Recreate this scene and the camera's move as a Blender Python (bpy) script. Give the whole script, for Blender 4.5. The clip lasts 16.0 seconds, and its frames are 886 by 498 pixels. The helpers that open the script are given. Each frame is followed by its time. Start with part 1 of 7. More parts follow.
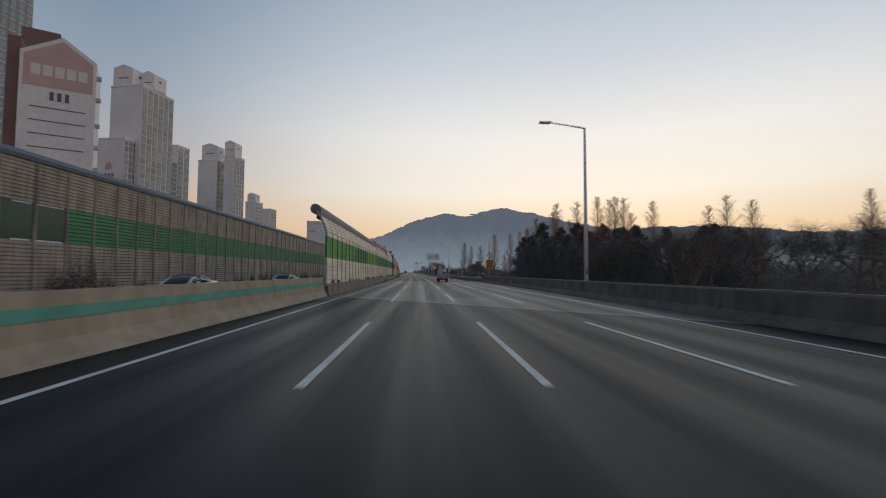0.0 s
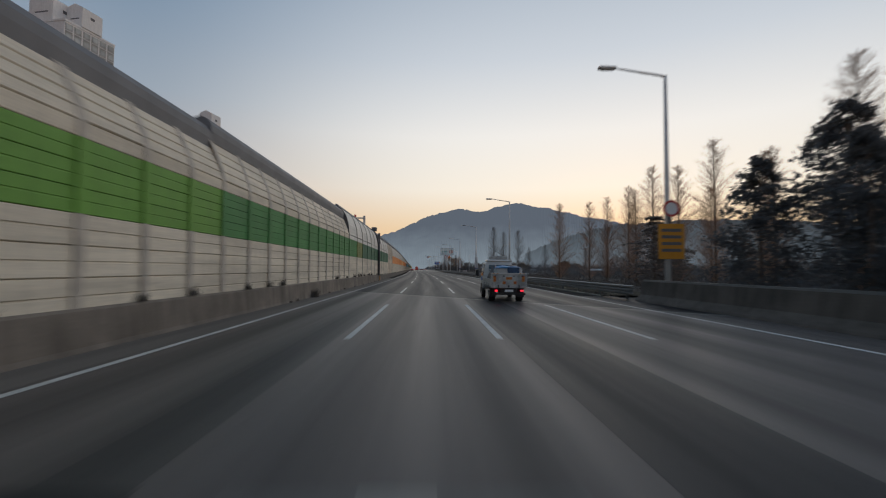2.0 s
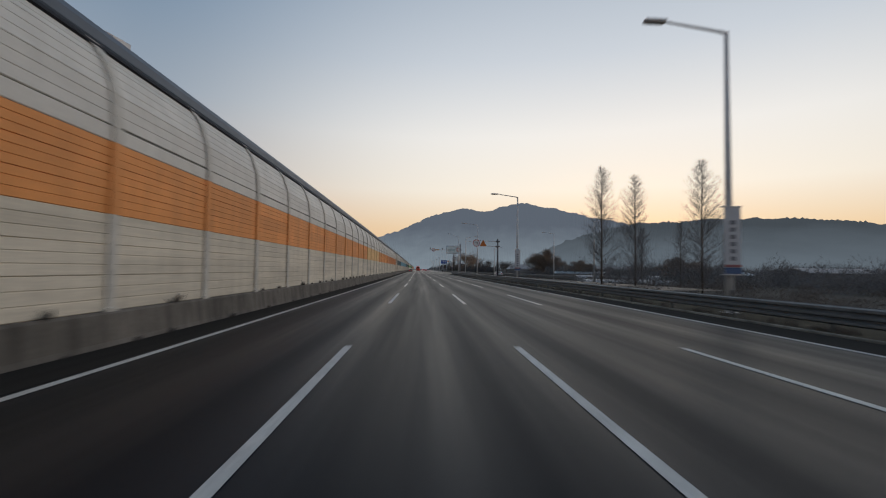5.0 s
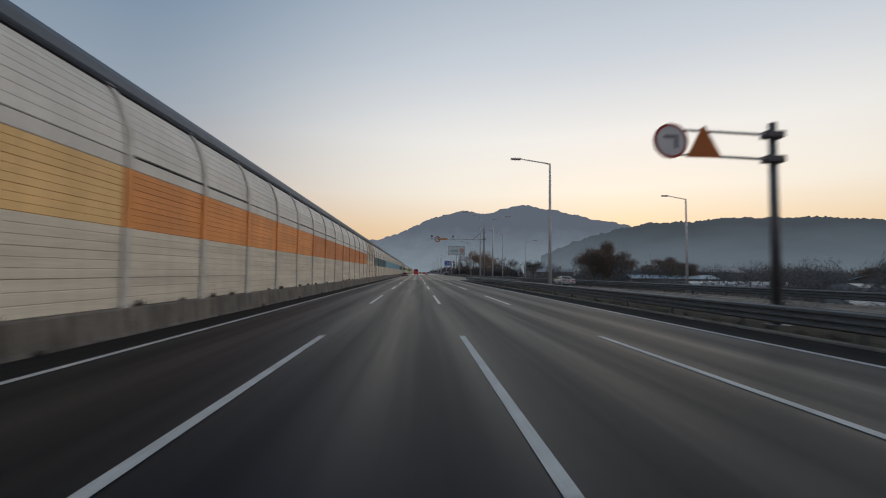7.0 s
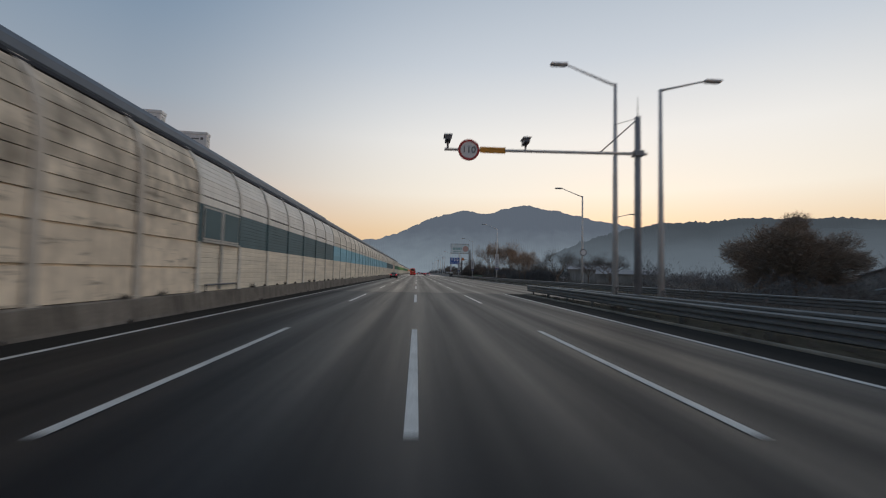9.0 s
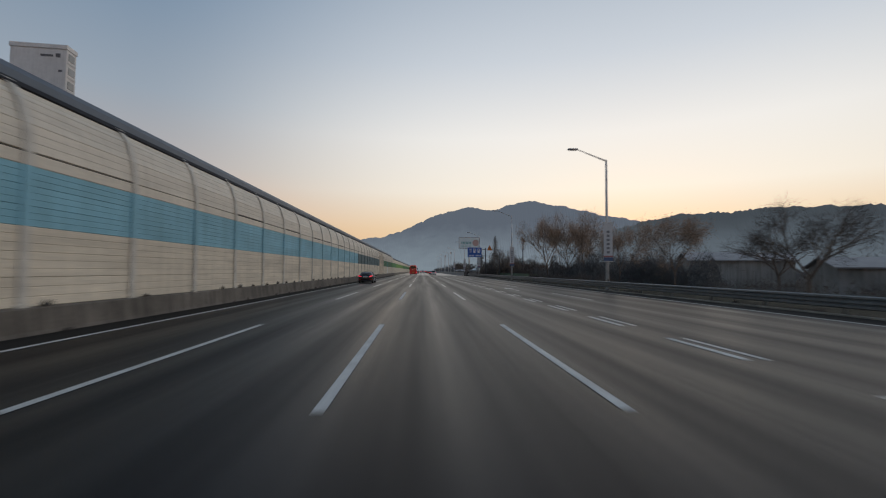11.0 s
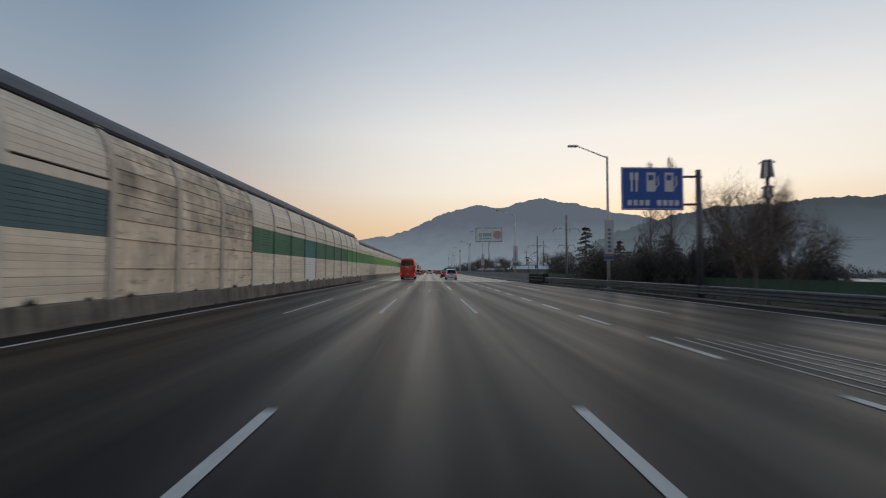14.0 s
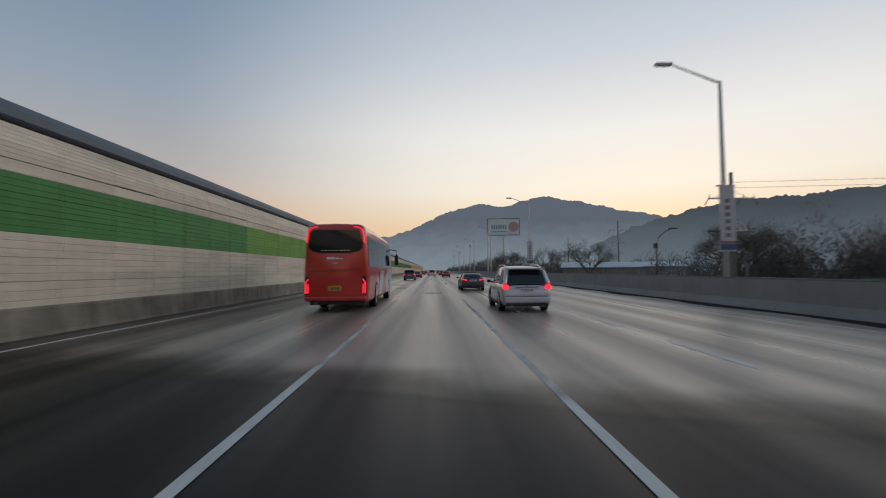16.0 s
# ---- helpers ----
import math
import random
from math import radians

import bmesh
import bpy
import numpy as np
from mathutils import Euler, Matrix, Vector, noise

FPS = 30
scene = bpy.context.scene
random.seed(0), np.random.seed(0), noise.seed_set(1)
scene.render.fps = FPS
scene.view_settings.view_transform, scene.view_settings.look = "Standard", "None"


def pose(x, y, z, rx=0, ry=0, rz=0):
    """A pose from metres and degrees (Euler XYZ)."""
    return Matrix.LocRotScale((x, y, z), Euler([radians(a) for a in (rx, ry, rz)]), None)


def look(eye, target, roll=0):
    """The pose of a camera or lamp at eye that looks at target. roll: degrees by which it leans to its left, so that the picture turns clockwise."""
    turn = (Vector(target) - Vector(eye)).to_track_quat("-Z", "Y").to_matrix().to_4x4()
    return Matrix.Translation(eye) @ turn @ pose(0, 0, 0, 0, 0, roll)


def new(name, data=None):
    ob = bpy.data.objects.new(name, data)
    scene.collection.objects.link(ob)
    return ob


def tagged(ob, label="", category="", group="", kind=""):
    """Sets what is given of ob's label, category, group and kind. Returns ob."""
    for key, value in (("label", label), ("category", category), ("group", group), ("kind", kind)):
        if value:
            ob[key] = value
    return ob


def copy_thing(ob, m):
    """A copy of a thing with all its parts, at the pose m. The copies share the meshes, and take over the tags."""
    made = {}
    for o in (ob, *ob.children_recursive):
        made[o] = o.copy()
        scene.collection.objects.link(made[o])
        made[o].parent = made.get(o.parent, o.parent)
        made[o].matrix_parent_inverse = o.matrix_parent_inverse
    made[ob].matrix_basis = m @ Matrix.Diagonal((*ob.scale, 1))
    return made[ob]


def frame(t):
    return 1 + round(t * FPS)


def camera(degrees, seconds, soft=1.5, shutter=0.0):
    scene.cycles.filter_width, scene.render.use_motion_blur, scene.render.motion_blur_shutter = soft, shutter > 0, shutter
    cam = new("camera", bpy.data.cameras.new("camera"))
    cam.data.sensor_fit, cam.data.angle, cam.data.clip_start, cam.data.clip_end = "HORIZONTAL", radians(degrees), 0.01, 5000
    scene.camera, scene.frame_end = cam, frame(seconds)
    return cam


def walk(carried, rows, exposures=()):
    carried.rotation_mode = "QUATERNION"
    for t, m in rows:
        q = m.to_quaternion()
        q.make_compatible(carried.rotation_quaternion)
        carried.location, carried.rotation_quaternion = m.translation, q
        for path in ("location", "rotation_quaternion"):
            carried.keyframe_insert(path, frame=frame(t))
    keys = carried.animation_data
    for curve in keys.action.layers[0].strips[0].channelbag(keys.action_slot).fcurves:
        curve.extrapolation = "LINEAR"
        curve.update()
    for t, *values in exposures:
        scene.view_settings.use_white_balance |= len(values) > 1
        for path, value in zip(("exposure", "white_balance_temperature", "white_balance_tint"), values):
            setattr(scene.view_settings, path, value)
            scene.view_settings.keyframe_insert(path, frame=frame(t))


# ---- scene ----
cam = camera(88.4, 16.0, 1.1, 0.3)
walk(cam, [
    (0.0, pose(-0.05, 4.11, 1.61, 92.97, -0.28, -2.46)),
    (0.5, pose(-0.04, 18.20, 1.61, 92.93, -0.50, -2.27)),
    (1.0, pose(-0.02, 31.96, 1.61, 92.90, -0.58, -2.06)),
    (1.5, pose(0.00, 45.93, 1.61, 92.55, -0.65, -1.23)),
    (2.0, pose(-0.15, 60.62, 1.61, 92.48, -0.32, -0.78)),
    (2.5, pose(-0.37, 76.16, 1.61, 92.84, -0.15, -0.15)),
    (3.0, pose(-0.71, 91.42, 1.61, 93.33, -0.25, 0.22)),
    (3.5, pose(-1.16, 106.31, 1.61, 92.84, -0.09, 0.18)),
    (4.0, pose(-1.68, 120.85, 1.61, 92.47, -0.78, -0.46)),
    (6.5, pose(-3.68, 192.55, 1.61, 92.81, -0.77, -0.26)),
    (7.0, pose(-4.12, 207.34, 1.61, 92.94, -0.61, -0.36)),
    (7.5, pose(-4.62, 222.00, 1.61, 93.13, -0.72, -0.45)),
    (8.0, pose(-5.13, 236.35, 1.61, 92.97, -1.02, -0.50)),
    (8.5, pose(-5.48, 250.97, 1.61, 92.92, -1.10, -0.44)),
    (9.0, pose(-5.90, 265.97, 1.61, 93.00, -1.21, -0.44)),
    (11.5, pose(-8.32, 340.08, 1.61, 92.64, -0.13, 0.36)),
    (12.0, pose(-8.94, 354.99, 1.61, 92.59, -0.18, 0.63)),
    (12.5, pose(-9.59, 369.79, 1.61, 92.67, -0.23, 0.82)),
    (13.0, pose(-10.25, 384.48, 1.61, 92.68, -0.36, 1.00)),
    (13.5, pose(-10.91, 399.11, 1.61, 92.67, -0.38, 1.19)),
    (14.0, pose(-11.57, 413.51, 1.61, 92.64, -0.15, 1.18)),
    (14.5, pose(-12.20, 427.51, 1.61, 92.71, -0.33, 1.29)),
    (15.0, pose(-12.93, 441.96, 1.61, 92.94, -0.08, 1.14)),
    (15.5, pose(-13.71, 456.78, 1.61, 92.85, 0.15, 1.23)),
    (16.0, pose(-14.40, 471.61, 1.61, 92.66, 0.44, 1.50)),
], [(0.0, -0.3)])

# ---- world: clear dawn, the sun still behind the ridge, ahead and to the right ----
SUN_AZ = 22.0  # degrees to the right of +y
world = bpy.data.worlds.new("world")
scene.world = world
world.use_nodes = True
wn, wl = world.node_tree.nodes, world.node_tree.links
sky = wn.new("ShaderNodeTexSky")
sky.sky_type = "NISHITA"
sky.sun_disc = False
sky.sun_elevation = radians(1.5)
sky.sun_rotation = radians(SUN_AZ)
sky.air_density, sky.dust_density, sky.ozone_density = 1.0, 1.0, 2.0
wco = wn.new("ShaderNodeTexCoord")
wnorm = wn.new("ShaderNodeVectorMath")
wnorm.operation = "NORMALIZE"
wl.new(wco.outputs["Generated"], wnorm.inputs[0])
wsep = wn.new("ShaderNodeSeparateXYZ")
wl.new(wnorm.outputs[0], wsep.inputs[0])


def sky_ramp(stops):
    """Colour by the height over the horizon (sine)."""
    r = wn.new("ShaderNodeValToRGB")
    e = r.color_ramp.elements
    while len(e) < len(stops):
        e.new(0.5)
    for q, (p, c) in zip(e, stops):
        q.position, q.color = p, (*c, 1)
    wl.new(wsep.outputs["Z"], r.inputs["Fac"])
    return r.outputs["Color"]


warm = sky_ramp([(0.0, (0.95, 0.55, 0.28)), (0.09, (1.0, 0.765, 0.50)), (0.17, (1.10, 1.01, 0.87)), (0.28, (1.04, 1.01, 0.96)), (0.42, (0.725, 0.775, 0.835)), (0.60, (0.465, 0.545, 0.645)), (1.0, (0.28, 0.35, 0.44))])
cool = sky_ramp([(0.0, (0.75, 0.40, 0.22)), (0.10, (0.76, 0.49, 0.34)), (0.20, (0.52, 0.48, 0.47)), (0.32, (0.365, 0.428, 0.505)), (0.50, (0.212, 0.309, 0.433)), (1.0, (0.16, 0.225, 0.32))])
wdot = wn.new("ShaderNodeVectorMath")
wdot.operation = "DOT_PRODUCT"
wdot.inputs[1].default_value = (math.sin(radians(SUN_AZ)) * 0.97, math.cos(radians(SUN_AZ)) * 0.97, 0.24)
wl.new(wnorm.outputs[0], wdot.inputs[0])
wfac = wn.new("ShaderNodeMapRange")
wfac.interpolation_type = "SMOOTHSTEP"
wfac.inputs["From Min"].default_value, wfac.inputs["From Max"].default_value = 0.57, 1.0
wl.new(wdot.outputs["Value"], wfac.inputs["Value"])
wmix = wn.new("ShaderNodeMix")
wmix.data_type = "RGBA"
wl.new(wfac.outputs["Result"], wmix.inputs["Factor"]), wl.new(cool, wmix.inputs["A"]), wl.new(warm, wmix.inputs["B"])
wadd = wn.new("ShaderNodeMix")
wadd.data_type, wadd.blend_type = "RGBA", "ADD"
wadd.inputs["Factor"].default_value = 0.03
wl.new(wmix.outputs["Result"], wadd.inputs["A"]), wl.new(sky.outputs[0], wadd.inputs["B"])
wl.new(wadd.outputs["Result"], wn["Background"].inputs["Color"])
wn["Background"].inputs["Strength"].default_value = 1.0
sun = new("sun", bpy.data.lights.new("sun", "SUN"))
sun.data.energy, sun.data.angle, sun.data.color = 0.45, radians(40), (1.0, 0.88, 0.76)
SE, SA = radians(25.0), radians(78.0)
sun.matrix_world = look((0, 0, 60), Vector((0, 0, 60)) - Vector((math.sin(SA) * math.cos(SE), math.cos(SA) * math.cos(SE), math.sin(SE))))


# ---- materials ----
def mat(name, color, rough=0.8, metal=0.0, var=0.25, scale=3.0, bump=0.0, bscale=40.0, grain=0.0, gscale=60.0, stretch=(1, 1, 1), emit=0.0, spec=0.5, rand=0.0, coat=0.0, streak=0.0, through_light=0.0, scuff=0.0):
    """A painted, worn or grown surface: base colour varied at two scales, with fine relief."""
    m = bpy.data.materials.new(name)
    m.use_nodes = True
    nt = m.node_tree
    n, ln = nt.nodes, nt.links
    b = n["Principled BSDF"]
    b.inputs["Roughness"].default_value = rough
    b.inputs["Metallic"].default_value = metal
    b.inputs["Specular IOR Level"].default_value = spec
    b.inputs["Coat Weight"].default_value = coat
    b.inputs["Coat Roughness"].default_value = 0.08
    co = n.new("ShaderNodeTexCoord")
    mp = n.new("ShaderNodeMapping")
    mp.inputs["Scale"].default_value = stretch
    # the object's own place shifts the pattern, so that copies differ
    inf = n.new("ShaderNodeObjectInfo")
    shift = n.new("ShaderNodeVectorMath")
    ln.new(co.outputs["Object"], shift.inputs[0]), ln.new(inf.outputs["Location"], shift.inputs[1])
    ln.new(shift.outputs[0], mp.inputs["Vector"])
    val = None

    def noise_value(sc, lo, hi, detail=5.0):
        t = n.new("ShaderNodeTexNoise")
        t.inputs["Scale"].default_value, t.inputs["Detail"].default_value = sc, detail
        ln.new(mp.outputs["Vector"], t.inputs["Vector"])
        r = n.new("ShaderNodeMapRange")
        r.inputs["From Min"].default_value, r.inputs["From Max"].default_value = 0.3, 0.7
        r.inputs["To Min"].default_value, r.inputs["To Max"].default_value = lo, hi
        ln.new(t.outputs["Fac"], r.inputs["Value"])
        return r.outputs["Result"]

    def times(a, c):
        if a is None:
            return c
        k = n.new("ShaderNodeMath")
        k.operation = "MULTIPLY"
        ln.new(a, k.inputs[0]), ln.new(c, k.inputs[1])
        return k.outputs[0]

    if var:
        val = times(val, noise_value(scale, 1 - var, 1 + var))
    if grain:
        val = times(val, noise_value(gscale, 1 - grain, 1 + grain, 3.0))
    if rand:
        o = n.new("ShaderNodeObjectInfo")
        r = n.new("ShaderNodeMapRange")
        r.inputs["To Min"].default_value, r.inputs["To Max"].default_value = 1 - rand, 1 + rand
        ln.new(o.outputs["Random"], r.inputs["Value"])
        val = times(val, r.outputs["Result"])
    if streak:
        mp2 = n.new("ShaderNodeMapping")
        mp2.inputs["Scale"].default_value = (2.2, 2.2, 0.12)
        ln.new(shift.outputs[0], mp2.inputs["Vector"])
        t = n.new("ShaderNodeTexNoise")
        t.inputs["Scale"].default_value, t.inputs["Detail"].default_value = 2.0, 6.0
        ln.new(mp2.outputs["Vector"], t.inputs["Vector"])
        r = n.new("ShaderNodeMapRange")
        r.inputs["From Min"].default_value, r.inputs["From Max"].default_value = 0.42, 0.68
        r.inputs["To Min"].default_value, r.inputs["To Max"].default_value = 1.0, 1 - streak
        ln.new(t.outputs["Fac"], r.inputs["Value"])
        val = times(val, r.outputs["Result"])
    if scuff:
        # level smudges and scrapes along the surface
        mp3 = n.new("ShaderNodeMapping")
        mp3.inputs["Scale"].default_value = (1.1, 0.75, 4.2)
        ln.new(shift.outputs[0], mp3.inputs["Vector"])
        t = n.new("ShaderNodeTexNoise")
        t.inputs["Scale"].default_value, t.inputs["Detail"].default_value, t.inputs["Roughness"].default_value = 1.0, 7.0, 0.62
        ln.new(mp3.outputs["Vector"], t.inputs["Vector"])
        r = n.new("ShaderNodeMapRange")
        r.inputs["From Min"].default_value, r.inputs["From Max"].default_value = 0.57, 0.67
        r.inputs["To Min"].default_value, r.inputs["To Max"].default_value = 1.0, 1 - scuff
        ln.new(t.outputs["Fac"], r.inputs["Value"])
        val = times(val, r.outputs["Result"])
    if val is not None:
        mix = n.new("ShaderNodeVectorMath")
        mix.operation = "SCALE"
        mix.inputs[0].default_value = color[:3]
        ln.new(val, mix.inputs["Scale"])
        ln.new(mix.outputs[0], b.inputs["Base Color"])
    else:
        b.inputs["Base Color"].default_value = (*color[:3], 1)
    if bump:
        t = n.new("ShaderNodeTexNoise")
        t.inputs["Scale"].default_value, t.inputs["Detail"].default_value = bscale, 4.0
        ln.new(mp.outputs["Vector"], t.inputs["Vector"])
        k = n.new("ShaderNodeBump")
        k.inputs["Strength"].default_value, k.inputs["Distance"].default_value = bump, 0.02
        ln.new(t.outputs["Fac"], k.inputs["Height"])
        ln.new(k.outputs["Normal"], b.inputs["Normal"])
    if through_light:
        tr = n.new("ShaderNodeBsdfTranslucent")
        tr.inputs["Color"].default_value = (min(1, color[0] * 1.25), color[1] * 1.1, color[2], 1)
        mx = n.new("ShaderNodeMixShader")
        mx.inputs["Fac"].default_value = through_light
        ln.new(b.outputs[0], mx.inputs[1]), ln.new(tr.outputs[0], mx.inputs[2])
        ln.new(mx.outputs[0], n["Material Output"].inputs["Surface"])
    if emit:
        b.inputs["Emission Color"].default_value = (*color[:3], 1)
        b.inputs["Emission Strength"].default_value = emit
    return m


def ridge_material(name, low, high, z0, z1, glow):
    """Distant hills as a backdrop: woods behind kilometres of morning haze painted as glow, paler at the foot."""
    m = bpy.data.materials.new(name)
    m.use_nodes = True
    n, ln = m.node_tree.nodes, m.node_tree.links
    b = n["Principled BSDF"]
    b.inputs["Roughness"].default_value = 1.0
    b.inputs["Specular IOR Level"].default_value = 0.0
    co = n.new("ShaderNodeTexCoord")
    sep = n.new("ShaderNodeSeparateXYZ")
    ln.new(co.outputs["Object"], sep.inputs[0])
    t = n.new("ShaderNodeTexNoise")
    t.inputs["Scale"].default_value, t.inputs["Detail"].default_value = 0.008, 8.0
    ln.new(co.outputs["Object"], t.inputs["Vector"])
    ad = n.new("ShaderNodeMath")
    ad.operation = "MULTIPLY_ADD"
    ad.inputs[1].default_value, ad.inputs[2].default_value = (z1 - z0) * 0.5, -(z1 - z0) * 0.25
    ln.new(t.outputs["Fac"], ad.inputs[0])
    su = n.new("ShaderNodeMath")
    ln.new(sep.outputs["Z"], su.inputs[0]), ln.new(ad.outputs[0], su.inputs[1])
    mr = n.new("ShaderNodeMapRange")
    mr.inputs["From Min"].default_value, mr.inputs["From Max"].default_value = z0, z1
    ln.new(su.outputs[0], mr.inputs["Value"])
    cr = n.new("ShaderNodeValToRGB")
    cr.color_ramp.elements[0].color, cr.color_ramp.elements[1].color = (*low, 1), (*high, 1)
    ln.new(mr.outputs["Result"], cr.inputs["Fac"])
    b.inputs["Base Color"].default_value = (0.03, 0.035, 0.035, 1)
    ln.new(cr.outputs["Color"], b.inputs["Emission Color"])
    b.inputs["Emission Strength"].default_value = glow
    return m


def asphalt_material(name, color, rough=0.60, gloss=0.125, tracks=0.34, streaky=0.16, groove=0.0, onset=None, tint=(0.66, 0.84, 1.0)):
    """Worn asphalt: aggregate grain, wheel tracks along the road, patches; the lane coordinate is in the UV map."""
    m = bpy.data.materials.new(name)
    m.use_nodes = True
    n, ln = m.node_tree.nodes, m.node_tree.links
    b = n["Principled BSDF"]
    uv = n.new("ShaderNodeUVMap")
    uv.uv_map = "road"
    sep = n.new("ShaderNodeSeparateXYZ")
    ln.new(uv.outputs["UV"], sep.inputs[0])

    def math_node(op, a, c=None, d=None):
        k = n.new("ShaderNodeMath")
        k.operation = op
        for i, q in enumerate((a, c, d)):
            if q is None:
                continue
            if isinstance(q, (int, float)):
                k.inputs[i].default_value = q
            else:
                ln.new(q, k.inputs[i])
        return k.outputs[0]

    def noise_of(sx, sy, detail, rough=0.5):
        mp = n.new("ShaderNodeMapping")
        mp.inputs["Scale"].default_value = (sx, sy, 1)
        ln.new(uv.outputs["UV"], mp.inputs["Vector"])
        t = n.new("ShaderNodeTexNoise")
        t.inputs["Scale"].default_value, t.inputs["Detail"].default_value, t.inputs["Roughness"].default_value = 1.0, detail, rough
        ln.new(mp.outputs["Vector"], t.inputs["Vector"])
        return t.outputs["Fac"]

    # wheel tracks: two dark bands in each lane, 3.5 m wide, centred on x = 0
    lane = math_node("MULTIPLY", sep.outputs["X"], 2 * math.pi / 1.75)
    track = math_node("COSINE", lane)
    wob = noise_of(0.6, 0.02, 3.0)
    track = math_node("MULTIPLY", track, wob)
    big = noise_of(0.25, 0.03, 4.0)
    streaks = noise_of(2.2, 0.05, 4.0, 0.5)
    fine = noise_of(55.0, 55.0, 3.0, 0.7)
    v = math_node("MULTIPLY_ADD", track, tracks, 0.62)
    v = math_node("MULTIPLY_ADD", big, 0.5, v)
    v = math_node("MULTIPLY_ADD", streaks, streaky, v)
    v = math_node("MULTIPLY_ADD", fine, 0.35, v)
    if groove:
        # grooves cut across the lane
        v = math_node("MULTIPLY_ADD", math_node("SINE", math_node("MULTIPLY", sep.outputs["Y"], 2 * math.pi / 0.13)), groove, v)
    v = math_node("MULTIPLY", v, 0.83)
    wet = None
    if onset:
        # worn and damp only past a ragged line across the road, and less in the inner lane
        s_on, skew, width, x_in = onset
        ragged = noise_of(0.5, 0.35, 4.0)
        d = math_node("ADD", math_node("MULTIPLY_ADD", sep.outputs["X"], -skew, sep.outputs["Y"]), math_node("MULTIPLY_ADD", ragged, 3.0, -1.5 - s_on))
        d = math_node("MULTIPLY", d, 1 / width)
        e = math_node("MULTIPLY", math_node("ADD", math_node("MULTIPLY_ADD", ragged, 2.0, -1.0 - x_in), sep.outputs["X"]), 0.4)
        smooth = []
        for q in (d, e):
            k = n.new("ShaderNodeMapRange")
            k.interpolation_type = "SMOOTHSTEP"
            ln.new(q, k.inputs["Value"])
            smooth.append(k.outputs["Result"])
        wet = math_node("MULTIPLY", smooth[0], math_node("MULTIPLY_ADD", smooth[1], 0.7, 0.3))
        v = math_node("MULTIPLY", v, math_node("MULTIPLY_ADD", wet, 0.92, 0.08))
    sc = n.new("ShaderNodeVectorMath")
    sc.operation = "SCALE"
    sc.inputs[0].default_value = color
    ln.new(v, sc.inputs["Scale"])
    ln.new(sc.outputs[0], b.inputs["Base Color"])
    ro = math_node("MULTIPLY_ADD", streaks, -0.25, rough)
    ro = math_node("MULTIPLY_ADD", track, -0.10, ro)
    ln.new(ro, b.inputs["Roughness"])
    b.inputs["Specular IOR Level"].default_value = gloss
    if wet is not None:
        ln.new(math_node("MULTIPLY_ADD", wet, gloss - 0.10, 0.10), b.inputs["Specular IOR Level"])
    b.inputs["Specular Tint"].default_value = (*tint, 1)
    bp = n.new("ShaderNodeBump")
    bp.inputs["Strength"].default_value, bp.inputs["Distance"].default_value = 0.25, 0.01
    ln.new(fine, bp.inputs["Height"])
    ln.new(bp.outputs["Normal"], b.inputs["Normal"])
    return m


M_ASPHALT = asphalt_material("asphalt", (0.0088, 0.0106, 0.0150))
M_ASPHALT_WIDE = asphalt_material("asphalt_of_wide_road", (0.0150, 0.0138, 0.0150), 0.53, 0.108, tint=(0.85, 0.87, 0.97))
M_SHOULDER = asphalt_material("dirty_shoulder", (0.030, 0.028, 0.026), 0.92, 0.04, 0.0, 0.6)
M_ASPHALT_PALE = asphalt_material("bridge_asphalt", (0.098, 0.086, 0.080), 0.58, 0.14, 0.5, 0.6)
M_REPAIR = asphalt_material("repaired_paving", (0.215, 0.205, 0.185), 0.62, 0.14, 0.1, 0.3)
M_LANE_PALE = asphalt_material("worn_lane_paving", (0.114, 0.107, 0.100), 0.6, 0.14, 0.2, 0.6)
M_LANE_DARK = asphalt_material("oily_lane_paving", (0.030, 0.029, 0.030), 0.58, 0.13, 0.3, 0.6)
M_LANE_DULL = asphalt_material("dull_lane_paving", (0.066, 0.061, 0.058), 0.58, 0.13, 0.3, 0.6)
M_DUST = asphalt_material("dusty_paving", (0.165, 0.148, 0.132), 0.8, 0.08, 0.1, 0.5)
M_GROOVED = asphalt_material("grooved_paving", (0.070, 0.066, 0.063), 0.6, 0.14, 0.1, 0.2, 0.5)
M_ASPHALT_DAMP = asphalt_material("damp_paving", (0.260, 0.212, 0.178), 0.48, 0.36, 0.8, 0.8, 0.0, (479.4, -0.36, 1.6, -4.2))
M_PAINT_WORN = mat("worn_lane_paint", (0.44, 0.43, 0.40), 0.7, var=0.35, scale=1.5, grain=0.4, gscale=18)
M_PAINT = mat("lane_paint", (0.56, 0.56, 0.54), 0.7, var=0.15, scale=1.5, grain=0.25, gscale=25)
M_CONCRETE_DARK = mat("sooty_concrete", (0.21, 0.18, 0.15), 0.9, var=0.25, scale=0.8, grain=0.12, gscale=18, bump=0.25, streak=0.35)
M_PARAPET_SOOTY = mat("sooty_parapet_concrete", (0.115, 0.100, 0.086), 0.9, var=0.3, scale=0.8, grain=0.15, gscale=18, bump=0.25, streak=0.4)
M_CONCRETE = mat("concrete", (0.29, 0.28, 0.26), 0.9, var=0.22, scale=0.8, grain=0.12, gscale=18, bump=0.25, streak=0.35)
M_PLINTH = mat("grimy_plinth", (0.165, 0.148, 0.128), 0.92, var=0.3, scale=0.8, grain=0.15, gscale=14, bump=0.3, streak=0.5)
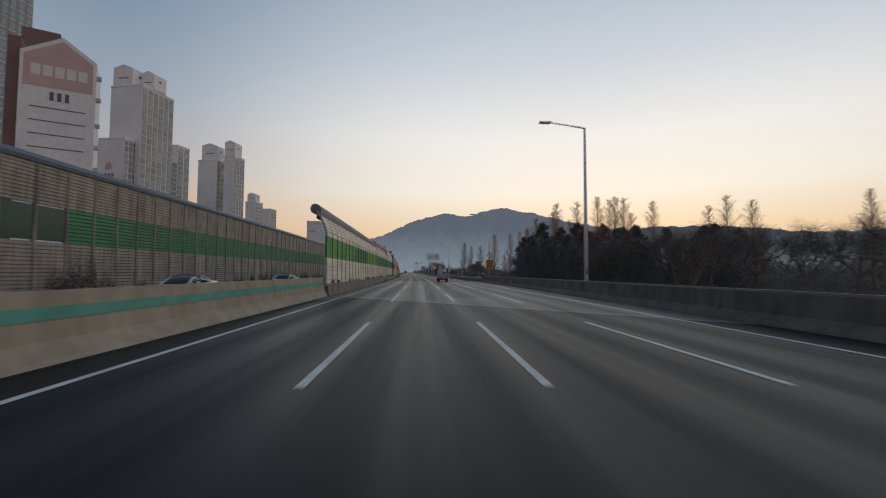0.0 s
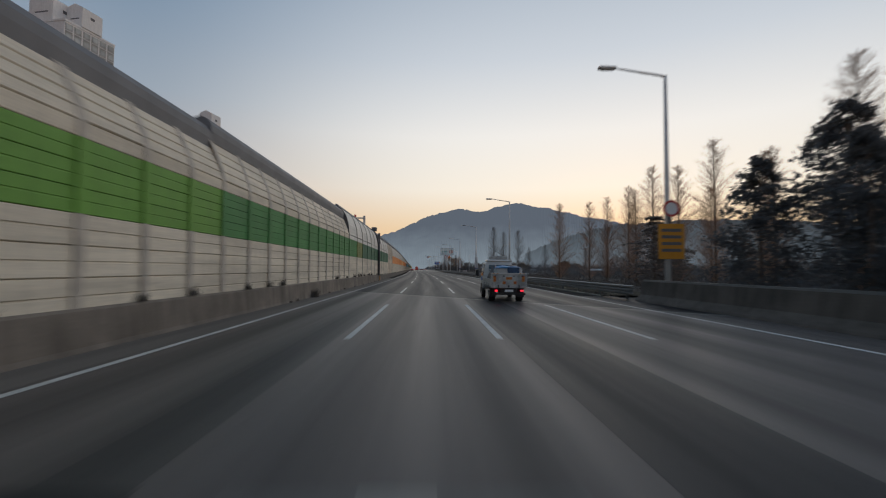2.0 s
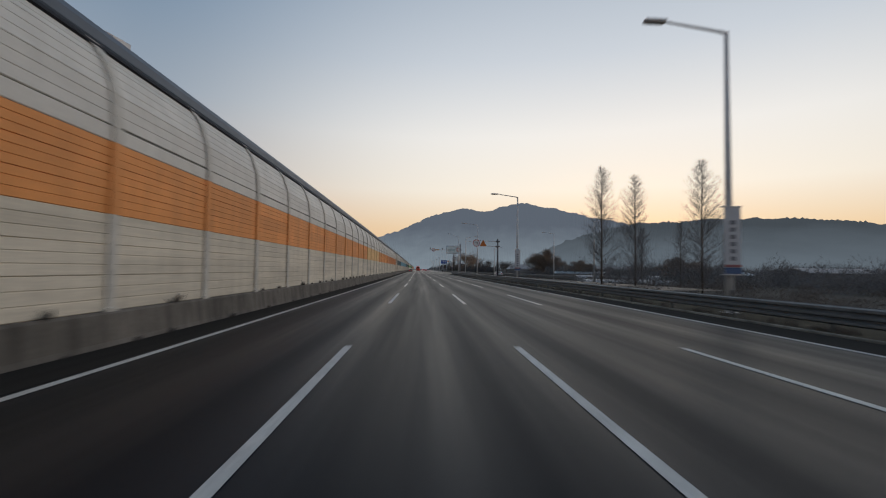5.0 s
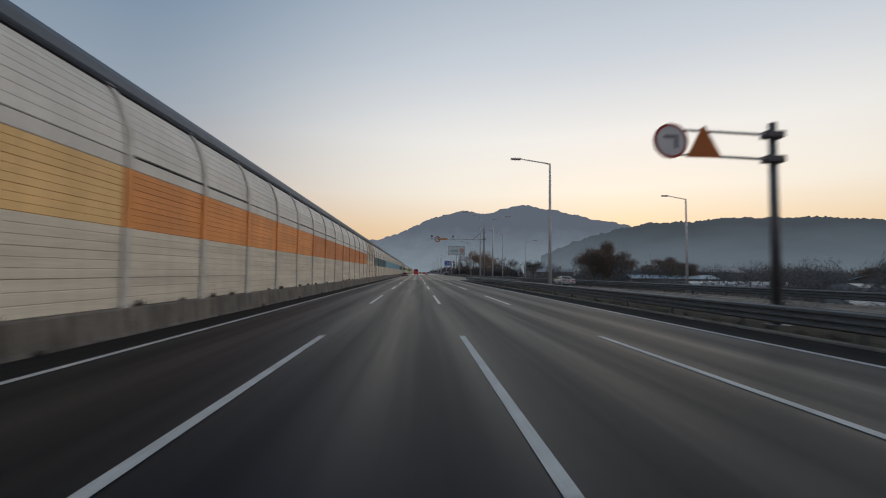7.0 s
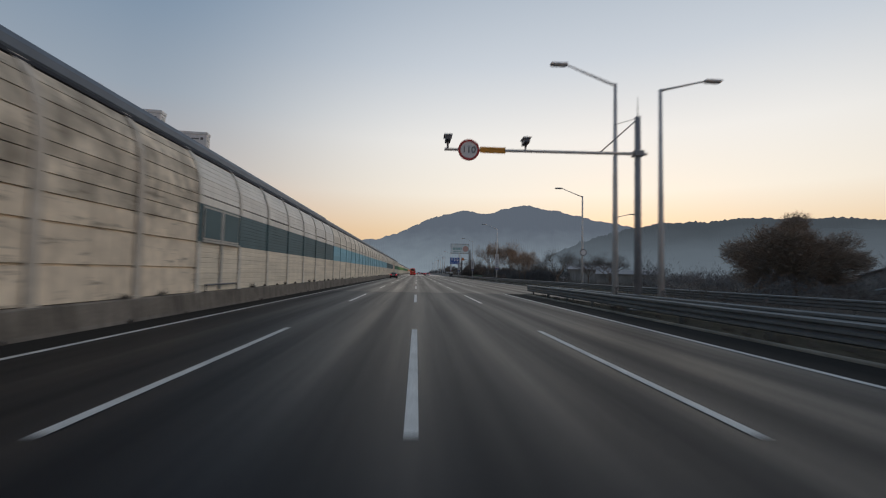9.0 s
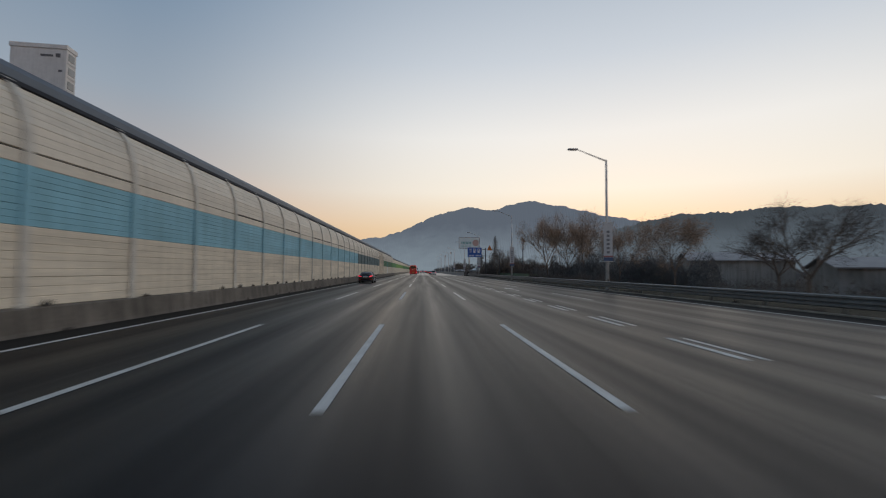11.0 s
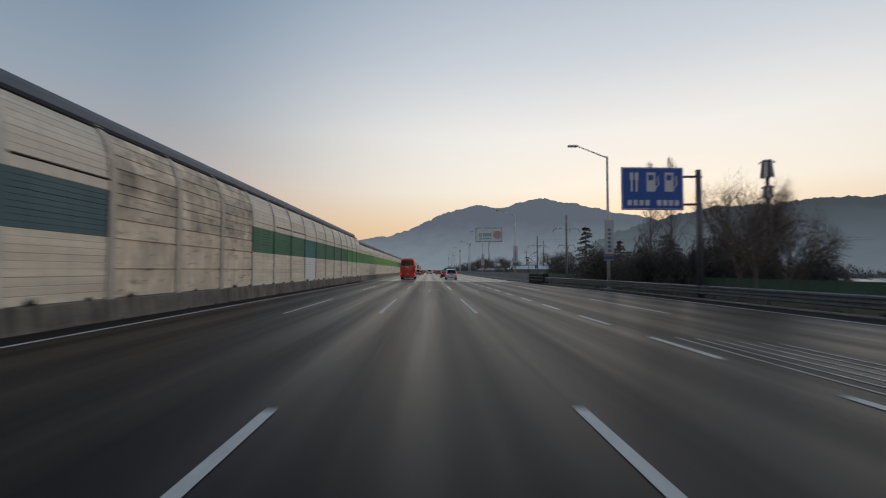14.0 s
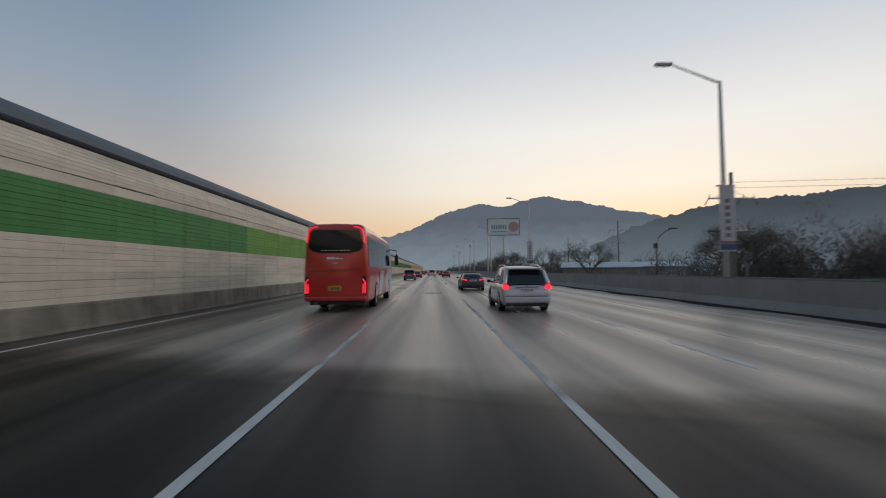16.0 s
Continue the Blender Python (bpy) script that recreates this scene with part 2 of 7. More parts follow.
M_PLINTH_BROWN = mat("soiled_beige_plinth", (0.27, 0.235, 0.19), 0.92, var=0.3, scale=0.8, grain=0.15, gscale=14, bump=0.3, streak=0.45)
M_PARAPET = mat("smooth_parapet_concrete", (0.28, 0.27, 0.255), 0.85, var=0.12, scale=0.5, grain=0.08, gscale=14, bump=0.15, streak=0.14)
M_CONCRETE_BEIGE = mat("beige_concrete", (0.33, 0.285, 0.215), 0.9, var=0.15, scale=0.9, grain=0.1, gscale=18, bump=0.2, streak=0.25)
M_TEAL = mat("teal_paint", (0.085, 0.28, 0.215), 0.8, var=0.2, scale=1.5, grain=0.1)
M_PANEL = mat("cream_panel", (0.72, 0.645, 0.52), 0.65, scuff=0.10, var=0.15, scale=0.9, stretch=(1, 0.18, 2.6), grain=0.06, gscale=9, rand=0.06, streak=0.10)
M_PANEL_GREY = mat("grey_panel", (0.75, 0.72, 0.66), 0.55, var=0.08, scale=0.7, grain=0.06, gscale=9, rand=0.05, streak=0.10)
M_PANEL_BEIGE = mat("beige_crown_panel", (0.70, 0.64, 0.54), 0.55, var=0.10, scale=0.8, stretch=(1, 0.25, 2.0), grain=0.06, gscale=9, rand=0.05, streak=0.10)
M_PANEL_WORN = mat("worn_panel", (0.74, 0.635, 0.50), 0.85, var=0.16, scale=0.75, grain=0.12, gscale=2.6, rand=0.06, streak=0.16, scuff=0.5)
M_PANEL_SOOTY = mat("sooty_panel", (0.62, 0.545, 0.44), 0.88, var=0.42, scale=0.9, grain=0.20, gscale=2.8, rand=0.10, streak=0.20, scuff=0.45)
BAND = {
    "green": (0.055, 0.235, 0.06),
    "dark_green": (0.042, 0.15, 0.075),
    "leaf": (0.085, 0.29, 0.06),
    "forest": (0.042, 0.175, 0.052),
    "lime": (0.15, 0.35, 0.05),
    "olive": (0.20, 0.23, 0.06),
    "orange": (0.86, 0.33, 0.085),
    "burnt": (0.70, 0.25, 0.07),
    "amber": (0.88, 0.56, 0.23),
    "slate": (0.06, 0.12, 0.14),
    "sky": (0.215, 0.47, 0.585),
    "teal": (0.03, 0.17, 0.16),
}
M_BAND = {k: mat(k + "_panel", c, 0.6, var=0.10, scale=0.8, grain=0.05, gscale=9, rand=0.07, streak=0.12) for k, c in BAND.items()}
M_POST = mat("galvanised_post", (0.60, 0.57, 0.51), 0.65, 0.0, var=0.15, scale=3, grain=0.1)
M_POST_BEIGE = mat("beige_post", (0.50, 0.45, 0.385), 0.75, 0.0, var=0.2, scale=3, grain=0.1)
M_CAP_DUSTY = mat("dusty_grey_cap", (0.160, 0.160, 0.168), 0.6, var=0.14, scale=1.2, grain=0.06)
M_CAP = mat("slate_cap", (0.098, 0.122, 0.158), 0.55, var=0.12, scale=1.2, grain=0.06)
M_STEEL = mat("zinc_steel", (0.17, 0.18, 0.185), 0.5, 0.35, var=0.2, scale=4, grain=0.1)
M_POLE = mat("lamp_pole", (0.62, 0.61, 0.60), 0.5, 0.1, var=0.1, scale=2)
M_GANTRY = mat("painted_gantry", (0.27, 0.28, 0.30), 0.55, 0.1, var=0.15, scale=3)
# black of the panel seams, and of the shadow painted below the caps
M_SEAM_SHADOW = mat("seam_and_shadow_black", (0.022, 0.022, 0.026), 0.8, var=0.2, scale=5, spec=0.2)
M_DARK = mat("dark_steel", (0.13, 0.13, 0.14), 0.5, 0.4, var=0.15, scale=5)
M_GROUND = mat("winter_ground", (0.086, 0.082, 0.074), 0.95, var=0.45, scale=0.05, grain=0.35, gscale=1.3, bump=0.4, bscale=6, spec=0.08)
M_VERGE = mat("dry_grass", (0.062, 0.056, 0.041), 0.95, var=0.4, scale=0.7, grain=0.35, gscale=9, bump=0.6, bscale=14, spec=0.08)

# ---- the road's line: straight, then a slow bend to the left ----
BEND, BEND_END = 2.898, 230.0


def turn(s):
    u = min(max(s / BEND_END, 0.0), 1.0)
    return radians(BEND * (0.5 * u * u * (3 - 2 * u) + 0.5 * u))


_xs = [0.0]
_ys = [0.0]
for _i in range(1, 2200):
    _a = turn(_i)
    _xs.append(_xs[-1] - math.sin(_a))
    _ys.append(_ys[-1] + math.cos(_a))


def rd(s, x, z=0.0):
    """Road coordinates (along, across to the right, up) to the world."""
    if s <= 0:
        return Vector((x, s, z))
    i = min(int(s), len(_xs) - 2)
    k = s - i
    a = turn(s)
    return Vector((_xs[i] + (_xs[i + 1] - _xs[i]) * k + x * math.cos(a), _ys[i] + (_ys[i + 1] - _ys[i]) * k + x * math.sin(a), z))


def rm(s, x, z=0.0, yaw=0.0):
    """The pose of a thing that stands at a place of the road and faces along it."""
    return Matrix.Translation(rd(s, x, z)) @ Matrix.Rotation(turn(s) + radians(yaw), 4, "Z")


# ---- builders ----
def thing(name, label, category, group="", kind="", m=None):
    ob = new(name)
    if m is not None:
        ob.matrix_world = m
    return tagged(ob, label, category, group, kind)


def mesh_of(name, bm, material, smooth=False):
    me = bpy.data.meshes.new(name)
    bm.to_mesh(me)
    bm.free()
    for mm in material if isinstance(material, (list, tuple)) else (material,):
        me.materials.append(mm)
    if smooth:
        for p in me.polygons:
            p.use_smooth = True
    return me


def part(name, bm, material, parent=None, label="", m=None, smooth=False):
    """One mesh object, under a thing or a part."""
    me = bm if isinstance(bm, bpy.types.Mesh) else mesh_of(name, bm, material, smooth)
    ob = new(name, me)
    if parent is not None:
        ob.parent = parent
    if m is not None:
        ob.matrix_local = m
    if label:
        tagged(ob, label)
    return ob


def add_box(bm, x0, x1, y0, y1, z0, z1, bevel=0.0):
    vs = [bm.verts.new((x, y, z)) for x in (x0, x1) for y in (y0, y1) for z in (z0, z1)]
    fs = [bm.faces.new([vs[i] for i in f]) for f in ((0, 1, 3, 2), (4, 6, 7, 5), (0, 4, 5, 1), (2, 3, 7, 6), (0, 2, 6, 4), (1, 5, 7, 3))]
    if bevel:
        es = list({e for f in fs for e in f.edges})
        bmesh.ops.bevel(bm, geom=es, offset=bevel, segments=2, affect="EDGES", profile=0.5)
    return vs


def box(x0, x1, y0, y1, z0, z1, bevel=0.0):
    bm = bmesh.new()
    add_box(bm, x0, x1, y0, y1, z0, z1, bevel)
    return bm


def add_tube(bm, pts, radii, n=8, cap=True):
    """A tapered tube along points."""
    rings = []
    pts = [Vector(p) for p in pts]
    for i, p in enumerate(pts):
        d = (pts[min(i + 1, len(pts) - 1)] - pts[max(i - 1, 0)]).normalized()
        a = d.orthogonal().normalized() if abs(d.z) < 0.9 else Vector((1, 0, 0)).cross(d).normalized().cross(d)
        a = (a - d * a.dot(d)).normalized()
        b = d.cross(a)
        r = radii[i] if isinstance(radii, (list, tuple)) else radii
        rings.append([bm.verts.new(p + (a * math.cos(2 * math.pi * k / n) + b * math.sin(2 * math.pi * k / n)) * r) for k in range(n)])
    for r0, r1 in zip(rings, rings[1:]):
        for k in range(n):
            bm.faces.new((r0[k], r0[(k + 1) % n], r1[(k + 1) % n], r1[k]))
    if cap and n > 2:
        bm.faces.new(rings[0][::-1])
        bm.faces.new(rings[-1])


def tube(pts, radii, n=8):
    bm = bmesh.new()
    add_tube(bm, pts, radii, n)
    bmesh.ops.recalc_face_normals(bm, faces=bm.faces)
    return bm


def add_prism(bm, outline, y0, y1):
    """An outline in (x, z), drawn out along y, with both ends closed."""
    a = [bm.verts.new((x, y0, z)) for x, z in outline]
    b = [bm.verts.new((x, y1, z)) for x, z in outline]
    n = len(outline)
    for i in range(n):
        bm.faces.new((a[i], a[(i + 1) % n], b[(i + 1) % n], b[i]))
    bm.faces.new(a[::-1])
    bm.faces.new(b)


def prism(outline, y0, y1):
    bm = bmesh.new()
    add_prism(bm, outline, y0, y1)
    bmesh.ops.recalc_face_normals(bm, faces=bm.faces)
    return bm


def along(outline, s0, s1, step=4.0, closed=True):
    """An outline in (across, up), which may be a function of s, drawn out along the road; ends closed."""
    bm = bmesh.new()
    n = max(1, int(math.ceil((s1 - s0) / step)))
    rings = []
    for i in range(n + 1):
        s = s0 + (s1 - s0) * i / n
        o = outline(s) if callable(outline) else outline
        rings.append([bm.verts.new(rd(s, x, z)) for x, z in o])
    k = len(rings[0])
    for a, b in zip(rings, rings[1:]):
        for j in range(k if closed else k - 1):
            bm.faces.new((a[j], a[(j + 1) % k], b[(j + 1) % k], b[j]))
    if closed:
        bm.faces.new(rings[0][::-1])
        bm.faces.new(rings[-1])
    bmesh.ops.recalc_face_normals(bm, faces=bm.faces)
    return bm


def sheet(left, right, s0, s1, z, step=5.0, cols=1, skew0=0.0, skew1=None):
    """A level strip of road between two edges (functions of s or numbers), with road coordinates in its UV map."""
    bm = bmesh.new()
    uv = bm.loops.layers.uv.new("road")
    n = max(1, int(math.ceil((s1 - s0) / step)))
    rows = []
    for i in range(n + 1):
        s = s0 + (s1 - s0) * i / n
        l, r = (q(s) if callable(q) else q for q in (left, right))
        k = skew0 + ((skew0 if skew1 is None else skew1) - skew0) * i / n
        xs = [l + (r - l) * j / cols for j in range(cols + 1)]
        rows.append([(bm.verts.new(rd(s + k * x, x, z)), (x, s + k * x)) for x in xs])
    for a, b in zip(rows, rows[1:]):
        for j in range(cols):
            q = (a[j], a[j + 1], b[j + 1], b[j])
            f = bm.faces.new([v for v, _ in q])
            for lp, (_, c) in zip(f.loops, q):
                lp[uv].uv = c
    return bm

# ---- ground and road ----
def ease(s, a, b):
    u = min(max((s - a) / (b - a), 0.0), 1.0)
    return u * u * (3 - 2 * u)


def ramp_line(s):
    """Where the right edge line runs after the ramp has joined."""
    return 16.9 + max(0.0, 332 - s) * 0.065 - 2.3 * ease(s, 445, 485)


def kerb(s):
    """Where the paved shoulder ends, at the foot of the barrier."""
    return 10.75 if s < 303 else ramp_line(s) + 1.8


bm = bmesh.new()
gx = [-3000, -1200, -500, -200, -90, -60, -40, -27, 20.5, 23, 30, 45, 70, 120, 250, 600, 1400, 3000]
gs = [-700, -300, -120, 0, 60, 120, 180, 240, 300, 360, 420, 480, 540, 600, 700, 850, 1100, 1500, 2100]


def ground_z(x):
    return -0.06 if x <= 19 else -0.06 - 1.0 * ease(x, 20.5, 34)


grid = [[bm.verts.new(rd(s, x, ground_z(x) - 0.0) if s < 2000 else rd(2100, x, ground_z(x)) + Vector((0, 2500, 0))) for x in gx] for s in gs]
for a, b in zip(grid, grid[1:]):
    for j in range(len(gx) - 1):
        bm.faces.new((a[j], a[j + 1], b[j + 1], b[j]))
tagged(part("ground", bm, M_GROUND), "brown winter ground with dry grass beside the motorway", "ground", kind="structure")

tagged(part("road", sheet(-6.6, 11.25, -120, 303, 0.0, 6.0, 8), M_ASPHALT), "worn dark grey asphalt motorway carriageway with wheel tracks", "road", kind="structure")
tagged(part("road", sheet(-6.6, lambda s: kerb(s) + 0.5, 303, 1700, 0.0, 6.0, 10), M_ASPHALT_WIDE), "wide dark grey asphalt motorway carriageway with an extra lane", "road", kind="structure")
tagged(part("ramp", sheet(lambda s: 11.4 + (303 - s) * 0.075, lambda s: ramp_line(s) + 2.3, 190, 303, -0.01, 6.0, 4), M_ASPHALT), "dark asphalt ramp that joins the motorway", "road", kind="structure")
tagged(part("road_opposite", sheet(-25.5, -7.6, -120, 1700, 0.0, 12.0, 4), M_ASPHALT), "dark asphalt carriageway of the opposite direction", "road", kind="structure")
# paler paving where the road crosses bridges
tagged(part("bridge_paving", sheet(-6.3, 10.7, 29.2, 87.2, 0.004, 4.0, 6, -1.0), M_ASPHALT_PALE), "paler worn bridge paving with rough surface", "road", kind="structure")
tagged(part("bridge_paving", sheet(-6.3, lambda s: kerb(s), 479.0, 640.0, 0.004, 4.0, 8, -0.36), M_ASPHALT_DAMP), "paler damp bridge paving with wet sheen", "road", kind="structure")
tagged(part("worn_lane", sheet(-1.35, 1.3, 31.0, 64.0, 0.0055, 4.0, 2), M_LANE_PALE), "pale worn middle of the lane", "road", kind="structure")
for xa, xb, sa, sb, mm in ((-3.2, -1.95, 33.0, 64.0, M_LANE_DARK), (-2.75, -2.0, 64.0, 86.9, M_LANE_DULL), (1.95, 3.6, 33.0, 86.9, M_LANE_DARK)):
    tagged(part("worn_lane", sheet(xa, xb, sa, sb, 0.0055, 4.0, 2, 0.0, -1.0 if sb > 80 else 0.0), mm), "dark oily edge of the lane", "road", kind="structure")
tagged(part("worn_lane", sheet(-6.35, -5.35, 31.0, 64.0, 0.0055, 4.0, 1), M_LANE_PALE), "pale dusty strip beside the edge line", "road", kind="structure")
tagged(part("worn_lane", sheet(-6.35, -5.35, 64.0, 136.0, 0.0055, 4.0, 1), M_DUST), "pale dusty strip beside the edge line", "road", kind="structure")
for s, k in ((29.2, -1.0), (87.2, -1.0)):
    tagged(part("expansion_joint", sheet(-6.3, lambda q: 10.7 if q < 300 else kerb(q), s - 0.25, s + 0.25, 0.006, 1.0, 6, k), M_REPAIR if s < 300 else M_ASPHALT_DAMP), "pale concrete strip of a bridge joint", "road joint", kind="structure")
tagged(part("repair_strip", sheet(-0.38, 0.2, 31.0, 64.0, 0.007, 4.0, 1), M_REPAIR), "pale lengthwise repair strip in the lane", "road", kind="structure")
tagged(part("grooved_strip", sheet(0.2, 0.85, 31.0, 62.0, 0.006, 4.0, 1), M_GROOVED), "paving strip with fine grooves cut across the lane", "road", kind="structure")
for xa, xb, sa, sb in ((-0.9, 0.2, 497.0, 499.6), (-1.2, -0.3, 506.0, 507.5), (0.4, 1.4, 512.0, 514.5), (-0.6, 0.7, 521.0, 524.0), (3.2, 4.4, 503.0, 505.0)):
    tagged(part("repair_patch", sheet(xa, xb, sa, sb, 0.0065, 2.0, 1), M_REPAIR), "pale square repair patch in the lane", "road", kind="structure")
tagged(part("shoulder", sheet(9.05, 10.47, 88.0, 303, 0.005, 6.0, 2), M_SHOULDER), "dark dirty hard shoulder below the guardrail", "road shoulder", kind="structure")
tagged(part("shoulder", sheet(lambda s: ramp_line(s) + 0.2, lambda s: kerb(s) - 0.13, 303, 470, 0.005, 6.0, 2), M_SHOULDER), "dark dirty hard shoulder of the widened road", "road shoulder", kind="structure")
tagged(part("shoulder", sheet(lambda s: kerb(s) - 0.8 + 0.25 * math.sin(s * 0.7), lambda s: kerb(s) + 0.05, 476, 700, 0.007, 1.5, 2), M_SHOULDER), "dark dirt gathered at the foot of the parapet", "road shoulder", kind="structure")
tagged(part("shoulder", sheet(-6.4, -5.3, 136.0, 478, 0.005, 6.0, 2), M_SHOULDER), "dark dirty strip at the foot of the noise barrier", "road shoulder", kind="structure")
tagged(part("verge", sheet(10.6, lambda s: min(15.0, 11.4 + (303 - s) * 0.075 - 0.02) if s > 190 else 15.0, 88, 303, 0.05, 6.0, 2), M_VERGE), "strip of dry winter grass behind the guardrail", "grass verge", kind="structure")
tagged(part("verge", sheet(lambda s: kerb(s) + 0.0, lambda s: kerb(s) + 4.5, 304, 468, 0.05, 6.0, 2), M_VERGE), "strip of dry winter grass beyond the shoulder", "grass verge", kind="structure")

M_KERB = mat("dusty_kerb_concrete", (0.23, 0.21, 0.175), 0.95, var=0.4, scale=0.6, grain=0.25, gscale=9, bump=0.3)
kb = thing("kerb", "low dusty concrete kerb between shoulder and grass", "kerb", kind="structure")
for s0, s1, at in ((88, 303, lambda s: 10.47), (304, 468, lambda s: kerb(s) - 0.13)):
    q = s0
    while q < s1:
        part("kerb_stone", along(lambda s: [(at(s) + x, z) for x, z in ((0.0, 0.0), (0.01, 0.05), (0.03, 0.07), (0.12, 0.075), (0.14, 0.06), (0.14, 0.0))], q + 0.01, min(q + 2.0, s1) - 0.01, 2.0), M_KERB, kb)
        q += 2.0

# ---- lane markings ----
markings = thing("lane_marking", "white painted lane lines on the asphalt", "lane marking", kind="structure")


def paint(x, s0, s1, w=0.15, name="edge_line", z=0.008, m=M_PAINT):
    part(name, sheet(lambda s: (x(s) if callable(x) else x) - w / 2, lambda s: (x(s) if callable(x) else x) + w / 2, s0, s1, z, 4.0), m, markings)


paint(-5.15, -110, 1500)
paint(8.9, -110, 303)
paint(ramp_line, 215, 1500)
FAR_END = 19.0  # the far end of a dash, every 20 m
for k in range(-4, 48):
    for x in (-1.75, 1.75, 5.32):
        e = FAR_END + 20 * k + {2: 0.3, 3: 2.1}.get(k, 0.0) + ({1: -1.4, 2: 1.5}.get(k, 0.0) if x > 5 else 0.0)
        if 460 < e < 520:
            continue
        paint(x, e - {1: 9.4, 2: 11.0, 3: 10.0}.get(k, 8.4), e, 0.15, "lane_dash")
for x in (1.75, 5.32):
    paint(x, 471.0, 479.7 - 0.4 * x, 0.14, "solid_lane_line")
    paint(x, 479.7 - 0.4 * x, 497.0, 0.13, "solid_lane_line", m=M_PAINT_WORN)
for k in range(-11, 22):
    e = 383.0 + 5.2 * k
    paint(8.9, e - 2.7, e, 0.17, "lane_dash")
    if k < 1:
        paint(9.28, e - 2.7, e, 0.13, "lane_dash")
for k in range(17, 25):
    paint(12.55, FAR_END + 20 * k - 8.4, FAR_END + 20 * k, 0.15, "lane_dash")

# detector loops, an arrow and worn hatching
for x in (3.6, 7.1):
    bm = bmesh.new()
    o = [[bm.verts.new(rd(450.5 + r * math.sin(a), x + r * math.cos(a), 0.008)) for a in [2 * math.pi * i / 36 for i in range(36)]] for r in (0.82, 0.88)]
    for i in range(36):
        bm.faces.new((o[0][i], o[1][i], o[1][(i + 1) % 36], o[0][(i + 1) % 36]))
    part("detector_loop", bm, M_PAINT_WORN, markings, "thin pale ring cut into the asphalt")
    paint(x - 0.02, 446.4, 449.6, 0.05, "loop_lead")
paint(10.95, 362.6, 367.0, 0.16, "arrow_stem")
bm = bmesh.new()
bm.faces.new([bm.verts.new(rd(q, x, 0.008)) for q, x in ((366.6, 10.5), (366.6, 11.4), (369.2, 10.95))])
part("arrow_head", bm, M_PAINT, markings)
for k in range(6):
    paint(9.5 + 0.36 * k, 419.0 - 0.4 * k, 424.5 - 0.2 * k, 0.07, "worn_hatching", m=M_PAINT_WORN)

# ---- median and right-hand concrete barriers ----
MED = [(-6.35, 0.0), (-6.42, 0.08), (-6.62, 0.38), (-6.72, 1.25), (-6.95, 1.25), (-7.05, 0.38), (-7.3, 0.08), (-7.4, 0.0)]
mb = thing("concrete_barrier", "beige concrete median barrier with a faded teal stripe", "barrier", kind="structure")
part("barrier_wall", along(MED, -110, 35.4), M_CONCRETE_BEIGE, mb)
part("painted_stripe", along([(-6.655, 0.74), (-6.66, 0.76), (-6.69, 0.96), (-6.685, 0.97), (-6.675, 0.97), (-6.645, 0.74)], -110, 35.0), M_TEAL, mb, "faded teal painted stripe")


def low_wall(top):
    return [(-6.32, 0.0), (-6.36, 0.1), (-6.42, top - 0.05), (-6.46, top), (-7.1, top), (-7.2, 0.0)]



wb = thing("concrete_plinth", "stained concrete plinth under the noise barrier", "plinth", kind="structure")
part("plinth_wall", along(low_wall(0.82), 35.4, 121.4), M_CONCRETE_DARK, wb)
part("plinth_wall", along(low_wall(0.68), 121.4, 480.4), M_PLINTH, wb)
part("plinth_wall", along(low_wall(0.76), 480.4, 1300), M_PLINTH_BROWN, wb)
RB = [(10.75, 0.0), (10.8, 0.1), (11.05, 0.35), (11.15, 1.02), (11.4, 1.02), (11.5, 0.0)]
rb = thing("concrete_barrier", "dark stained concrete parapet of a bridge", "barrier", kind="structure")
part("parapet_wall", along(RB, -110, 84.0), M_PARAPET_SOOTY, rb)
part("rail", along([(11.2, 1.02), (11.2, 1.10), (11.34, 1.10), (11.34, 1.02)], -110, 84.0), M_STEEL, rb, "thin steel rail")
rb2 = thing("concrete_barrier", "grey concrete parapet along the shoulder", "barrier", kind="structure")
part("parapet_wall", along(lambda s: [(kerb(s) + x, z) for x, z in ((0.0, 0.0), (0.05, 0.1), (0.22, 0.35), (0.32, 1.15), (0.56, 1.15), (0.7, 0.0))], 474.6, 1200, 6.0), M_PARAPET, rb2)
part("rail", along(lambda s: [(kerb(s) + x, z) for x, z in ((0.36, 1.15), (0.36, 1.22), (0.5, 1.22), (0.5, 1.15))], 474.6, 1200, 6.0), M_STEEL, rb2, "thin steel rail")


# ---- guardrails: corrugated steel beams on posts ----
def guardrail(s0, s1, offset, heights, label, step=4.0):
    g = thing("guardrail", label, "guardrail", "guardrails", "structure")
    for z in heights:
        o = [(0.0, -0.26)]
        for c in (-0.175, 0.0, 0.175):
            o += [(0.0, c - 0.075), (-0.08, c - 0.035), (-0.08, c + 0.035), (0.0, c + 0.075)]
        o += [(0.0, 0.26), (0.006, 0.26), (0.006, -0.26)]
        part("rail", along(lambda s: [(offset(s) + x, z + q) for x, q in o], s0, s1, 4.0), M_STEEL, g)
    post = mesh_of("post", tube([(0, 0, -0.2), (0, 0, max(heights) + 0.22)], 0.07, 8), M_STEEL, True)
    s = s0 + 1
    while s < s1:
        part("post", post, None, g, m=rm(s, offset(s) + 0.1))
        s += step
    return g


guardrail(84.5, 303, lambda s: 10.9, (0.53,), "dull grey steel guardrail with a broad three-ribbed beam")
guardrail(262, 299, lambda s: 13.3 - (s - 262) * 0.045, (0.53,), "short dull grey steel guardrail beside the ramp")
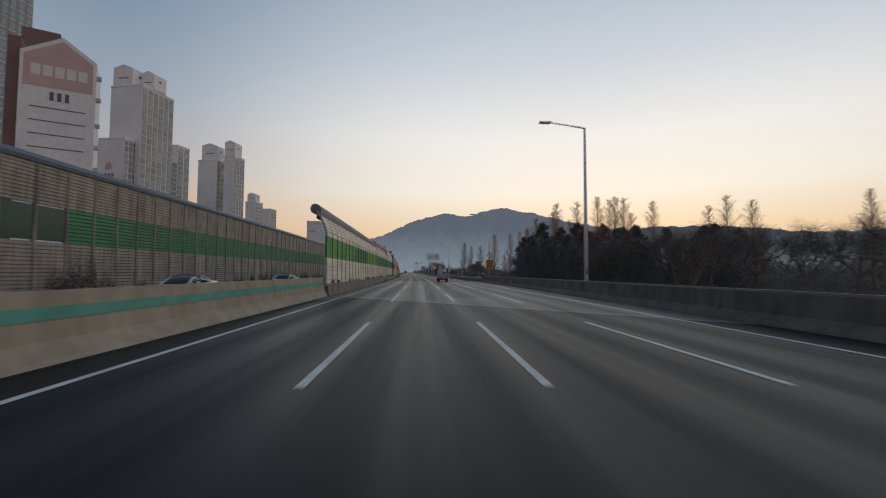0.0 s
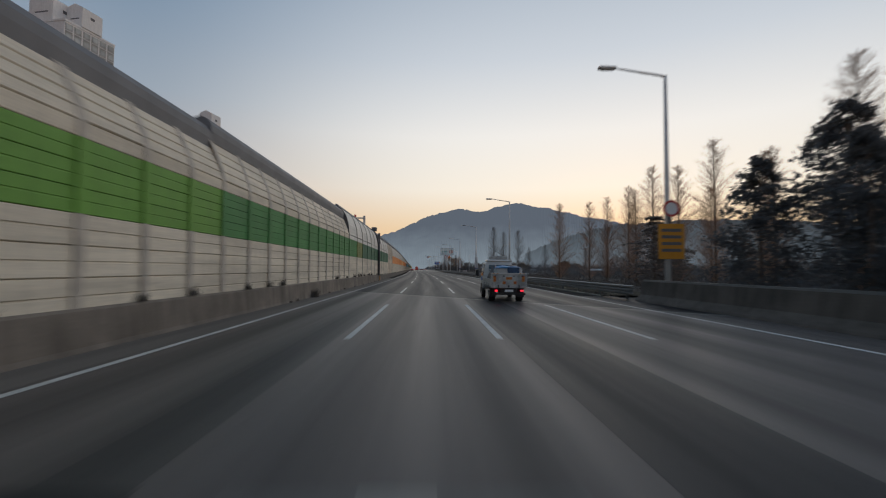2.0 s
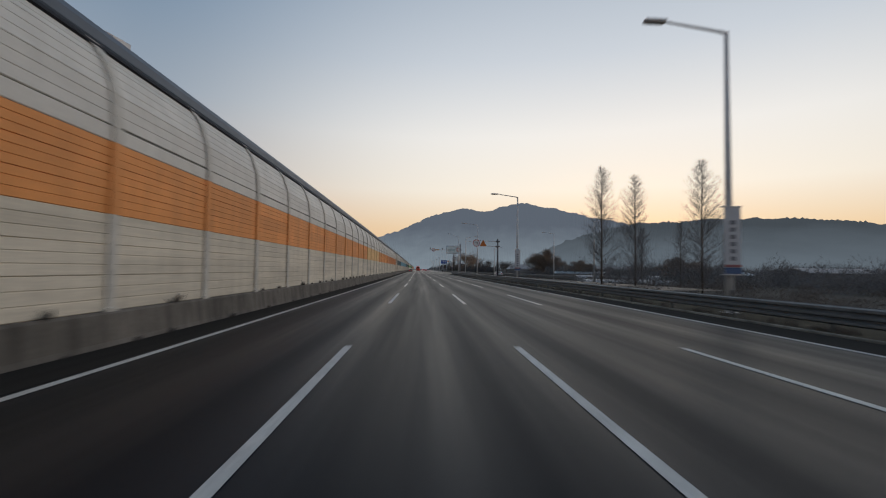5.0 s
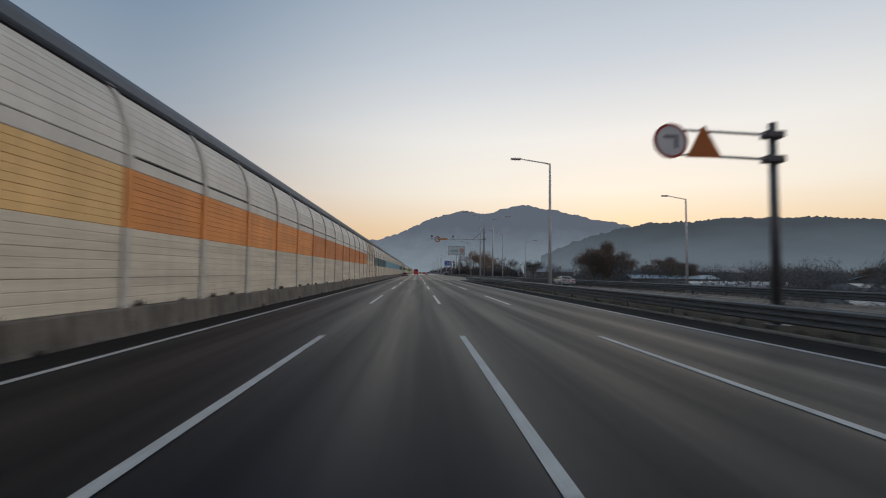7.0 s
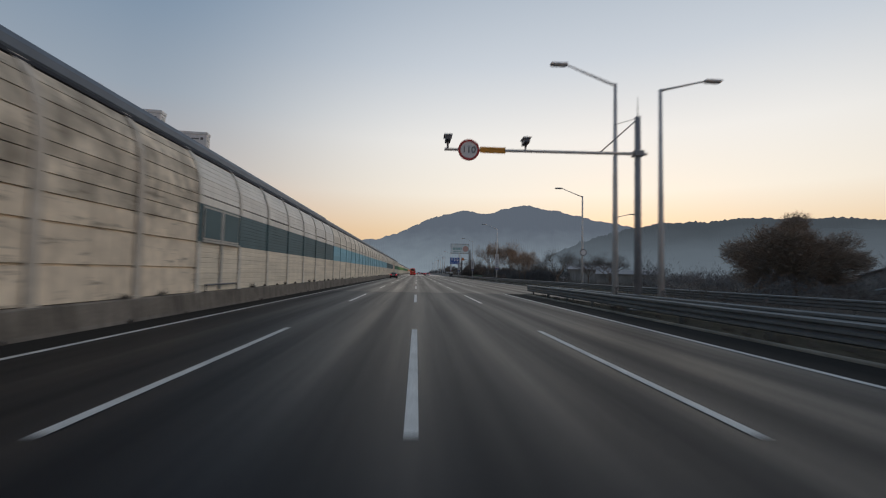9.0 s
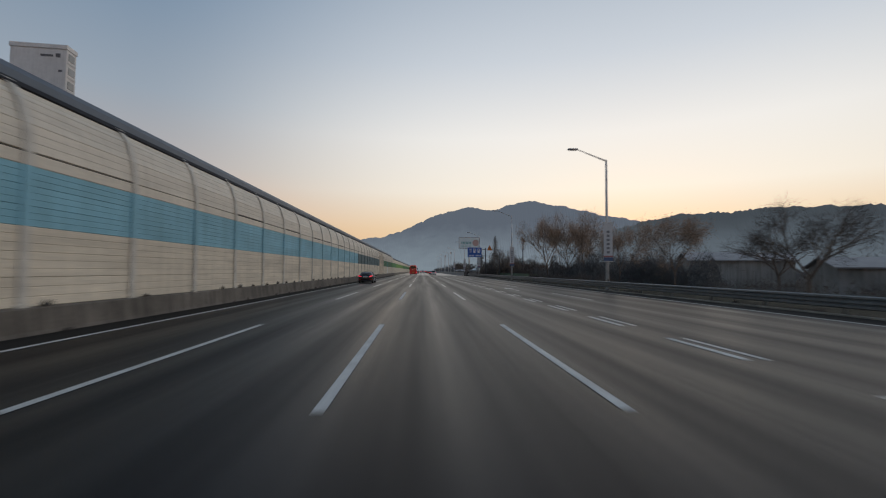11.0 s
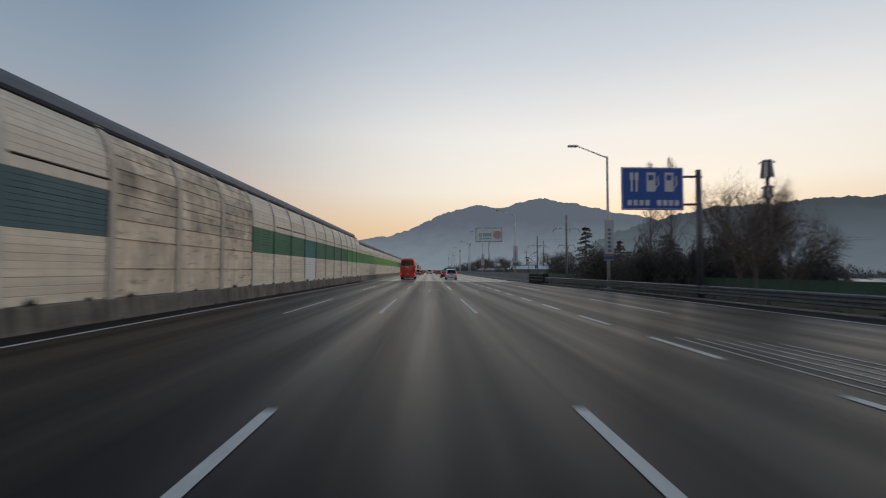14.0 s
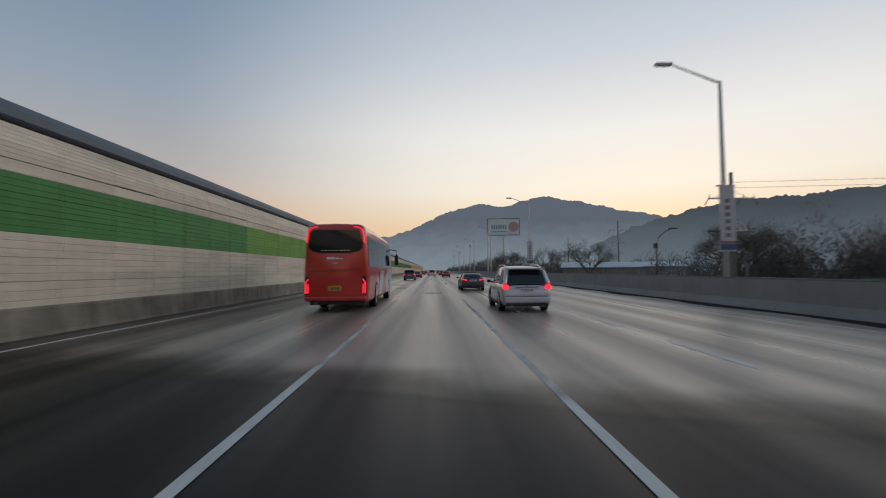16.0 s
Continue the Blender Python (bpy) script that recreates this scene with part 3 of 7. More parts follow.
guardrail(225, 468, lambda s: ramp_line(s) + 2.0, (0.53,), "dull grey steel guardrail along the wide shoulder")

# ---- crash cushion before the concrete parapet ----
M_CUSHION = mat("sooty_rubber", (0.03, 0.03, 0.032), 0.8, var=0.3, scale=3, grain=0.2)
cc = thing("crash_cushion", "sooty black crash cushion before the concrete parapet", "crash cushion")
for k in range(5):
    q = 468.4 + k * 1.2
    part("cushion_cell", along([(kerb(q) + 0.02, 0.0), (kerb(q) + 0.0, 0.1), (kerb(q) + 0.0, 1.12), (kerb(q) + 0.06, 1.2), (kerb(q) + 0.64, 1.2), (kerb(q) + 0.7, 1.12), (kerb(q) + 0.7, 0.0)], q + 0.04, q + 1.16, 1.2), M_CUSHION, cc)
for z in (0.35, 0.75, 1.08):
    part("rail", along(lambda s: [(kerb(s) - 0.05, z), (kerb(s) - 0.05, z + 0.12), (kerb(s) - 0.02, z + 0.12), (kerb(s) - 0.02, z)], 468.3, 474.5, 2.0), M_DARK, cc)

# ---- noise barriers ----
ROWS = [(0.68, 1.40), (1.40, 2.01), (2.01, 2.62), (2.62, 3.11), (3.11, 3.60), (3.60, 4.08), (4.08, 4.40)]  # upright rows; 3 to 5 carry the colour band


WORN_ROWS = [(0.68, 1.62), (1.62, 2.60), (2.60, 3.24), (3.24, 3.68), (3.68, 4.08), (4.08, 4.40)]  # large plain slabs


def crown_arc(top, lean, straight=False, rows=4):
    """The curve of the upper part, from (0, 4.4) to (-lean, top)."""
    h = top - 4.40
    if straight:
        return [(-lean * u ** 1.3, 4.40 + h * u) for u in (0, 0.2, 0.4, 0.6, 0.8, 1.0)]
    return [(-lean * (1 - math.cos(math.pi / 2 * u)) * 1.0, 4.40 + h * math.sin(math.pi / 2 * u * 0.92) / math.sin(math.pi / 2 * 0.92)) for u in [k / rows for k in range(rows + 1)]]


panel_cache = {}


def panel_mesh(p0, p1, length, m, ribs=2, joint=0.012, lip=1.0):
    """A sheet-metal panel between two points of the section: slightly bellied, with recessed joints and pressed ribs."""
    key = (p0, p1, round(length, 2), m.name, joint, ribs, lip)
    if key not in panel_cache:
        bm = bmesh.new()
        dx, dz = p1[0] - p0[0], p1[1] - p0[1]
        ln_ = math.hypot(dx, dz)
        nx, nz = dz / ln_, -dx / ln_
        prof = [(0.0, -joint)] + ([] if ribs else [(0.02, 0.012)])
        for r in range(ribs):
            c = (r + 0.5) / ribs
            prof += [(c - 0.49 / ribs, 0.010 - 0.018 * lip), (c - 0.43 / ribs, 0.012 + 0.026 * lip), (c - 0.30 / ribs, 0.012 + 0.022 * lip), (c + 0.40 / ribs, 0.012), (c + 0.47 / ribs, 0.012 - 0.020 * lip)]
        prof += [(0.994, -joint), (1.0, -joint)] if ribs else [(0.945, 0.014), (0.95, -joint), (1.0, -joint)]
        pts = [(p0[0] + dx * u + nx * d, p0[1] + dz * u + nz * d) for u, d in prof]
        e = length / 2 - 0.012
        a = [bm.verts.new((x, -e, z)) for x, z in pts]
        b = [bm.verts.new((x, e, z)) for x, z in pts]
        for i in range(len(pts) - 1):
            bm.faces.new((a[i], b[i], b[i + 1], a[i + 1]))
        bk0, bk1 = (pts[0][0] - nx * 0.06, pts[0][1] - nz * 0.06), (pts[-1][0] - nx * 0.06, pts[-1][1] - nz * 0.06)
        c0, c1 = [bm.verts.new((x, -e, z)) for x, z in (bk0, bk1)], [bm.verts.new((x, e, z)) for x, z in (bk0, bk1)]
        bm.faces.new((c0[0], c0[1], c1[1], c1[0]))
        bm.faces.new(a + [c0[1], c0[0]])
        bm.faces.new(b[::-1] + [c1[0], c1[1]])
        bm.faces.new((a[-1], b[-1], c1[1], c0[1]))
        bm.faces.new((a[0], c0[0], c1[0], b[0]))
        panel_cache[key] = mesh_of("panel", bm, m)
    return panel_cache[key]


post_cache = {}
seam_rng = random.Random(404)


def post_mesh(top, lean, w, m, band=None, out=0.06, straight=False):
    key = (top, lean, w, m.name, band.name if band else "")
    if key not in post_cache:
        bm = bmesh.new()
        sec = [(0.0, 0.70), (0.0, 2.62), (0.0, 4.08)] + crown_arc(top, lean, straight)
        fr = [(x + (out * 0.8 if not straight or z < 4.1 else 0.022), z + (0.02 if z > 4.5 else 0)) for x, z in sec]
        for y0, y1, o0, o1 in ((-w / 2, w / 2, 0.0, 0.012), (-0.02, 0.02, -0.15, 0.0)):
            ring = [[bm.verts.new((x + (o1 if side else o0 - 0.0), y, z)) for x, z in fr] for side in (0, 1) for y in ((y0, y1) if side == 0 else (y1, y0))]
            q = [ring[0], ring[1], ring[2], ring[3]]
            for i in range(4):
                A, B = q[i], q[(i + 1) % 4]
                for j in range(len(A) - 1):
                    bm.faces.new((A[j], B[j], B[j + 1], A[j + 1]))
            bm.faces.new([r[-1] for r in q])
            bm.faces.new([r[0] for r in q][::-1])
        add_box(bm, -0.1, 0.10, -w * 0.6, w * 0.6, 0.66, 0.75)
        bmesh.ops.recalc_face_normals(bm, faces=bm.faces)
        if band:
            for f in bm.faces:
                if 2.62 < f.calc_center_median().z < 4.08 and len(f.verts) == 4:
                    f.material_index = 1
        post_cache[key] = mesh_of("post", bm, (m, band) if band else m)
    return post_cache[key]


def noise_wall(s0, s1, bay, top, lean, band, lower, upper, post_m, label, post_w=0.28, cap=True, ribs=3, x=-6.55, straight=False):
    """One stretch of barrier, from s0 to s1, in bays between posts."""
    w = thing("noise_barrier", label, "noise barrier", "noise barriers", "structure")
    n = max(1, round((s1 - s0) / bay))
    bay = (s1 - s0) / n
    arc = crown_arc(top, lean, straight, 4 if ribs else 6)
    for i in range(n):
        c = s0 + bay * (i + 0.5)
        m = rm(c, x)
        for r, (z0, z1) in enumerate(ROWS if ribs else WORN_ROWS):
            mm = lower if r < 3 else (band if 3 <= r <= 5 and band is not None and ribs else upper)
            if callable(mm):
                mm = mm(c)
            part("panel", panel_mesh((0.0, z0), (0.0, z1), bay, mm, ribs if r < 6 else min(ribs, 1), (0.035 if ribs else 0.07) if r in (0, 6) or straight or ribs < 2 else 0.006, 0.55 if straight and r < 3 else 0.25), None, w, m=m)
        gap = seam_rng.choice((0.02, 0.05, 0.09)) if ribs else 0.0
        for k, (p0, p1) in enumerate(zip(arc, arc[1:])):
            if k == 0:
                p0 = (p0[0] + (p1[0] - p0[0]) * gap, p0[1] + (p1[1] - p0[1]) * gap)
            part("panel", panel_mesh(p0, p1, bay, upper, ribs if not straight else min(ribs, 1), (0.014 if straight or ribs else 0.07) if straight or ribs < 2 else 0.006, 0.5 if straight or ribs < 2 else 0.2), None, w, m=m)
        if ribs:
            part("seam_strip", box(-0.075, -0.055, -bay / 2 + 0.02, bay / 2 - 0.02, 4.30, 4.50), M_SEAM_SHADOW, w, m=m)
        bd = band(s0 + bay * i + 0.1) if callable(band) else band
        if post_w > 0.1:
            part("post", post_mesh(top, lean, post_w, post_m, bd if bd is not M_PANEL_WORN else None, straight=straight), None, w, m=rm(s0 + bay * i, x))
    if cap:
        cx, cz = x - lean, top - (0.06 if cap == 0.95 else 0.0)
        o = [(0.12, -0.10), (0.20, 0.02), (0.18, 0.24), (0.04, 0.44), (-0.18, 0.54), (-0.42, 0.46), (-0.54, 0.2), (-0.46, -0.06), (-0.15, -0.16)]
        o = [(cx + a * cap, cz + b * cap) for a, b in o]
        if straight:
            o = [(cx + 0.13, cz - 0.34), (cx + 0.17, cz - 0.30)] + o[1:]
        part("cap", along(o, s0, s1, bay), M_CAP_DUSTY if straight else M_CAP, w, "dusty grey rounded top" if straight else "dark slate grey rounded top")
        # a black strip stands in for the shadow gap under the cap
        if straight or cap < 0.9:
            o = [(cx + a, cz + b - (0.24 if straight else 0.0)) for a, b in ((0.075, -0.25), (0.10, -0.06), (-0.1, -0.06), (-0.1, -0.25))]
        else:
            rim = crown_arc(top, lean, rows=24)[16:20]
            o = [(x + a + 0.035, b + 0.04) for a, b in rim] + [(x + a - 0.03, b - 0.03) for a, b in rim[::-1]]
        part("gutter_strip", along(o, s0, s1, bay), M_SEAM_SHADOW, w, "black strip for the shadow below the cap")
    return w


B = M_BAND
# the end of the taller curved barrier, closed with a plate
ep = thing("end_plate", "grey steel end plate where the barrier grows taller", "plate", kind="structure", m=rm(98.5, -6.55))
part("plate", prism([(0.04, 4.0)] + [(x + 0.05, z) for x, z in crown_arc(6.75, 1.0)] + [(-1.35, 6.85), (-1.3, 6.2), (-0.7, 4.0)], -0.03, 0.03), M_DARK, ep)
M_FRAME_PALE = mat("pale_frame", (0.40, 0.39, 0.36), 0.6, var=0.15, scale=3)
M_SIGNWHITE_PANEL = mat("white_panel", (0.78, 0.78, 0.76), 0.6, var=0.05, scale=0.8, streak=0.1)
noise_wall(35.4, 59.4, 2.0, 5.75, 0.62, lambda s: B["leaf"] if s < 49 else B["forest"], M_PANEL, M_PANEL, M_POST_BEIGE, "cream noise barrier with a bright green band, on a bridge", 0.26, ribs=2, straight=True)
noise_wall(59.4, 75.4, 2.0, 5.75, 0.62, B["lime"], M_PANEL, M_PANEL, M_POST_BEIGE, "cream noise barrier with a lime green band, on a bridge", 0.26, ribs=2, straight=True)
noise_wall(75.4, 98.6, 2.1, 6.0, 0.62, B["green"], M_PANEL, M_PANEL, M_POST_BEIGE, "cream noise barrier with a green band, on a bridge", 0.26, ribs=2, straight=True)
noise_wall(98.6, 102.9, 4.3, 6.75, 1.0, B["green"], M_PANEL, M_PANEL_GREY, M_POST, "tall curved cream noise barrier with a green band", cap=0.4)
noise_wall(102.9, 121.2, 3.66, 6.75, 1.0, lambda s: B["olive"] if s < 106.5 else B["dark_green"], M_PANEL, M_PANEL_GREY, M_POST, "tall curved cream noise barrier with an olive and dark green band", cap=0.4)
noise_wall(122.0, 138.9, 4.22, 6.40, 0.95, B["dark_green"], M_PANEL, M_PANEL_GREY, M_POST, "tall curved cream noise barrier with a dark green band")
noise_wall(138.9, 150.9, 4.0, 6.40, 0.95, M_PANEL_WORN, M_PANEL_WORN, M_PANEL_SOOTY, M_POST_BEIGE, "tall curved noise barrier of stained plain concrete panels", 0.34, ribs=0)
noise_wall(150.9, 202.9, 4.0, 6.40, 0.95, B["orange"], M_PANEL, M_PANEL_GREY, M_POST, "tall curved pale noise barrier with an orange band")
noise_wall(202.9, 218.9, 4.0, 6.40, 0.95, B["amber"], M_PANEL, M_PANEL_GREY, M_POST, "tall curved pale noise barrier with an amber band")
noise_wall(218.9, 238.9, 4.0, 6.40, 0.95, B["orange"], M_PANEL, M_PANEL_GREY, M_POST, "tall curved pale noise barrier with a bright orange band")
noise_wall(238.9, 272.6, 4.2, 6.40, 0.95, B["burnt"], M_PANEL, M_PANEL_GREY, M_POST, "tall curved pale noise barrier with a burnt orange band")
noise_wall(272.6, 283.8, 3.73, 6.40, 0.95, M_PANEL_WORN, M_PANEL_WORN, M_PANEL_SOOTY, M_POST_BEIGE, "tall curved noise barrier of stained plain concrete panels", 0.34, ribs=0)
noise_wall(283.8, 312.0, 4.03, 6.40, 0.95, B["slate"], M_PANEL, M_PANEL_GREY, M_POST, "tall curved pale noise barrier with a slate blue band")
noise_wall(312.0, 393.9, 4.1, 6.40, 0.95, B["sky"], M_PANEL, M_PANEL_BEIGE, M_POST, "tall curved pale noise barrier with a sky blue band", cap=0.95)
noise_wall(393.9, 428.4, 3.83, 6.40, 0.95, B["slate"], M_PANEL, M_PANEL_BEIGE, M_POST, "tall curved pale noise barrier with a dark slate blue band", cap=0.95)
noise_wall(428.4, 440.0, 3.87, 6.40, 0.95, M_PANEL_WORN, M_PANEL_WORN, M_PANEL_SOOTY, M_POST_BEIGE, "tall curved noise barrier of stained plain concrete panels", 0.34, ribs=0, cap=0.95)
noise_wall(440.0, 454.6, 3.65, 6.40, 0.95, lambda s: B["dark_green"] if s < 450.9 else B["teal"], lambda s: M_PANEL if s < 450.9 else M_SIGNWHITE_PANEL, M_PANEL_BEIGE, M_POST, "tall curved pale noise barrier with a dark green band", cap=0.95)
noise_wall(454.6, 470.0, 3.85, 6.40, 0.95, B["dark_green"], M_PANEL, M_PANEL_BEIGE, M_POST, "tall curved pale noise barrier with a dark green band", cap=0.95)
noise_wall(470.0, 480.4, 3.47, 6.40, 0.95, B["green"], M_PANEL, M_PANEL_BEIGE, M_POST, "tall curved pale noise barrier with a green band", cap=0.95)
noise_wall(480.4, 497.2, 2.1, 5.55, 0.55, B["green"], M_PANEL, M_PANEL, M_PANEL, "lower cream noise barrier with a green band, on a bridge", 0.06)
noise_wall(497.2, 560.0, 2.6, 5.55, 0.55, B["lime"], M_PANEL, M_PANEL, M_PANEL, "lower cream noise barrier with a lime green band, on a bridge", 0.06)
noise_wall(560.0, 700.0, 7.0, 5.55, 0.55, B["green"], M_PANEL, M_PANEL, M_POST, "far cream noise barrier with a green band", 0.15, ribs=1)
noise_wall(700.0, 1000.0, 15.0, 5.55, 0.55, B["orange"], M_PANEL, M_PANEL, M_POST, "far cream noise barrier with an orange band", 0.15, ribs=1)


# the first bay with a slate band: an emergency hatch with two small windows and a rail on the plinth
eh = thing("emergency_hatch", "emergency hatch with two windows in the noise barrier", "hatch", kind="structure", m=rm(285.8, -6.55))
for y0, y1 in ((-1.75, -0.1), (0.05, 1.75)):
    wf = part("window_frame", box(0.045, 0.085, y0, y1, 2.70, 4.02, 0.01), M_FRAME_PALE, eh)
    part("pane", box(0.075, 0.095, y0 + 0.07, y1 - 0.07, 2.78, 3.94, 0.008), M_BAND["slate"], wf)
part("jamb", box(0.04, 0.10, -0.11, 0.06, 0.72, 4.05, 0.01), M_FRAME_PALE, eh)
part("sill", box(0.04, 0.14, -1.85, 1.85, 2.60, 2.68, 0.01), M_FRAME_PALE, eh)
part("hand_rail", tube([(0.16, -1.5, 0.66), (0.16, -1.5, 0.95), (0.16, 1.5, 0.95), (0.16, 1.5, 0.66)], 0.035, 8), M_DARK, eh, "dark steel rail")

# ---- distant hills ----
def hash_noise(u, seed):
    return noise.fractal(Vector((u, seed * 7.3, 0.5)), 0.9, 2.1, 6)


def ridge(name, pts, depth, m, label, rough, seed, trees=0.0, far=1.0):
    """A range of hills through crest points (x, y, z), with a slope falling towards the viewer."""
    bm = bmesh.new()
    n = 420
    pts = [(x * far, 250 + (y - 250) * far, z * far) for x, y, z in pts]
    cols = []
    acc = [0.0]
    for p, q in zip(pts, pts[1:]):
        acc.append(acc[-1] + math.hypot(q[0] - p[0], q[1] - p[1]))
    for i in range(n + 1):
        d = acc[-1] * i / n
        k = max(j for j in range(len(acc) - 1) if acc[j] <= d + 1e-6)
        u = (d - acc[k]) / (acc[k + 1] - acc[k])
        # smooth curve through the crest
        p = [pts[min(max(k + j, 0), len(pts) - 1)] for j in (-1, 0, 1, 2)]
        c = [0.5 * (2 * p[1][a] + (p[2][a] - p[0][a]) * u + (2 * p[0][a] - 5 * p[1][a] + 4 * p[2][a] - p[3][a]) * u * u + (3 * p[1][a] - p[0][a] - 3 * p[2][a] + p[3][a]) * u ** 3) for a in range(3)]
        r = math.hypot(c[0], c[1] - 250)
        tx, ty = -c[0] / r, -(c[1] - 250) / r
        col = []
        for j in range(9):
            g = j / 8
            f = (1 - g) ** 1.3
            w = 1 + 0.22 * noise.fractal(Vector((d * 0.004, g * 2.5, seed)), 0.8, 2.0, 4) * math.sin(math.pi * g)
            top = rough * hash_noise(d * 0.02, seed) * (1 - g)
            spike = trees * abs(hash_noise(d * 0.35, seed + 3)) if j == 0 else 0.0
            col.append(bm.verts.new((c[0] + tx * depth * g, c[1] + ty * depth * g, c[2] * f * w + top + spike - 5)))
        cols.append(col)
    for a, b in zip(cols, cols[1:]):
        for j in range(8):
            bm.faces.new((a[j], a[j + 1], b[j + 1], b[j]))
    bmesh.ops.recalc_face_normals(bm, faces=bm.faces)
    return tagged(part(name, bm, m, smooth=False), label, "hills", kind="structure")


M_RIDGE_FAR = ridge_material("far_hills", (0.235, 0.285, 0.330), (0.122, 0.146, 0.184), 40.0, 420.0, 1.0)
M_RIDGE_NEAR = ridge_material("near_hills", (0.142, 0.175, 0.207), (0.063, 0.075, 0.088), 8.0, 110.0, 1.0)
ridge("backdrop_far_hills", [(-2600, 3300, 60), (-1800, 3700, 120), (-1100, 3920, 170), (-900, 3960, 215), (-652, 3996, 258), (-470, 4022, 290), (-285, 4041, 362), (-122, 4049, 444), (60, 4052, 496), (184, 4046, 528), (300, 4040, 514), (419, 4027, 512), (560, 4010, 552), (694, 3986, 572), (850, 3950, 540), (1002, 3915, 506), (1250, 3838, 440), (1481, 3748, 385), (1762, 3615, 330), (2200, 3300, 300), (2800, 2700, 280)], 900, M_RIDGE_FAR, "blue-grey forested mountain ridge with painted morning haze", 16.0, 2.0, 0.0, 1.17)
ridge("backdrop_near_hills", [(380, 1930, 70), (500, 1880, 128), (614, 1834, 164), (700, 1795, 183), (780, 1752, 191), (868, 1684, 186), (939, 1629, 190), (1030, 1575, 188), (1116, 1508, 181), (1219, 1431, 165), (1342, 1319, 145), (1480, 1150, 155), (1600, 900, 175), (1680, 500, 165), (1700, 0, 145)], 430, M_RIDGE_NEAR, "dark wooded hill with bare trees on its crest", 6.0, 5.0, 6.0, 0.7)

# ---- far wall beyond the opposite carriageway ----
M_LOUVRE = mat("louvred_panel", (0.31, 0.27, 0.225), 0.75, var=0.18, scale=0.8, grain=0.08, rand=0.10, streak=0.5)
M_LOUVRE_GREEN = mat("green_louvre", (0.042, 0.165, 0.066), 0.7, var=0.15, scale=0.8, grain=0.08, rand=0.08, streak=0.15)
M_GLASS_DARK = mat("dark_window", (0.02, 0.025, 0.03), 0.12, var=0.0, spec=0.6)
M_LOUVRE_POST = mat("stained_louvre_post", (0.25, 0.225, 0.19), 0.75, var=0.25, scale=0.8, streak=0.5)
fw = thing("noise_barrier", "grey louvred noise barrier with a green band, beyond the opposite lanes", "noise barrier", "noise barriers", "structure")
BAY = 2.65


def louvre_mesh(z0, z1, length, m, slats):
    bm = bmesh.new()
    h = (z1 - z0) / slats
    prof = [(0.0, z0)]
    for i in range(slats):
        prof += [(0.07, z0 + h * (i + 0.08)), (0.02, z0 + h * (i + 0.92))]
    prof += [(0.0, z1)]
    e = length / 2 - 0.02
    a = [bm.verts.new((x, -e, z)) for x, z in prof]
    b = [bm.verts.new((x, e, z)) for x, z in prof]
    for i in range(len(prof) - 1):
        bm.faces.new((a[i], b[i], b[i + 1], a[i + 1]))
    c = [bm.verts.new((-0.08, y, z)) for y, z in ((-e, z0), (e, z0), (e, z1), (-e, z1))]
    bm.faces.new(c)
    bm.faces.new((a[-1], b[-1], c[2], c[3]))
    return mesh_of("panel", bm, m)


lv = [louvre_mesh(0.0, 3.5, BAY, M_LOUVRE, 14), louvre_mesh(3.5, 5.95, BAY, M_LOUVRE_GREEN, 9), louvre_mesh(5.95, 8.6, BAY, M_LOUVRE, 11)]
win = mesh_of("window", box(-0.02, 0.05, -BAY / 2 + 0.15, BAY / 2 - 0.15, 3.6, 5.85, 0.02), mat("dark_green_glass", (0.012, 0.05, 0.04), 0.35, var=0.2, scale=1.0))
fpost = mesh_of("post", box(-0.12, 0.11, -0.09, 0.09, 0.0, 8.7, 0.02), M_LOUVRE_POST)
for i in range(46):
    c = 8.0 + BAY * (i + 0.5)
    m = rm(c, -25.0)
    for j, q in enumerate(lv):
        if j == 1 and i in (7, 8, 9, 10):
            part("window", win, None, fw, m=m)
        else:
            part("panel", q, None, fw, m=m)
    part("post", fpost, None, fw, m=rm(8.0 + BAY * i, -25.0))
part("cap", along([(-24.85, 8.6), (-24.8, 8.85), (-25.0, 9.15), (-25.3, 9.2), (-25.5, 8.9), (-25.4, 8.6)], 8, 129.9, 4), M_CAP, fw, "dark slate grey rounded top")
part("footing", along([(-24.8, 0.0), (-24.85, 0.35), (-25.3, 0.35), (-25.35, 0.0)], 8, 129.9, 8), M_CONCRETE, fw)

# ---- apartment blocks ----
M_WALL_WHITE = mat("pale_render", (0.78, 0.77, 0.76), 0.9, var=0.06, scale=0.12, grain=0.05, gscale=1.2, streak=0.08)
M_WALL_GREY = mat("grey_render", (0.42, 0.43, 0.46), 0.9, var=0.08, scale=0.12, grain=0.05, gscale=1.2)
M_TOWER_BLUE = mat("blue_grey_cladding", (0.20, 0.26, 0.31), 0.6, var=0.1, scale=0.12, grain=0.05, gscale=1.2)
M_WALL_BRICK = mat("brick_red_render", (0.21, 0.13, 0.12), 0.9, var=0.1, scale=0.2, grain=0.08, gscale=2)
M_SALMON = mat("salmon_paint", (0.56, 0.40, 0.37), 0.85, var=0.08, scale=0.2)
M_LETTER = mat("pale_lettering", (0.72, 0.68, 0.65), 0.8, var=0.0)
M_LETTER_GREY = mat("grey_lettering", (0.22, 0.22, 0.24), 0.8, var=0.0)
M_LETTER_DARK = mat("dark_lettering", (0.13, 0.13, 0.14), 0.8, var=0.0)
M_SLOT = mat("painted_balcony_shade", (0.30, 0.30, 0.29), 0.9, var=0.1, scale=0.3)
M_FRAME = mat("window_frame", (0.60, 0.60, 0.60), 0.6, var=0.05)
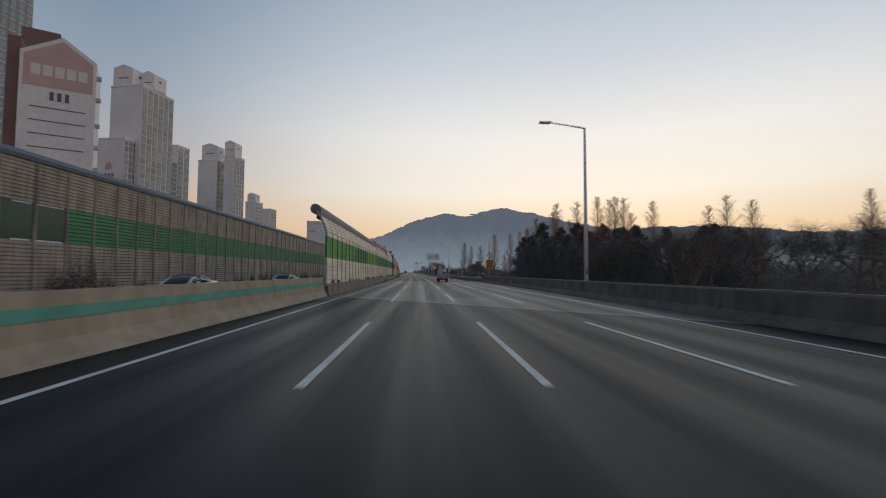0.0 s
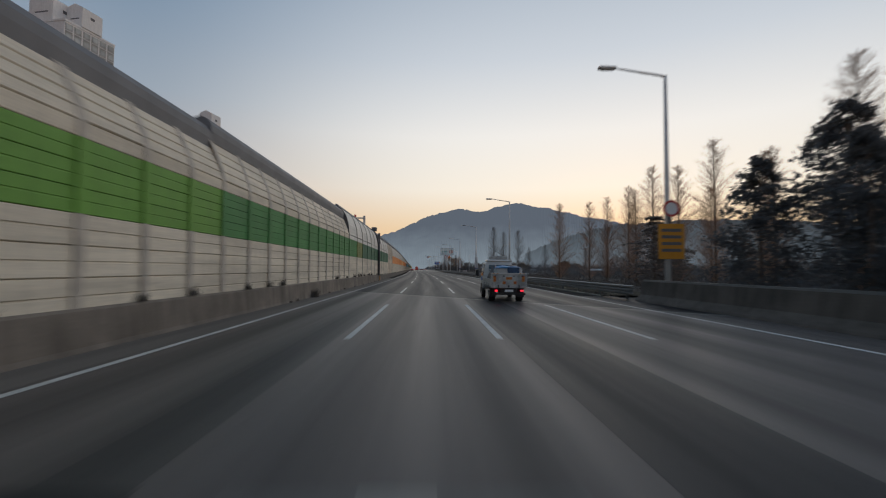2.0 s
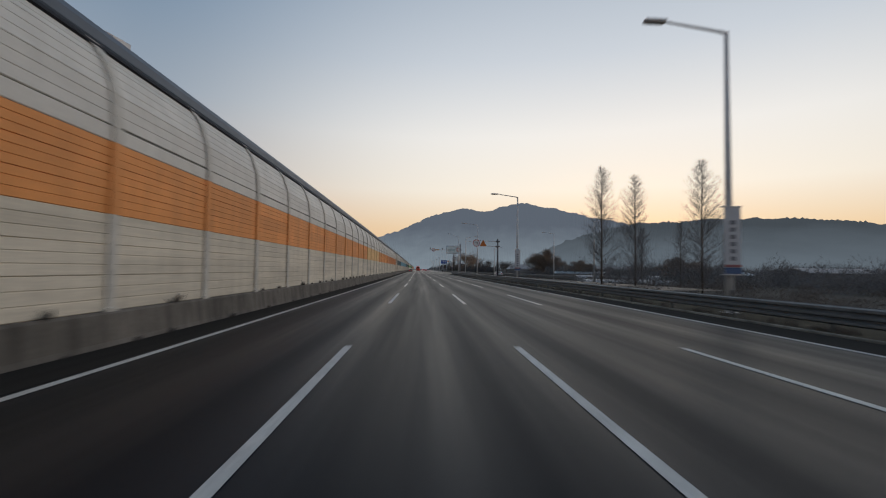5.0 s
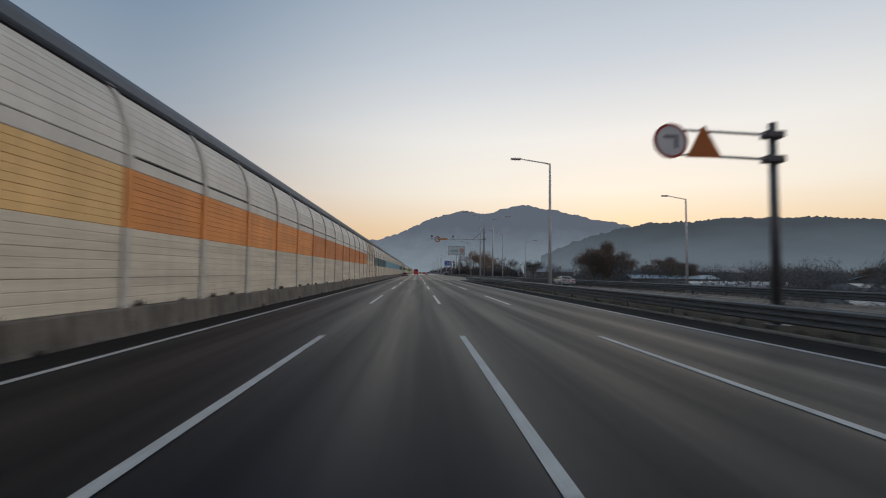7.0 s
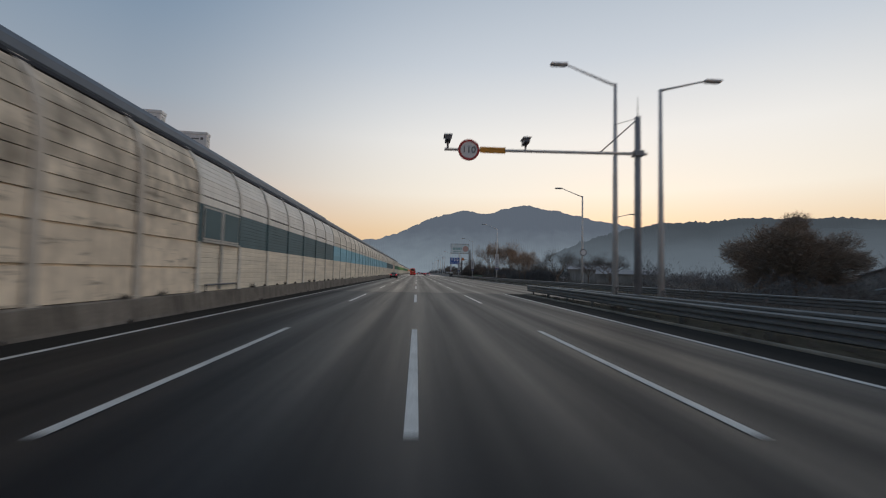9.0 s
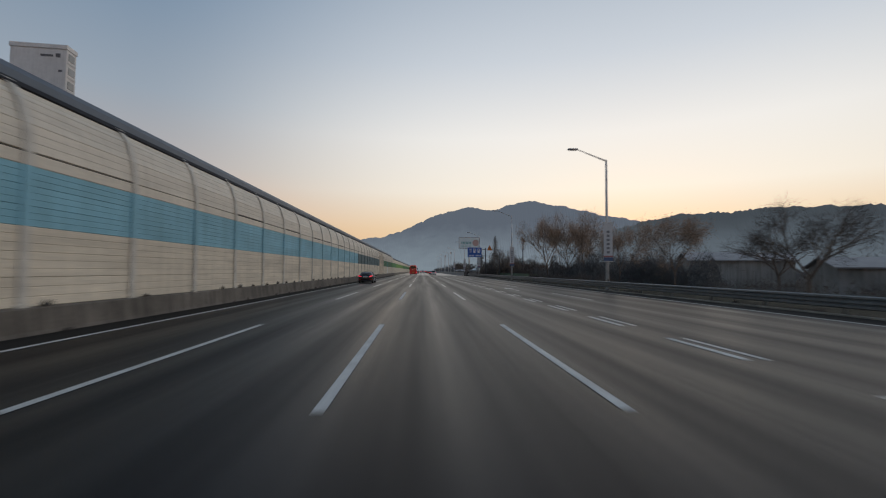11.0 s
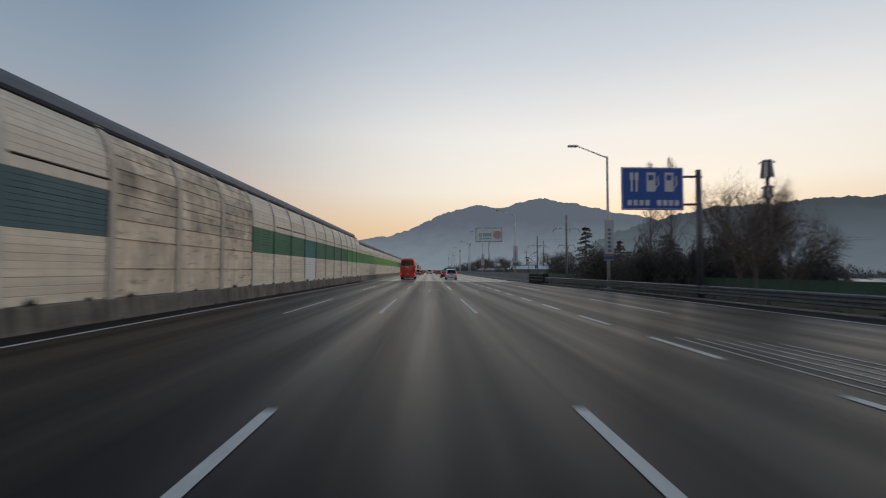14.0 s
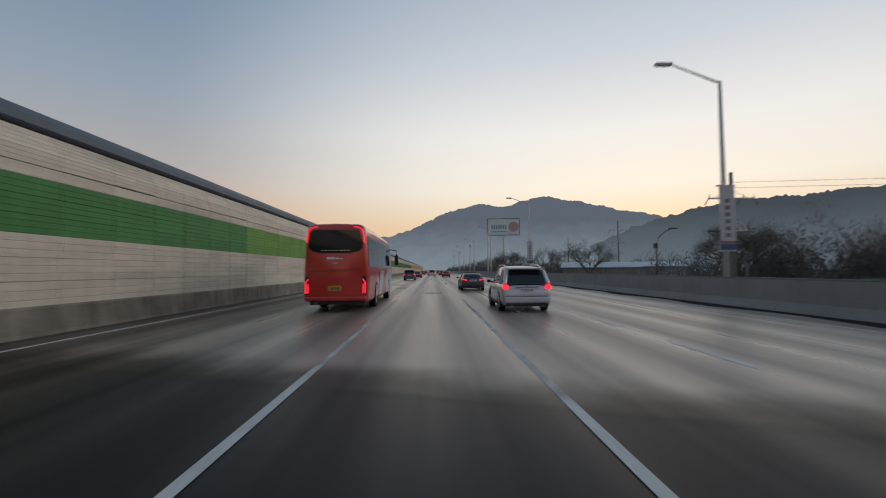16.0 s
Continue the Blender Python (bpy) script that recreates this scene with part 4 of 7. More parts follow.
M_PALEGLASS = mat("pale_window", (0.25, 0.27, 0.28), 0.2, var=0.25, scale=0.25, spec=0.7, rand=0.35)
M_BLUEGLASS = mat("blue_glass", (0.06, 0.13, 0.18), 0.15, var=0.1, scale=0.3, spec=0.7)


def apartment(at, yaw, w, l, h, label, cols, floors, wall, head=(), slot=True, glass=M_PALEGLASS):
    """A slab of flats: its near corner at the origin, gable to -x, long side along +y, windows on the +x side."""
    b = thing("apartment_building", label, "apartment building", "apartment blocks", m=rm(at[0], at[1], 0, yaw))
    part("wall", box(-w, 0, 0, l, 0, h, 0.15), wall, b)
    part("parapet", box(-w - 0.15, 0.15, -0.15, l + 0.15, h, h + 0.9, 0.1), wall, b)
    for hx, hy, hw, hl, hh in head:
        bm = bmesh.new()
        add_prism(bm, [(hx - hw, h + 0.9), (hx, h + 0.9), (hx, h + hh * 0.82), (hx - hw * 0.5, h + hh), (hx - hw, h + hh * 0.88)], hy, hy + hl)
        bmesh.ops.recalc_face_normals(bm, faces=bm.faces)
        hd = part("stair_head", bm, wall, b)
        part("vent", box(hx - hw * 0.75, hx - hw * 0.2, hy - 0.05, hy + 0.1, h + hh * 0.40, h + hh * 0.44), M_LETTER_DARK, hd)
        part("vent", box(hx - 0.05, hx + 0.06, hy + hl * 0.4, hy + hl * 0.6, h + hh * 0.5, h + hh * 0.6), M_LETTER_DARK, hd)
    fh = h / floors
    cw = l / cols
    me = mesh_of("window", box(-0.1, 0.08, -cw * 0.31, cw * 0.31, -fh * 0.22, fh * 0.30), glass)
    fr = mesh_of("frame", box(-0.1, 0.12, -cw * 0.40, cw * 0.40, -fh * 0.46, -fh * 0.36), M_FRAME)
    lo = max(0, floors - 22)
    for f in range(lo, floors):
        for c in range(cols):
            wd = part("window", me, None, b, m=Matrix.Translation((0, cw * (c + 0.5), fh * (f + 0.5))))
            part("sill", fr, None, wd)
    # flat darker strips on the wall paint the shade of balcony bays
    if slot:
        for c in range(cols):
            part("recess", box(-0.05, 0.03, cw * (c + 0.08), cw * (c + 0.92), 3, h - 0.5), M_SLOT, b)
    return b


apartment((227.0, -127.3), -14, 17, 20, 89.0, "tall pale grey apartment slab with rows of small windows", 6, 26, M_WALL_WHITE, [(-6.5, 1, 10.5, 9, 11.5), (0.5, 6, 7, 8, 10)])
wing = apartment((222.0, -131.5), -14, 14, 7, 62, "lower pale wing of an apartment block with a faded red emblem", 3, 20, M_WALL_WHITE)
part("emblem", prism([(-9.2, 48.0), (-6.4, 48.0), (-5.8, 49.6), (-6.8, 51.4), (-8.6, 51.4), (-9.6, 49.8)], -0.12, 0.0), M_SALMON, wing, "faded red emblem")
for x in (-9.8, -8.0, -6.2):
    part("lettering", box(x, x + 1.3, -0.12, 0.0, 44.6, 46.2), M_LETTER_GREY, wing)
apartment((336.0, -135.0), -14, 15, 8, 80, "pale grey apartment tower with stair head on the roof", 2, 26, M_WALL_WHITE, [(-1, 1, 12, 8, 13)])
apartment((331.0, -121.5), -14, 8, 12, 82, "pale grey slender apartment tower with narrow windows", 4, 26, M_WALL_WHITE, [(-0.5, 1, 8, 8, 12)])
apartment((300.0, -152.0), -14, 12, 10, 70, "blue-grey glazed apartment tower behind the slabs", 4, 24, M_TOWER_BLUE, glass=M_BLUEGLASS)
apartment((345.0, -166.0), -14, 8, 12, 92, "distant pale apartment stair tower", 2, 26, M_WALL_WHITE)
apartment((372.0, -119.0), -14, 9, 10, 56, "distant pale apartment block with a rooftop box", 4, 20, M_WALL_WHITE, [(-1, 1, 7, 6, 8)])
apartment((420.0, -121.0), -14, 8, 10, 57, "distant pale apartment block", 4, 20, M_WALL_WHITE)
apartment((122.0, -109.0), -14, 16, 12, 86, "dark blue-grey glazed apartment tower", 6, 28, M_TOWER_BLUE, glass=M_BLUEGLASS)
for at, h, what in (((417.2, -67.7), 45.0, "tallest"), ((391.8, -68.4), 43.2, "middle"), ((368.0, -68.6), 40.7, "lowest")):
    b = apartment(at, 6, 10, 3.0, h, f"{what} of three pale concrete stair towers behind the barrier", 1, 16, M_WALL_WHITE, (), False)
    part("vent", box(-4.6, -2.4, -0.06, 0.05, h - 1.6, h - 1.2), M_LETTER_DARK, b)
    part("vent", box(-1.9, -1.1, -0.06, 0.05, h - 1.7, h - 0.9), M_LETTER_DARK, b)
    part("vent", box(-1.4, -0.7, -0.06, 0.05, h - 4.6, h - 4.2), M_LETTER_DARK, b)
    part("vent", box(-9.0, -3.0, -0.06, 0.05, h - 7.4, h - 7.0), M_LETTER_DARK, b)
apartment((429.8, -68.3), 0, 12, 3, 34.6, "low pale flat rooftop showing just over the barrier", 1, 14, M_WALL_WHITE, [(-1.2, 0.4, 7.5, 2.2, 2.6)], False)

# the gabled block with a painted sign wall
gb = thing("apartment_building", "gabled pale apartment block with a salmon painted sign wall", "apartment building", "apartment blocks", m=Matrix.Translation((-74.4, 108.5, 0)) @ Matrix.Rotation(radians(31), 4, "Z"))
part("wall", prism([(-13, 0), (0, 0), (0, 48.5), (-6.0, 52.8), (-13, 48.5)], 0, 11), M_WALL_WHITE, gb)
part("sign_panel", prism([(-12.4, 41.2), (-0.6, 41.2), (-0.6, 47.9), (-6.0, 51.9), (-12.4, 47.9)], -0.06, 0.02), M_SALMON, gb, "faded salmon painted panel")
for i, x in enumerate((-11.2, -9.2, -7.2, -5.2, -3.2)):
    part("lettering", box(x, x + 1.6, -0.10, 0.0, 43.6, 46.0, 0.05), M_LETTER, gb)
for x in (-7.9, -6.6, -5.3):
    part("lettering", box(x, x + 0.7, -0.06, 0.0, 38.4, 40.3), M_LETTER_DARK, gb)
for z in (36.6, 33.7, 30.8, 27.9):
    part("groove", box(-11.2, -1.6, -0.05, 0.0, z, z + 0.22), M_LETTER_DARK, gb)
for z in (24, 29, 34, 40, 45):
    part("air_conditioner", box(0.0, 0.9, 0.6, 1.5, z, z + 0.9, 0.05), M_WALL_GREY, gb, "small outdoor air conditioner")
part("brick_wing", box(-14.9, -8.0, 11.05, 18, 0, 58.0), M_WALL_BRICK, gb, "brick red block behind the gable")
part("stair_wing", box(-15.2, -13.05, 1.0, 9, 0, 51.5), M_WALL_BRICK, gb, "brick red stair wing")

# ---- street lamps ----
M_LENS = mat("lamp_lens", (0.55, 0.55, 0.52), 0.3, var=0.0)


def street_lamp(h, arm, side=-1, label="tall tapered grey steel street lamp with one long arm", rise=0.34):
    """Pole with one arm; side -1 reaches over the road on its left."""
    t = thing("street_lamp", label, "street lamp", "street lamps")
    part("pole", tube([(0, 0, -0.9), (0, 0, h * 0.5), (0, 0, h)], [0.16, 0.125, 0.085], 10), M_POLE, t, smooth=True)
    part("base_plate", box(-0.25, 0.25, -0.25, 0.25, -0.02, 0.06, 0.015), M_POLE, t)
    part("service_door", box(-0.05, 0.05, -0.185, -0.13, 0.5, 0.95, 0.01), M_DARK, t)
    part("arm", tube([(0, 0, h - 0.05), (side * 0.3, 0, h + 0.02), (side * arm, 0, h + rise)], [0.075, 0.06, 0.042], 8), M_POLE, t, smooth=True)
    bm = bmesh.new()
    x0, x1 = side * (arm - 0.05), side * (arm + 0.85)
    add_box(bm, min(x0, x1), max(x0, x1), -0.16, 0.16, h + rise - 0.06, h + rise + 0.08, 0.05)
    hd = part("lamp_head", bm, M_POLE, t)
    part("lens", box(min(x0, x1) + 0.1, max(x0, x1) - 0.1, -0.11, 0.11, h + rise - 0.09, h + rise - 0.05, 0.01), M_LENS, hd, "pale glass lens, unlit")
    return t


lamp = street_lamp(11.5, 2.6)
lamp.matrix_basis = rm(83.1, 12.05)
for s, x, z in ((37.2, 12.05, 1.0), (-8.0, 12.05, 0.8), (126.6, 12.05, 0), (167.2, 12.05, 0), (207.0, 12.0, -0.5), (246.2, 12.05, -0.3)):
    copy_thing(lamp, rm(s, x, z))
lamp_steep = street_lamp(11.5, 2.6, -1, "tall grey steel street lamp with a steep arm", 0.9)
lamp_steep.matrix_basis = rm(720, 18.4)
for s, x, z in ((288.8, 11.9, 0.15), (320.75, 22.0, -0.1), (364.6, 19.2, 0), (406.0, 19.0, 0), (452.5, 19.0, 0), (495.2, 19.0, 0), (540, 18.4, 0), (585, 18.4, 0), (630, 18.4, 0), (680, 18.4, 0)):
    copy_thing(lamp_steep, rm(s, x, z))
lamp_right = street_lamp(11.25, 2.4, 1, "grey steel street lamp whose arm reaches over the ramp", 0.55)
lamp_right.matrix_basis = rm(288.3, 14.05)
for s, x in ((225.2, 29.2), (330, 30)):
    copy_thing(lamp_right, rm(s, x, -1.15))
lamp_small = street_lamp(10.7, 2.2, -1, "grey street lamp standing on the side road")
lamp_small.matrix_basis = rm(260.5, 33.0, 0.1)

# ---- banners on lamp poles ----
M_BANNER = mat("white_banner", (0.62, 0.62, 0.63), 0.8, var=0.05, scale=2)
M_BANNERBLUE = mat("faded_banner_blue", (0.10, 0.15, 0.27), 0.8, var=0.1, scale=2)
M_BANNERRED = mat("faded_banner_red", (0.40, 0.16, 0.15), 0.8, var=0.1, scale=2)
M_SIGNBLUE = mat("sign_blue", (0.028, 0.12, 0.46), 0.5, var=0.06, scale=2)
M_SIGNRED = mat("sign_red", (0.45, 0.03, 0.03), 0.5, var=0.05)
M_SIGNWHITE = mat("sign_white", (0.78, 0.78, 0.78), 0.5, var=0.04)
M_SIGNAMBER = mat("sign_amber", (0.62, 0.27, 0.02), 0.5, var=0.06)
M_SIGNORANGE = mat("sign_orange", (0.60, 0.17, 0.03), 0.55, var=0.06)


def pole_banner(label):
    t = thing("pole_banner", label, "banner", "pole banners")
    part("cloth", box(-0.4, 0.4, -0.03, 0.0, 2.55, 5.85, 0.01), M_BANNER, t)
    for i in range(6):
        part("lettering", box(-0.13, 0.13, -0.045, -0.028, 5.0 - i * 0.36, 5.2 - i * 0.36), M_LETTER_GREY, t)
    part("stripe", box(-0.4, 0.4, -0.045, -0.028, 2.55, 2.85), M_BANNERBLUE, t, "faded blue lower edge")
    part("stripe", box(-0.4, 0.4, -0.045, -0.028, 2.87, 3.0), M_BANNERRED, t, "faded red band")
    for z in (2.5, 5.9):
        part("bracket", box(-0.45, 0.45, -0.02, 0.18, z - 0.03, z + 0.03), M_POLE, t)
    return t


bn = pole_banner("white vertical cloth banner with dark lettering on a lamp pole")
bn.matrix_basis = rm(405.78, 19.0)
for s, x in ((452.28, 19.0), (494.98, 19.0), (364.38, 19.2), (540 - 0.22, 18.4)):
    copy_thing(bn, rm(s, x))
for s, x in ((167.0, 12.05), (206.8, 12.0)):
    copy_thing(bn, rm(s, x, -0.44)).scale = (0.85, 1.0, 0.8)


# ---- signs ----
def disc(r, y0, y1, n=28, x=0.0, z=0.0):
    bm = bmesh.new()
    a = [bm.verts.new((x + r * math.cos(2 * math.pi * i / n), y0, z + r * math.sin(2 * math.pi * i / n))) for i in range(n)]
    b = [bm.verts.new((v.co.x, y1, v.co.z)) for v in a]
    bm.faces.new(a), bm.faces.new(b[::-1])
    for i in range(n):
        bm.faces.new((a[i], a[(i + 1) % n], b[(i + 1) % n], b[i]))
    bmesh.ops.recalc_face_normals(bm, faces=bm.faces)
    return bm


def ring(r0, r1, y0, y1, n=28, x=0.0, z=0.0):
    bm = bmesh.new()
    q = [[bm.verts.new((x + r * math.cos(2 * math.pi * i / n), y, z + r * math.sin(2 * math.pi * i / n))) for i in range(n)] for r, y in ((r0, y0), (r1, y0), (r1, y1), (r0, y1))]
    for j in range(4):
        for i in range(n):
            bm.faces.new((q[j][i], q[j][(i + 1) % n], q[(j + 1) % 4][(i + 1) % n], q[(j + 1) % 4][i]))
    bmesh.ops.recalc_face_normals(bm, faces=bm.faces)
    return bm


def triangle(w, h, y0, y1, x=0.0, z=0.0):
    return prism([(x - w / 2, z), (x + w / 2, z), (x + w * 0.04, z + h), (x - w * 0.04, z + h)], y0, y1)


def text_mesh(body, size, m, name="lettering"):
    cu = bpy.data.curves.new(name, "FONT")
    cu.body, cu.size, cu.align_x, cu.align_y, cu.extrude = body, size, "CENTER", "CENTER", 0.004
    ob = bpy.data.objects.new(name, cu)
    dg = bpy.context.evaluated_depsgraph_get()
    scene.collection.objects.link(ob)
    dg.update()
    me = bpy.data.meshes.new_from_object(ob.evaluated_get(dg))
    bpy.data.objects.remove(ob)
    me.materials.clear()
    me.materials.append(m)
    return me


# speed camera gantry
ga = thing("speed_camera_gantry", "grey steel cantilever gantry with two cameras and a speed sign", "gantry", m=rm(287.3, 12.35))
part("pole", tube([(0, 0, -0.1), (0, 0, 9.4)], [0.18, 0.14], 10), M_GANTRY, ga, smooth=True)
part("base_plate", box(-0.4, 0.4, -0.4, 0.4, -0.02, 0.1, 0.02), M_GANTRY, ga)
part("arm", tube([(0.45, 0, 7.58), (-9.4, 0, 7.46)], [0.08, 0.065], 8), M_POLE, ga, smooth=True)
part("brace", tube([(0, 0, 9.3), (-1.9, 0, 7.55)], 0.035, 6), M_GANTRY, ga)
part("clamp", box(-0.22, 0.24, -0.22, 0.22, 7.44, 7.72, 0.03), M_GANTRY, ga)
part("tie_rod", tube([(0, 0, 9.35), (-1.2, 0, 8.95)], 0.016, 5), M_GANTRY, ga)
part("lightning_rod", tube([(0, 0, 9.3), (0, 0, 10.4)], [0.025, 0.01], 5), M_DARK, ga)
rs = part("speed_sign", disc(0.5, -0.12, -0.08, x=-8.25, z=7.44), M_SIGNWHITE, ga, "round white speed limit sign")
part("rim", ring(0.40, 0.51, -0.135, -0.085, x=-8.25, z=7.44), M_SIGNRED, rs, "red rim")
part("lettering", text_mesh("110", 0.44, M_LETTER_DARK), None, rs, m=Matrix.Translation((-8.25, -0.13, 7.44)) @ Matrix.Rotation(radians(90), 4, "X"))
part("plate", box(-7.72, -6.5, -0.10, -0.06, 7.33, 7.62, 0.01), M_SIGNAMBER, ga, "amber notice plate")
for x in (-9.25, -5.52):
    cb = part("camera_box", box(x - 0.13, x + 0.13, -0.4, 0.3, 7.82, 8.05, 0.03), M_DARK, ga)
    part("bracket", tube([(x, 0, 7.48), (x, -0.05, 7.86)], 0.05, 6), M_DARK, cb)
    part("hood", box(x - 0.2, x + 0.2, -0.45, 0.3, 8.05, 8.09, 0.01), M_SIGNWHITE, cb)

# cantilever with a round and a triangular sign
sp = thing("road_sign", "steel cantilever post with a round sign and orange triangle", "road sign", m=rm(221.3, 12.0))
part("pole", tube([(0, 0, -0.1), (0, 0, 6.55)], [0.15, 0.12], 10), M_DARK, sp, smooth=True)
part("base_plate", box(-0.3, 0.3, -0.3, 0.3, -0.02, 0.08, 0.02), M_DARK, sp)
for z in (5.35, 6.15):
    part("arm", tube([(0.15, 0, z), (-3.2, 0, z + 0.1)], [0.05, 0.04], 8), M_POLE, sp)
    part("clamp", box(-0.3, 0.3, -0.18, 0.18, z - 0.1, z + 0.12, 0.02), M_DARK, sp)
rs = part("round_sign", disc(0.55, -0.10, -0.06, x=-3.45, z=5.85), M_SIGNWHITE, sp, "round sign with a red rim")
part("rim", ring(0.48, 0.56, -0.12, -0.065, x=-3.45, z=5.85), M_SIGNRED, rs)
part("symbol", box(-3.68, -3.22, -0.12, -0.08, 5.95, 6.04, 0.01), M_LETTER_GREY, rs)
part("symbol", box(-3.32, -3.22, -0.121, -0.08, 5.62, 5.94, 0.01), M_LETTER_GREY, rs)
part("warning_triangle", triangle(1.15, 1.0, -0.10, -0.06, -2.35, 5.35), M_SIGNORANGE, sp, "orange warning triangle")

# round sign and amber board on a lamp pole
yb = thing("road_sign", "amber notice board below a round sign on a lamp pole", "road sign", m=rm(82.8, 12.05))
part("board", box(-0.65, 0.65, -0.06, -0.02, 2.15, 3.9, 0.01), M_SIGNAMBER, yb)
for i in range(4):
    part("lettering", box(-0.5, 0.5, -0.075, -0.058, 3.5 - i * 0.33, 3.65 - i * 0.33), M_LETTER_DARK, yb)
rs = part("round_sign", disc(0.40, -0.10, -0.06, z=4.65), M_SIGNWHITE, yb, "round white sign with a red rim")
part("rim", ring(0.31, 0.41, -0.115, -0.065, z=4.65), M_SIGNRED, rs)
part("bracket", box(-0.05, 0.05, -0.03, 0.2, 2.3, 4.7), M_DARK, yb)

# small round sign on a farther lamp pole
fr = thing("road_sign", "small round white sign clamped to a grey lamp pole", "road sign", m=rm(320.45, 22.0))
part("round_sign", disc(0.36, -0.06, -0.02, z=4.45), M_SIGNWHITE, fr)
part("rim", ring(0.30, 0.43, -0.075, -0.03, z=4.45), M_GANTRY, fr)
part("bracket", box(-0.05, 0.05, -0.03, 0.22, 4.1, 4.8), M_DARK, fr)

# service-area sign
bs = thing("road_sign", "large blue service area sign with white symbols on a cantilever post", "road sign", m=rm(439.2, 19.0))
part("pole", tube([(0, 0, -0.2), (0, 0, 7.4)], [0.19, 0.15], 10), M_DARK, bs, smooth=True)
for z in (5.4, 7.0):
    part("arm", tube([(0.2, 0, z), (-4.4, 0, z)], 0.07, 8), M_DARK, bs)
bd = part("board", box(-4.55, -0.95, -0.14, -0.08, 5.05, 7.5, 0.03), M_SIGNBLUE, bs, "blue board with a thin white border")
for x0, x1, z0, z1 in ((-4.5, -1.0, 7.42, 7.45), (-4.5, -1.0, 5.10, 5.13), (-4.5, -4.47, 5.1, 7.45), (-1.03, -1.0, 5.1, 7.45)):
    part("border", box(x0, x1, -0.155, -0.138, z0, z1), M_SIGNWHITE, bd)
for x in (-4.0, -3.72):
    part("symbol", box(x, x + 0.1, -0.155, -0.138, 6.1, 7.2), M_SIGNWHITE, bd)
    part("symbol", box(x - 0.05, x + 0.15, -0.156, -0.138, 6.75, 7.2, 0.02), M_SIGNWHITE, bd)
for x in (-3.0, -1.95):
    part("symbol", box(x - 0.1, x + 0.42, -0.155, -0.138, 6.1, 7.2, 0.03), M_SIGNWHITE, bd)
    part("symbol", box(x, x + 0.3, -0.16, -0.150, 6.75, 7.05), M_SIGNBLUE, bd)
    part("symbol", tube([(x + 0.42, -0.147, 6.3), (x + 0.6, -0.147, 6.5), (x + 0.55, -0.147, 7.0)], 0.04, 6), M_SIGNWHITE, bd)
for i in range(9):
    if i != 4:
        part("lettering", box(-4.2 + i * 0.34, -3.96 + i * 0.34, -0.155, -0.138, 5.3, 5.62, 0.01), M_SIGNWHITE, bd)

# warning triangle on a gooseneck post
wp = thing("warning_sign", "orange warning triangle hung from a dark gooseneck post", "road sign", m=rm(425.7, 20.2))
part("pole", tube([(0, 0, -0.3), (0, 0, 5.4), (-0.08, 0, 5.85), (-0.3, 0, 6.2), (-0.65, 0, 6.4), (-1.1, 0, 6.46), (-2.3, 0, 6.46)], [0.10, 0.08, 0.07, 0.06, 0.055, 0.05, 0.045], 8), M_DARK, wp, smooth=True)
part("base_plate", box(-0.22, 0.22, -0.22, 0.22, -0.35, 0.02, 0.02), M_DARK, wp)
tr = part("warning_triangle", triangle(1.2, 1.12, -0.1, -0.06, -2.2, 6.17), M_SIGNORANGE, wp, "orange warning triangle")
part("symbol", box(-2.25, -2.15, -0.115, -0.095, 6.42, 6.85, 0.01), M_LETTER_DARK, tr)
part("clamp", box(-2.3, -2.1, -0.07, 0.08, 6.4, 6.54, 0.01), M_DARK, wp)

# slender mast that carries two baskets of antennas
cp = thing("antenna_mast", "slender grey mast with two baskets of antenna panels", "mast", m=rm(449.25, 30.74, -1.0))
part("pole", tube([(0, 0, -0.2), (0, 0, 11.2)], [0.20, 0.13], 8), M_DARK, cp, smooth=True)
part("base_plate", box(-0.4, 0.4, -0.4, 0.4, -0.3, 0.1, 0.02), M_CONCRETE, cp)
for z, h, r in ((10.1, 1.45, 0.62), (8.45, 1.0, 0.45)):
    for q in (0.15, 0.85):
        part("basket_ring", ring(r * 0.62 + 0.16 * q, r * 0.68 + 0.16 * q, -0.03, 0.03), M_DARK, cp, m=Matrix.Translation((0, 0, z + h * q)) @ Matrix.Rotation(radians(90), 4, "X"))
    for k in range(6):
        a = k * 1.047 + z
        part("antenna", box(-0.11, 0.11, -0.06, 0.06, 0.0, h, 0.02), M_GANTRY if k % 2 else M_SIGNWHITE, cp, m=Matrix.Translation((math.cos(a) * r * 0.7, math.sin(a) * r * 0.7, z)) @ Matrix.Rotation(a + 1.571, 4, "Z") @ Matrix.Rotation(radians(-7), 4, "X"))
        part("strut", tube([(0, 0, z + h * 0.3), (math.cos(a) * r * 0.7, math.sin(a) * r * 0.7, z + h * 0.4)], 0.025, 5), M_DARK, cp)

# billboard
bb = thing("billboard", "pale advertising billboard on a single tall column", "billboard", m=rm(745, 47, -1) @ Matrix.Rotation(radians(-8), 4, "Z"))
part("column", tube([(0, 0, 0), (0, 0, 24)], [0.7, 0.6], 12), M_POLE, bb, smooth=True)
part("board", box(-9.3, 9.3, -0.5, 0.5, 23.6, 33.2, 0.1), mat("billboard_face", (0.72, 0.83, 0.86), 0.6, var=0.06, scale=0.3), bb)
M_BOARD_TEAL = mat("faded_teal_print", (0.20, 0.42, 0.44), 0.7, var=0.1)
for i in range(7):
    part("lettering", box(-7.2 + i * 1.35, -6.3 + i * 1.35, -0.55, -0.48, 27.2, 29.6), M_BOARD_TEAL, bb)
